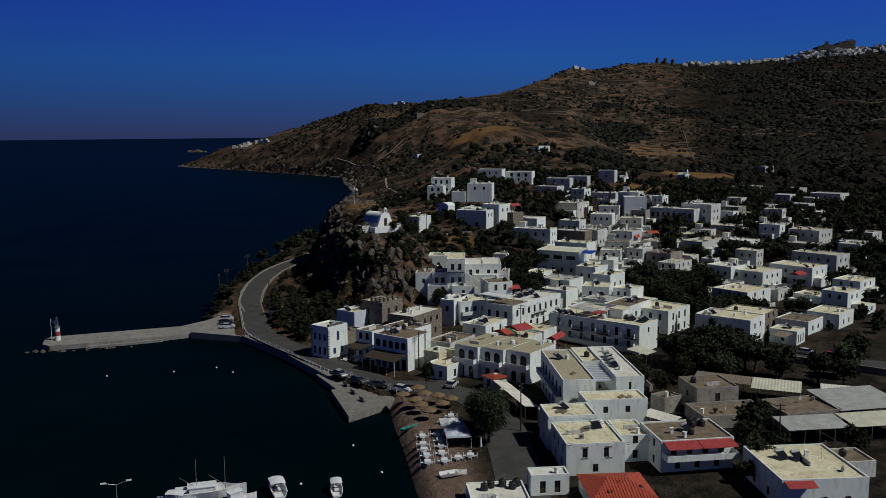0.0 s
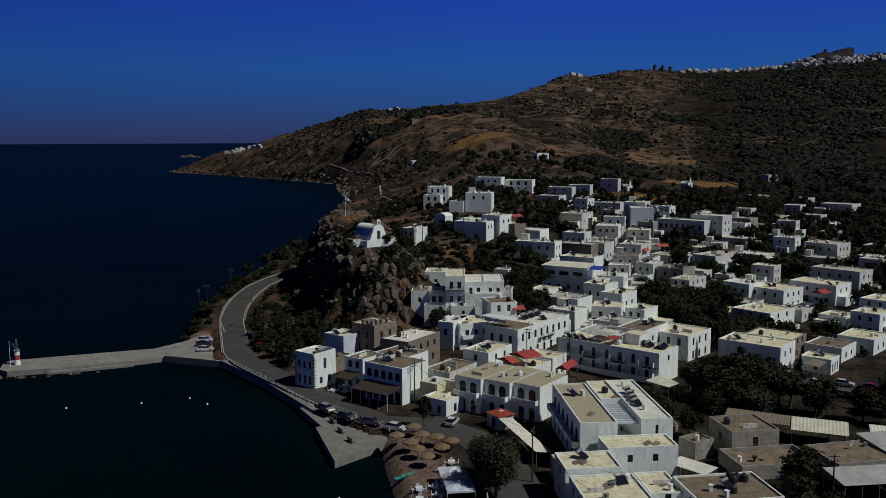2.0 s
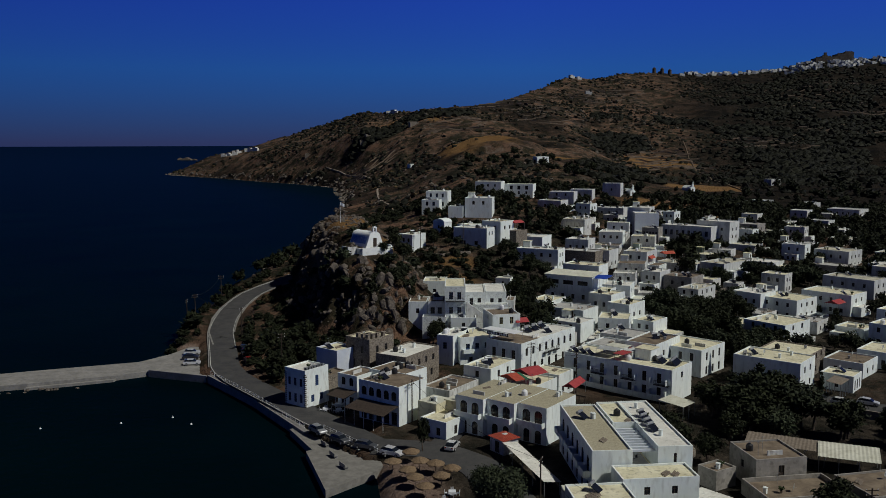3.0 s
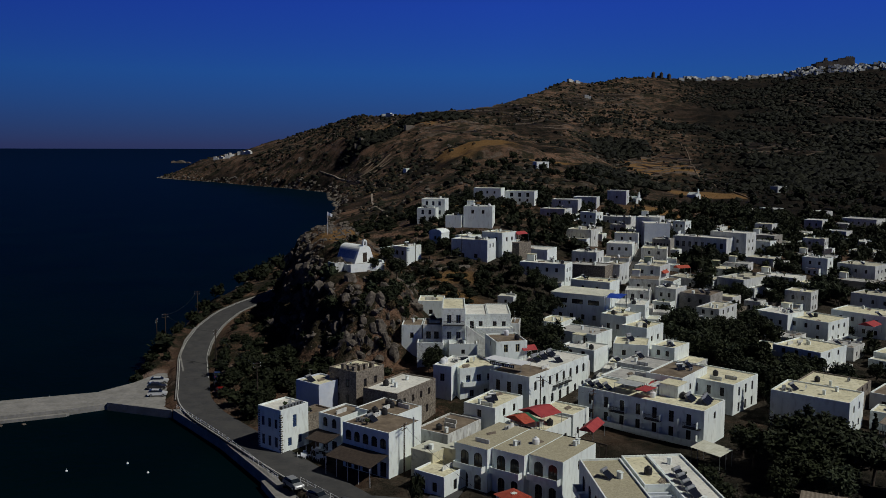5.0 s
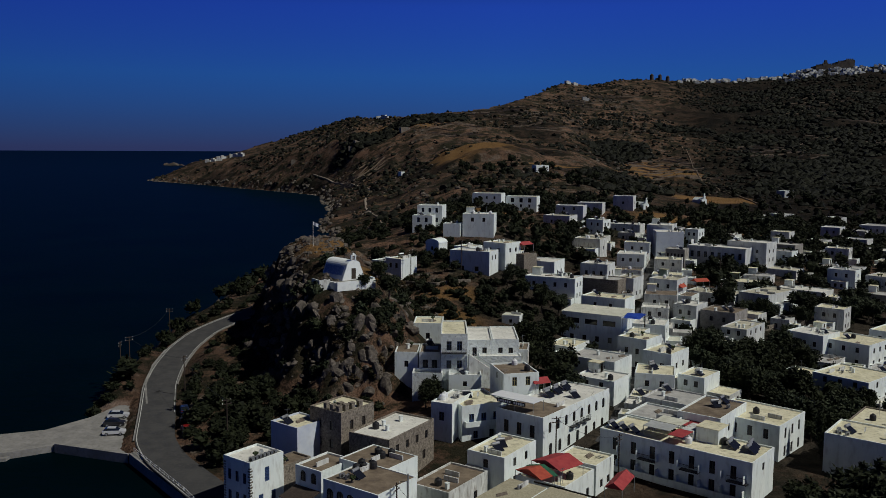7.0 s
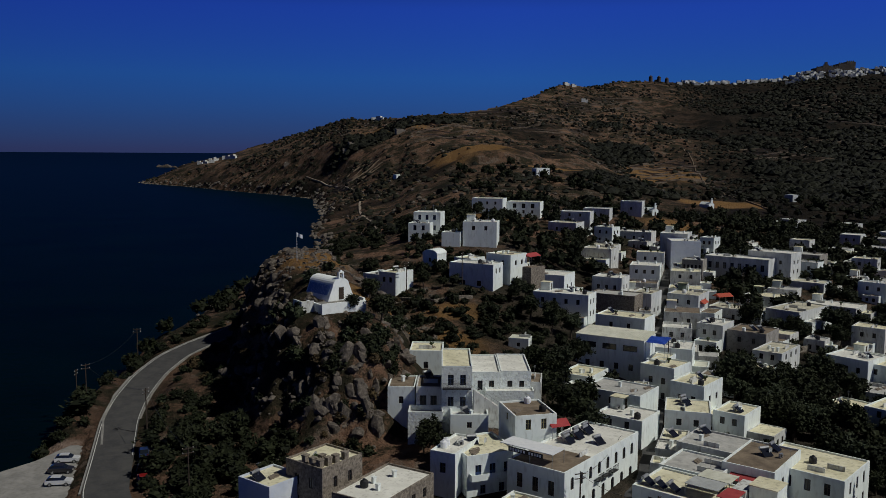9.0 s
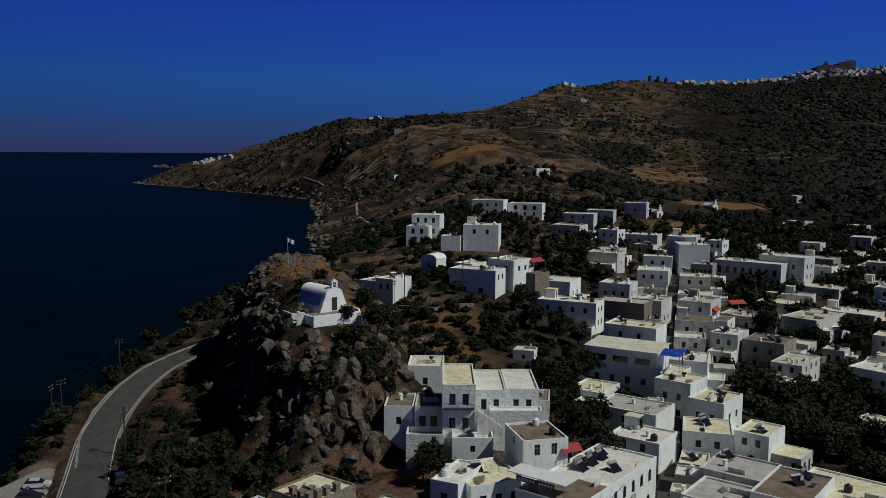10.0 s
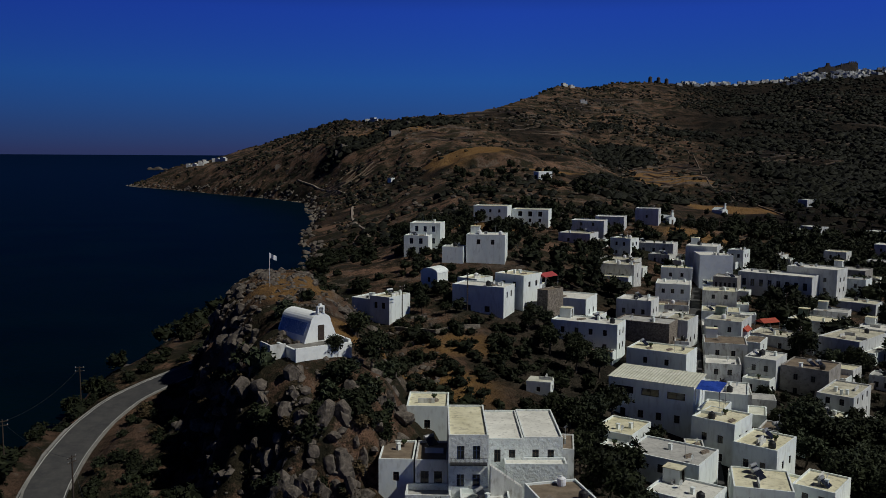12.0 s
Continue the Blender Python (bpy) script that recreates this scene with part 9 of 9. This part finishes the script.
def windmill(x, y):
    t = thing("windmill", x, y, ground_z(x, y) - 1, fr.uniform(-40, 40), "round stone windmill tower on the ridge", "windmill", "windmills on the ridge")
    bm = bmesh.new()
    tube(bm, (0, 0, -2), (0, 0, 10), 4.2, 3.4, 14)
    part("tower", bm, FORT, t)
    bm = bmesh.new()
    tube(bm, (0, 0, 10), (0, 0, 13), 3.8, 0.3, 14)
    part("cap", bm, DARK_WOOD, t)


for x, y in ((462, 1806), (478, 1806), (494, 1808)):
    windmill(x, y)
# the small chapels of the valley
for x, y, s in ((118, 522.5, 1.0), (204, 691, 1.25)):
    t = thing("valley_chapel", x, y, ground_z(x, y), 30, "tiny white chapel with a pointed bell gable", "chapel", "valley chapels")
    t.scale = (s, s, s)
    bm = bmesh.new()
    v = [bm.verts.new(p) for p in ((-2, 0, -2), (2, 0, -2), (2, 0, 2.6), (0, 0, 4.0), (-2, 0, 2.6), (-2, 7, -2), (2, 7, -2), (2, 7, 2.6), (0, 7, 4.0), (-2, 7, 2.6))]
    for f in ((0, 1, 2, 3, 4), (9, 8, 7, 6, 5), (1, 6, 7, 2), (2, 7, 8, 3), (3, 8, 9, 4), (4, 9, 5, 0)):
        bm.faces.new([v[i] for i in f])
    part("nave", bm, WHITE, t)
    bm = bmesh.new()
    box(bm, -0.7, -0.1, 3.4, 0.7, 0.5, 5.0), box(bm, -0.3, -0.1, 5.0, 0.3, 0.5, 6.2)
    part("bell_gable", bm, WHITE, t)
    one_box("door", DARK_WOOD, t, -0.5, -0.08, 0, 0.5, -0.004, 2.0)
# roofless stone ruins on the hill
for x, y, w in ((-68, 1172, 14), (-78, 1168, 9), (-28, 1233, 11), (7, 1194, 10), (-12, 1159, 12), (-164, 1273, 8)):
    t = thing("stone_ruin", x, y, ground_z(x, y), fr.uniform(-20, 20), "roofless rubble-stone ruin on the dry hillside", "ruin", "ruins")
    for name, x0, y0, x1, y1, z1 in (("front_wall", -w / 2, 0, w / 2, 0.7, 3.6), ("side_wall", -w / 2, 0.71, -w / 2 + 0.7, 7, 4.6), ("side_wall", w / 2 - 0.7, 0.71, w / 2, 7, 4.2), ("back_wall", -w / 2, 7.01, w / 2, 7.7, 5.0)):
        one_box(name, STONE, t, x0, y0, -2, x1, y1, z1)
# islets off the cape
for x, y, s in ((-735, 2790, 26), (-760, 2800, 18), (-712, 2780, 14)):
    boulder(x, y, s, 0.0, "islets off the cape", "dark rocky islet standing in the sea", 0.9)
verts, faces = [], []
for i in range(41):
    u = i / 40
    x, hgt = -2700 + 330 * u, 26 * math.sin(math.pi * u) ** 0.6 * (0.75 + 0.25 * math.sin(9 * u))
    for y, z in ((4150, 12), (4200, 24 + hgt), (4260, 12)):
        verts.append((x, y, z))
for i in range(40):
    k = i * 3
    faces += [(k, k + 3, k + 4, k + 1), (k + 1, k + 4, k + 5, k + 2)]
# Distance haze is put into the island's pale rock colour.
tagged(mesh_object("distant_island", verts, faces, mottled("hazy_rock", (0.20, 0.19, 0.20), (0.27, 0.25, 0.25), 60.0)), "low pale island on the horizon", "island", kind="structure")
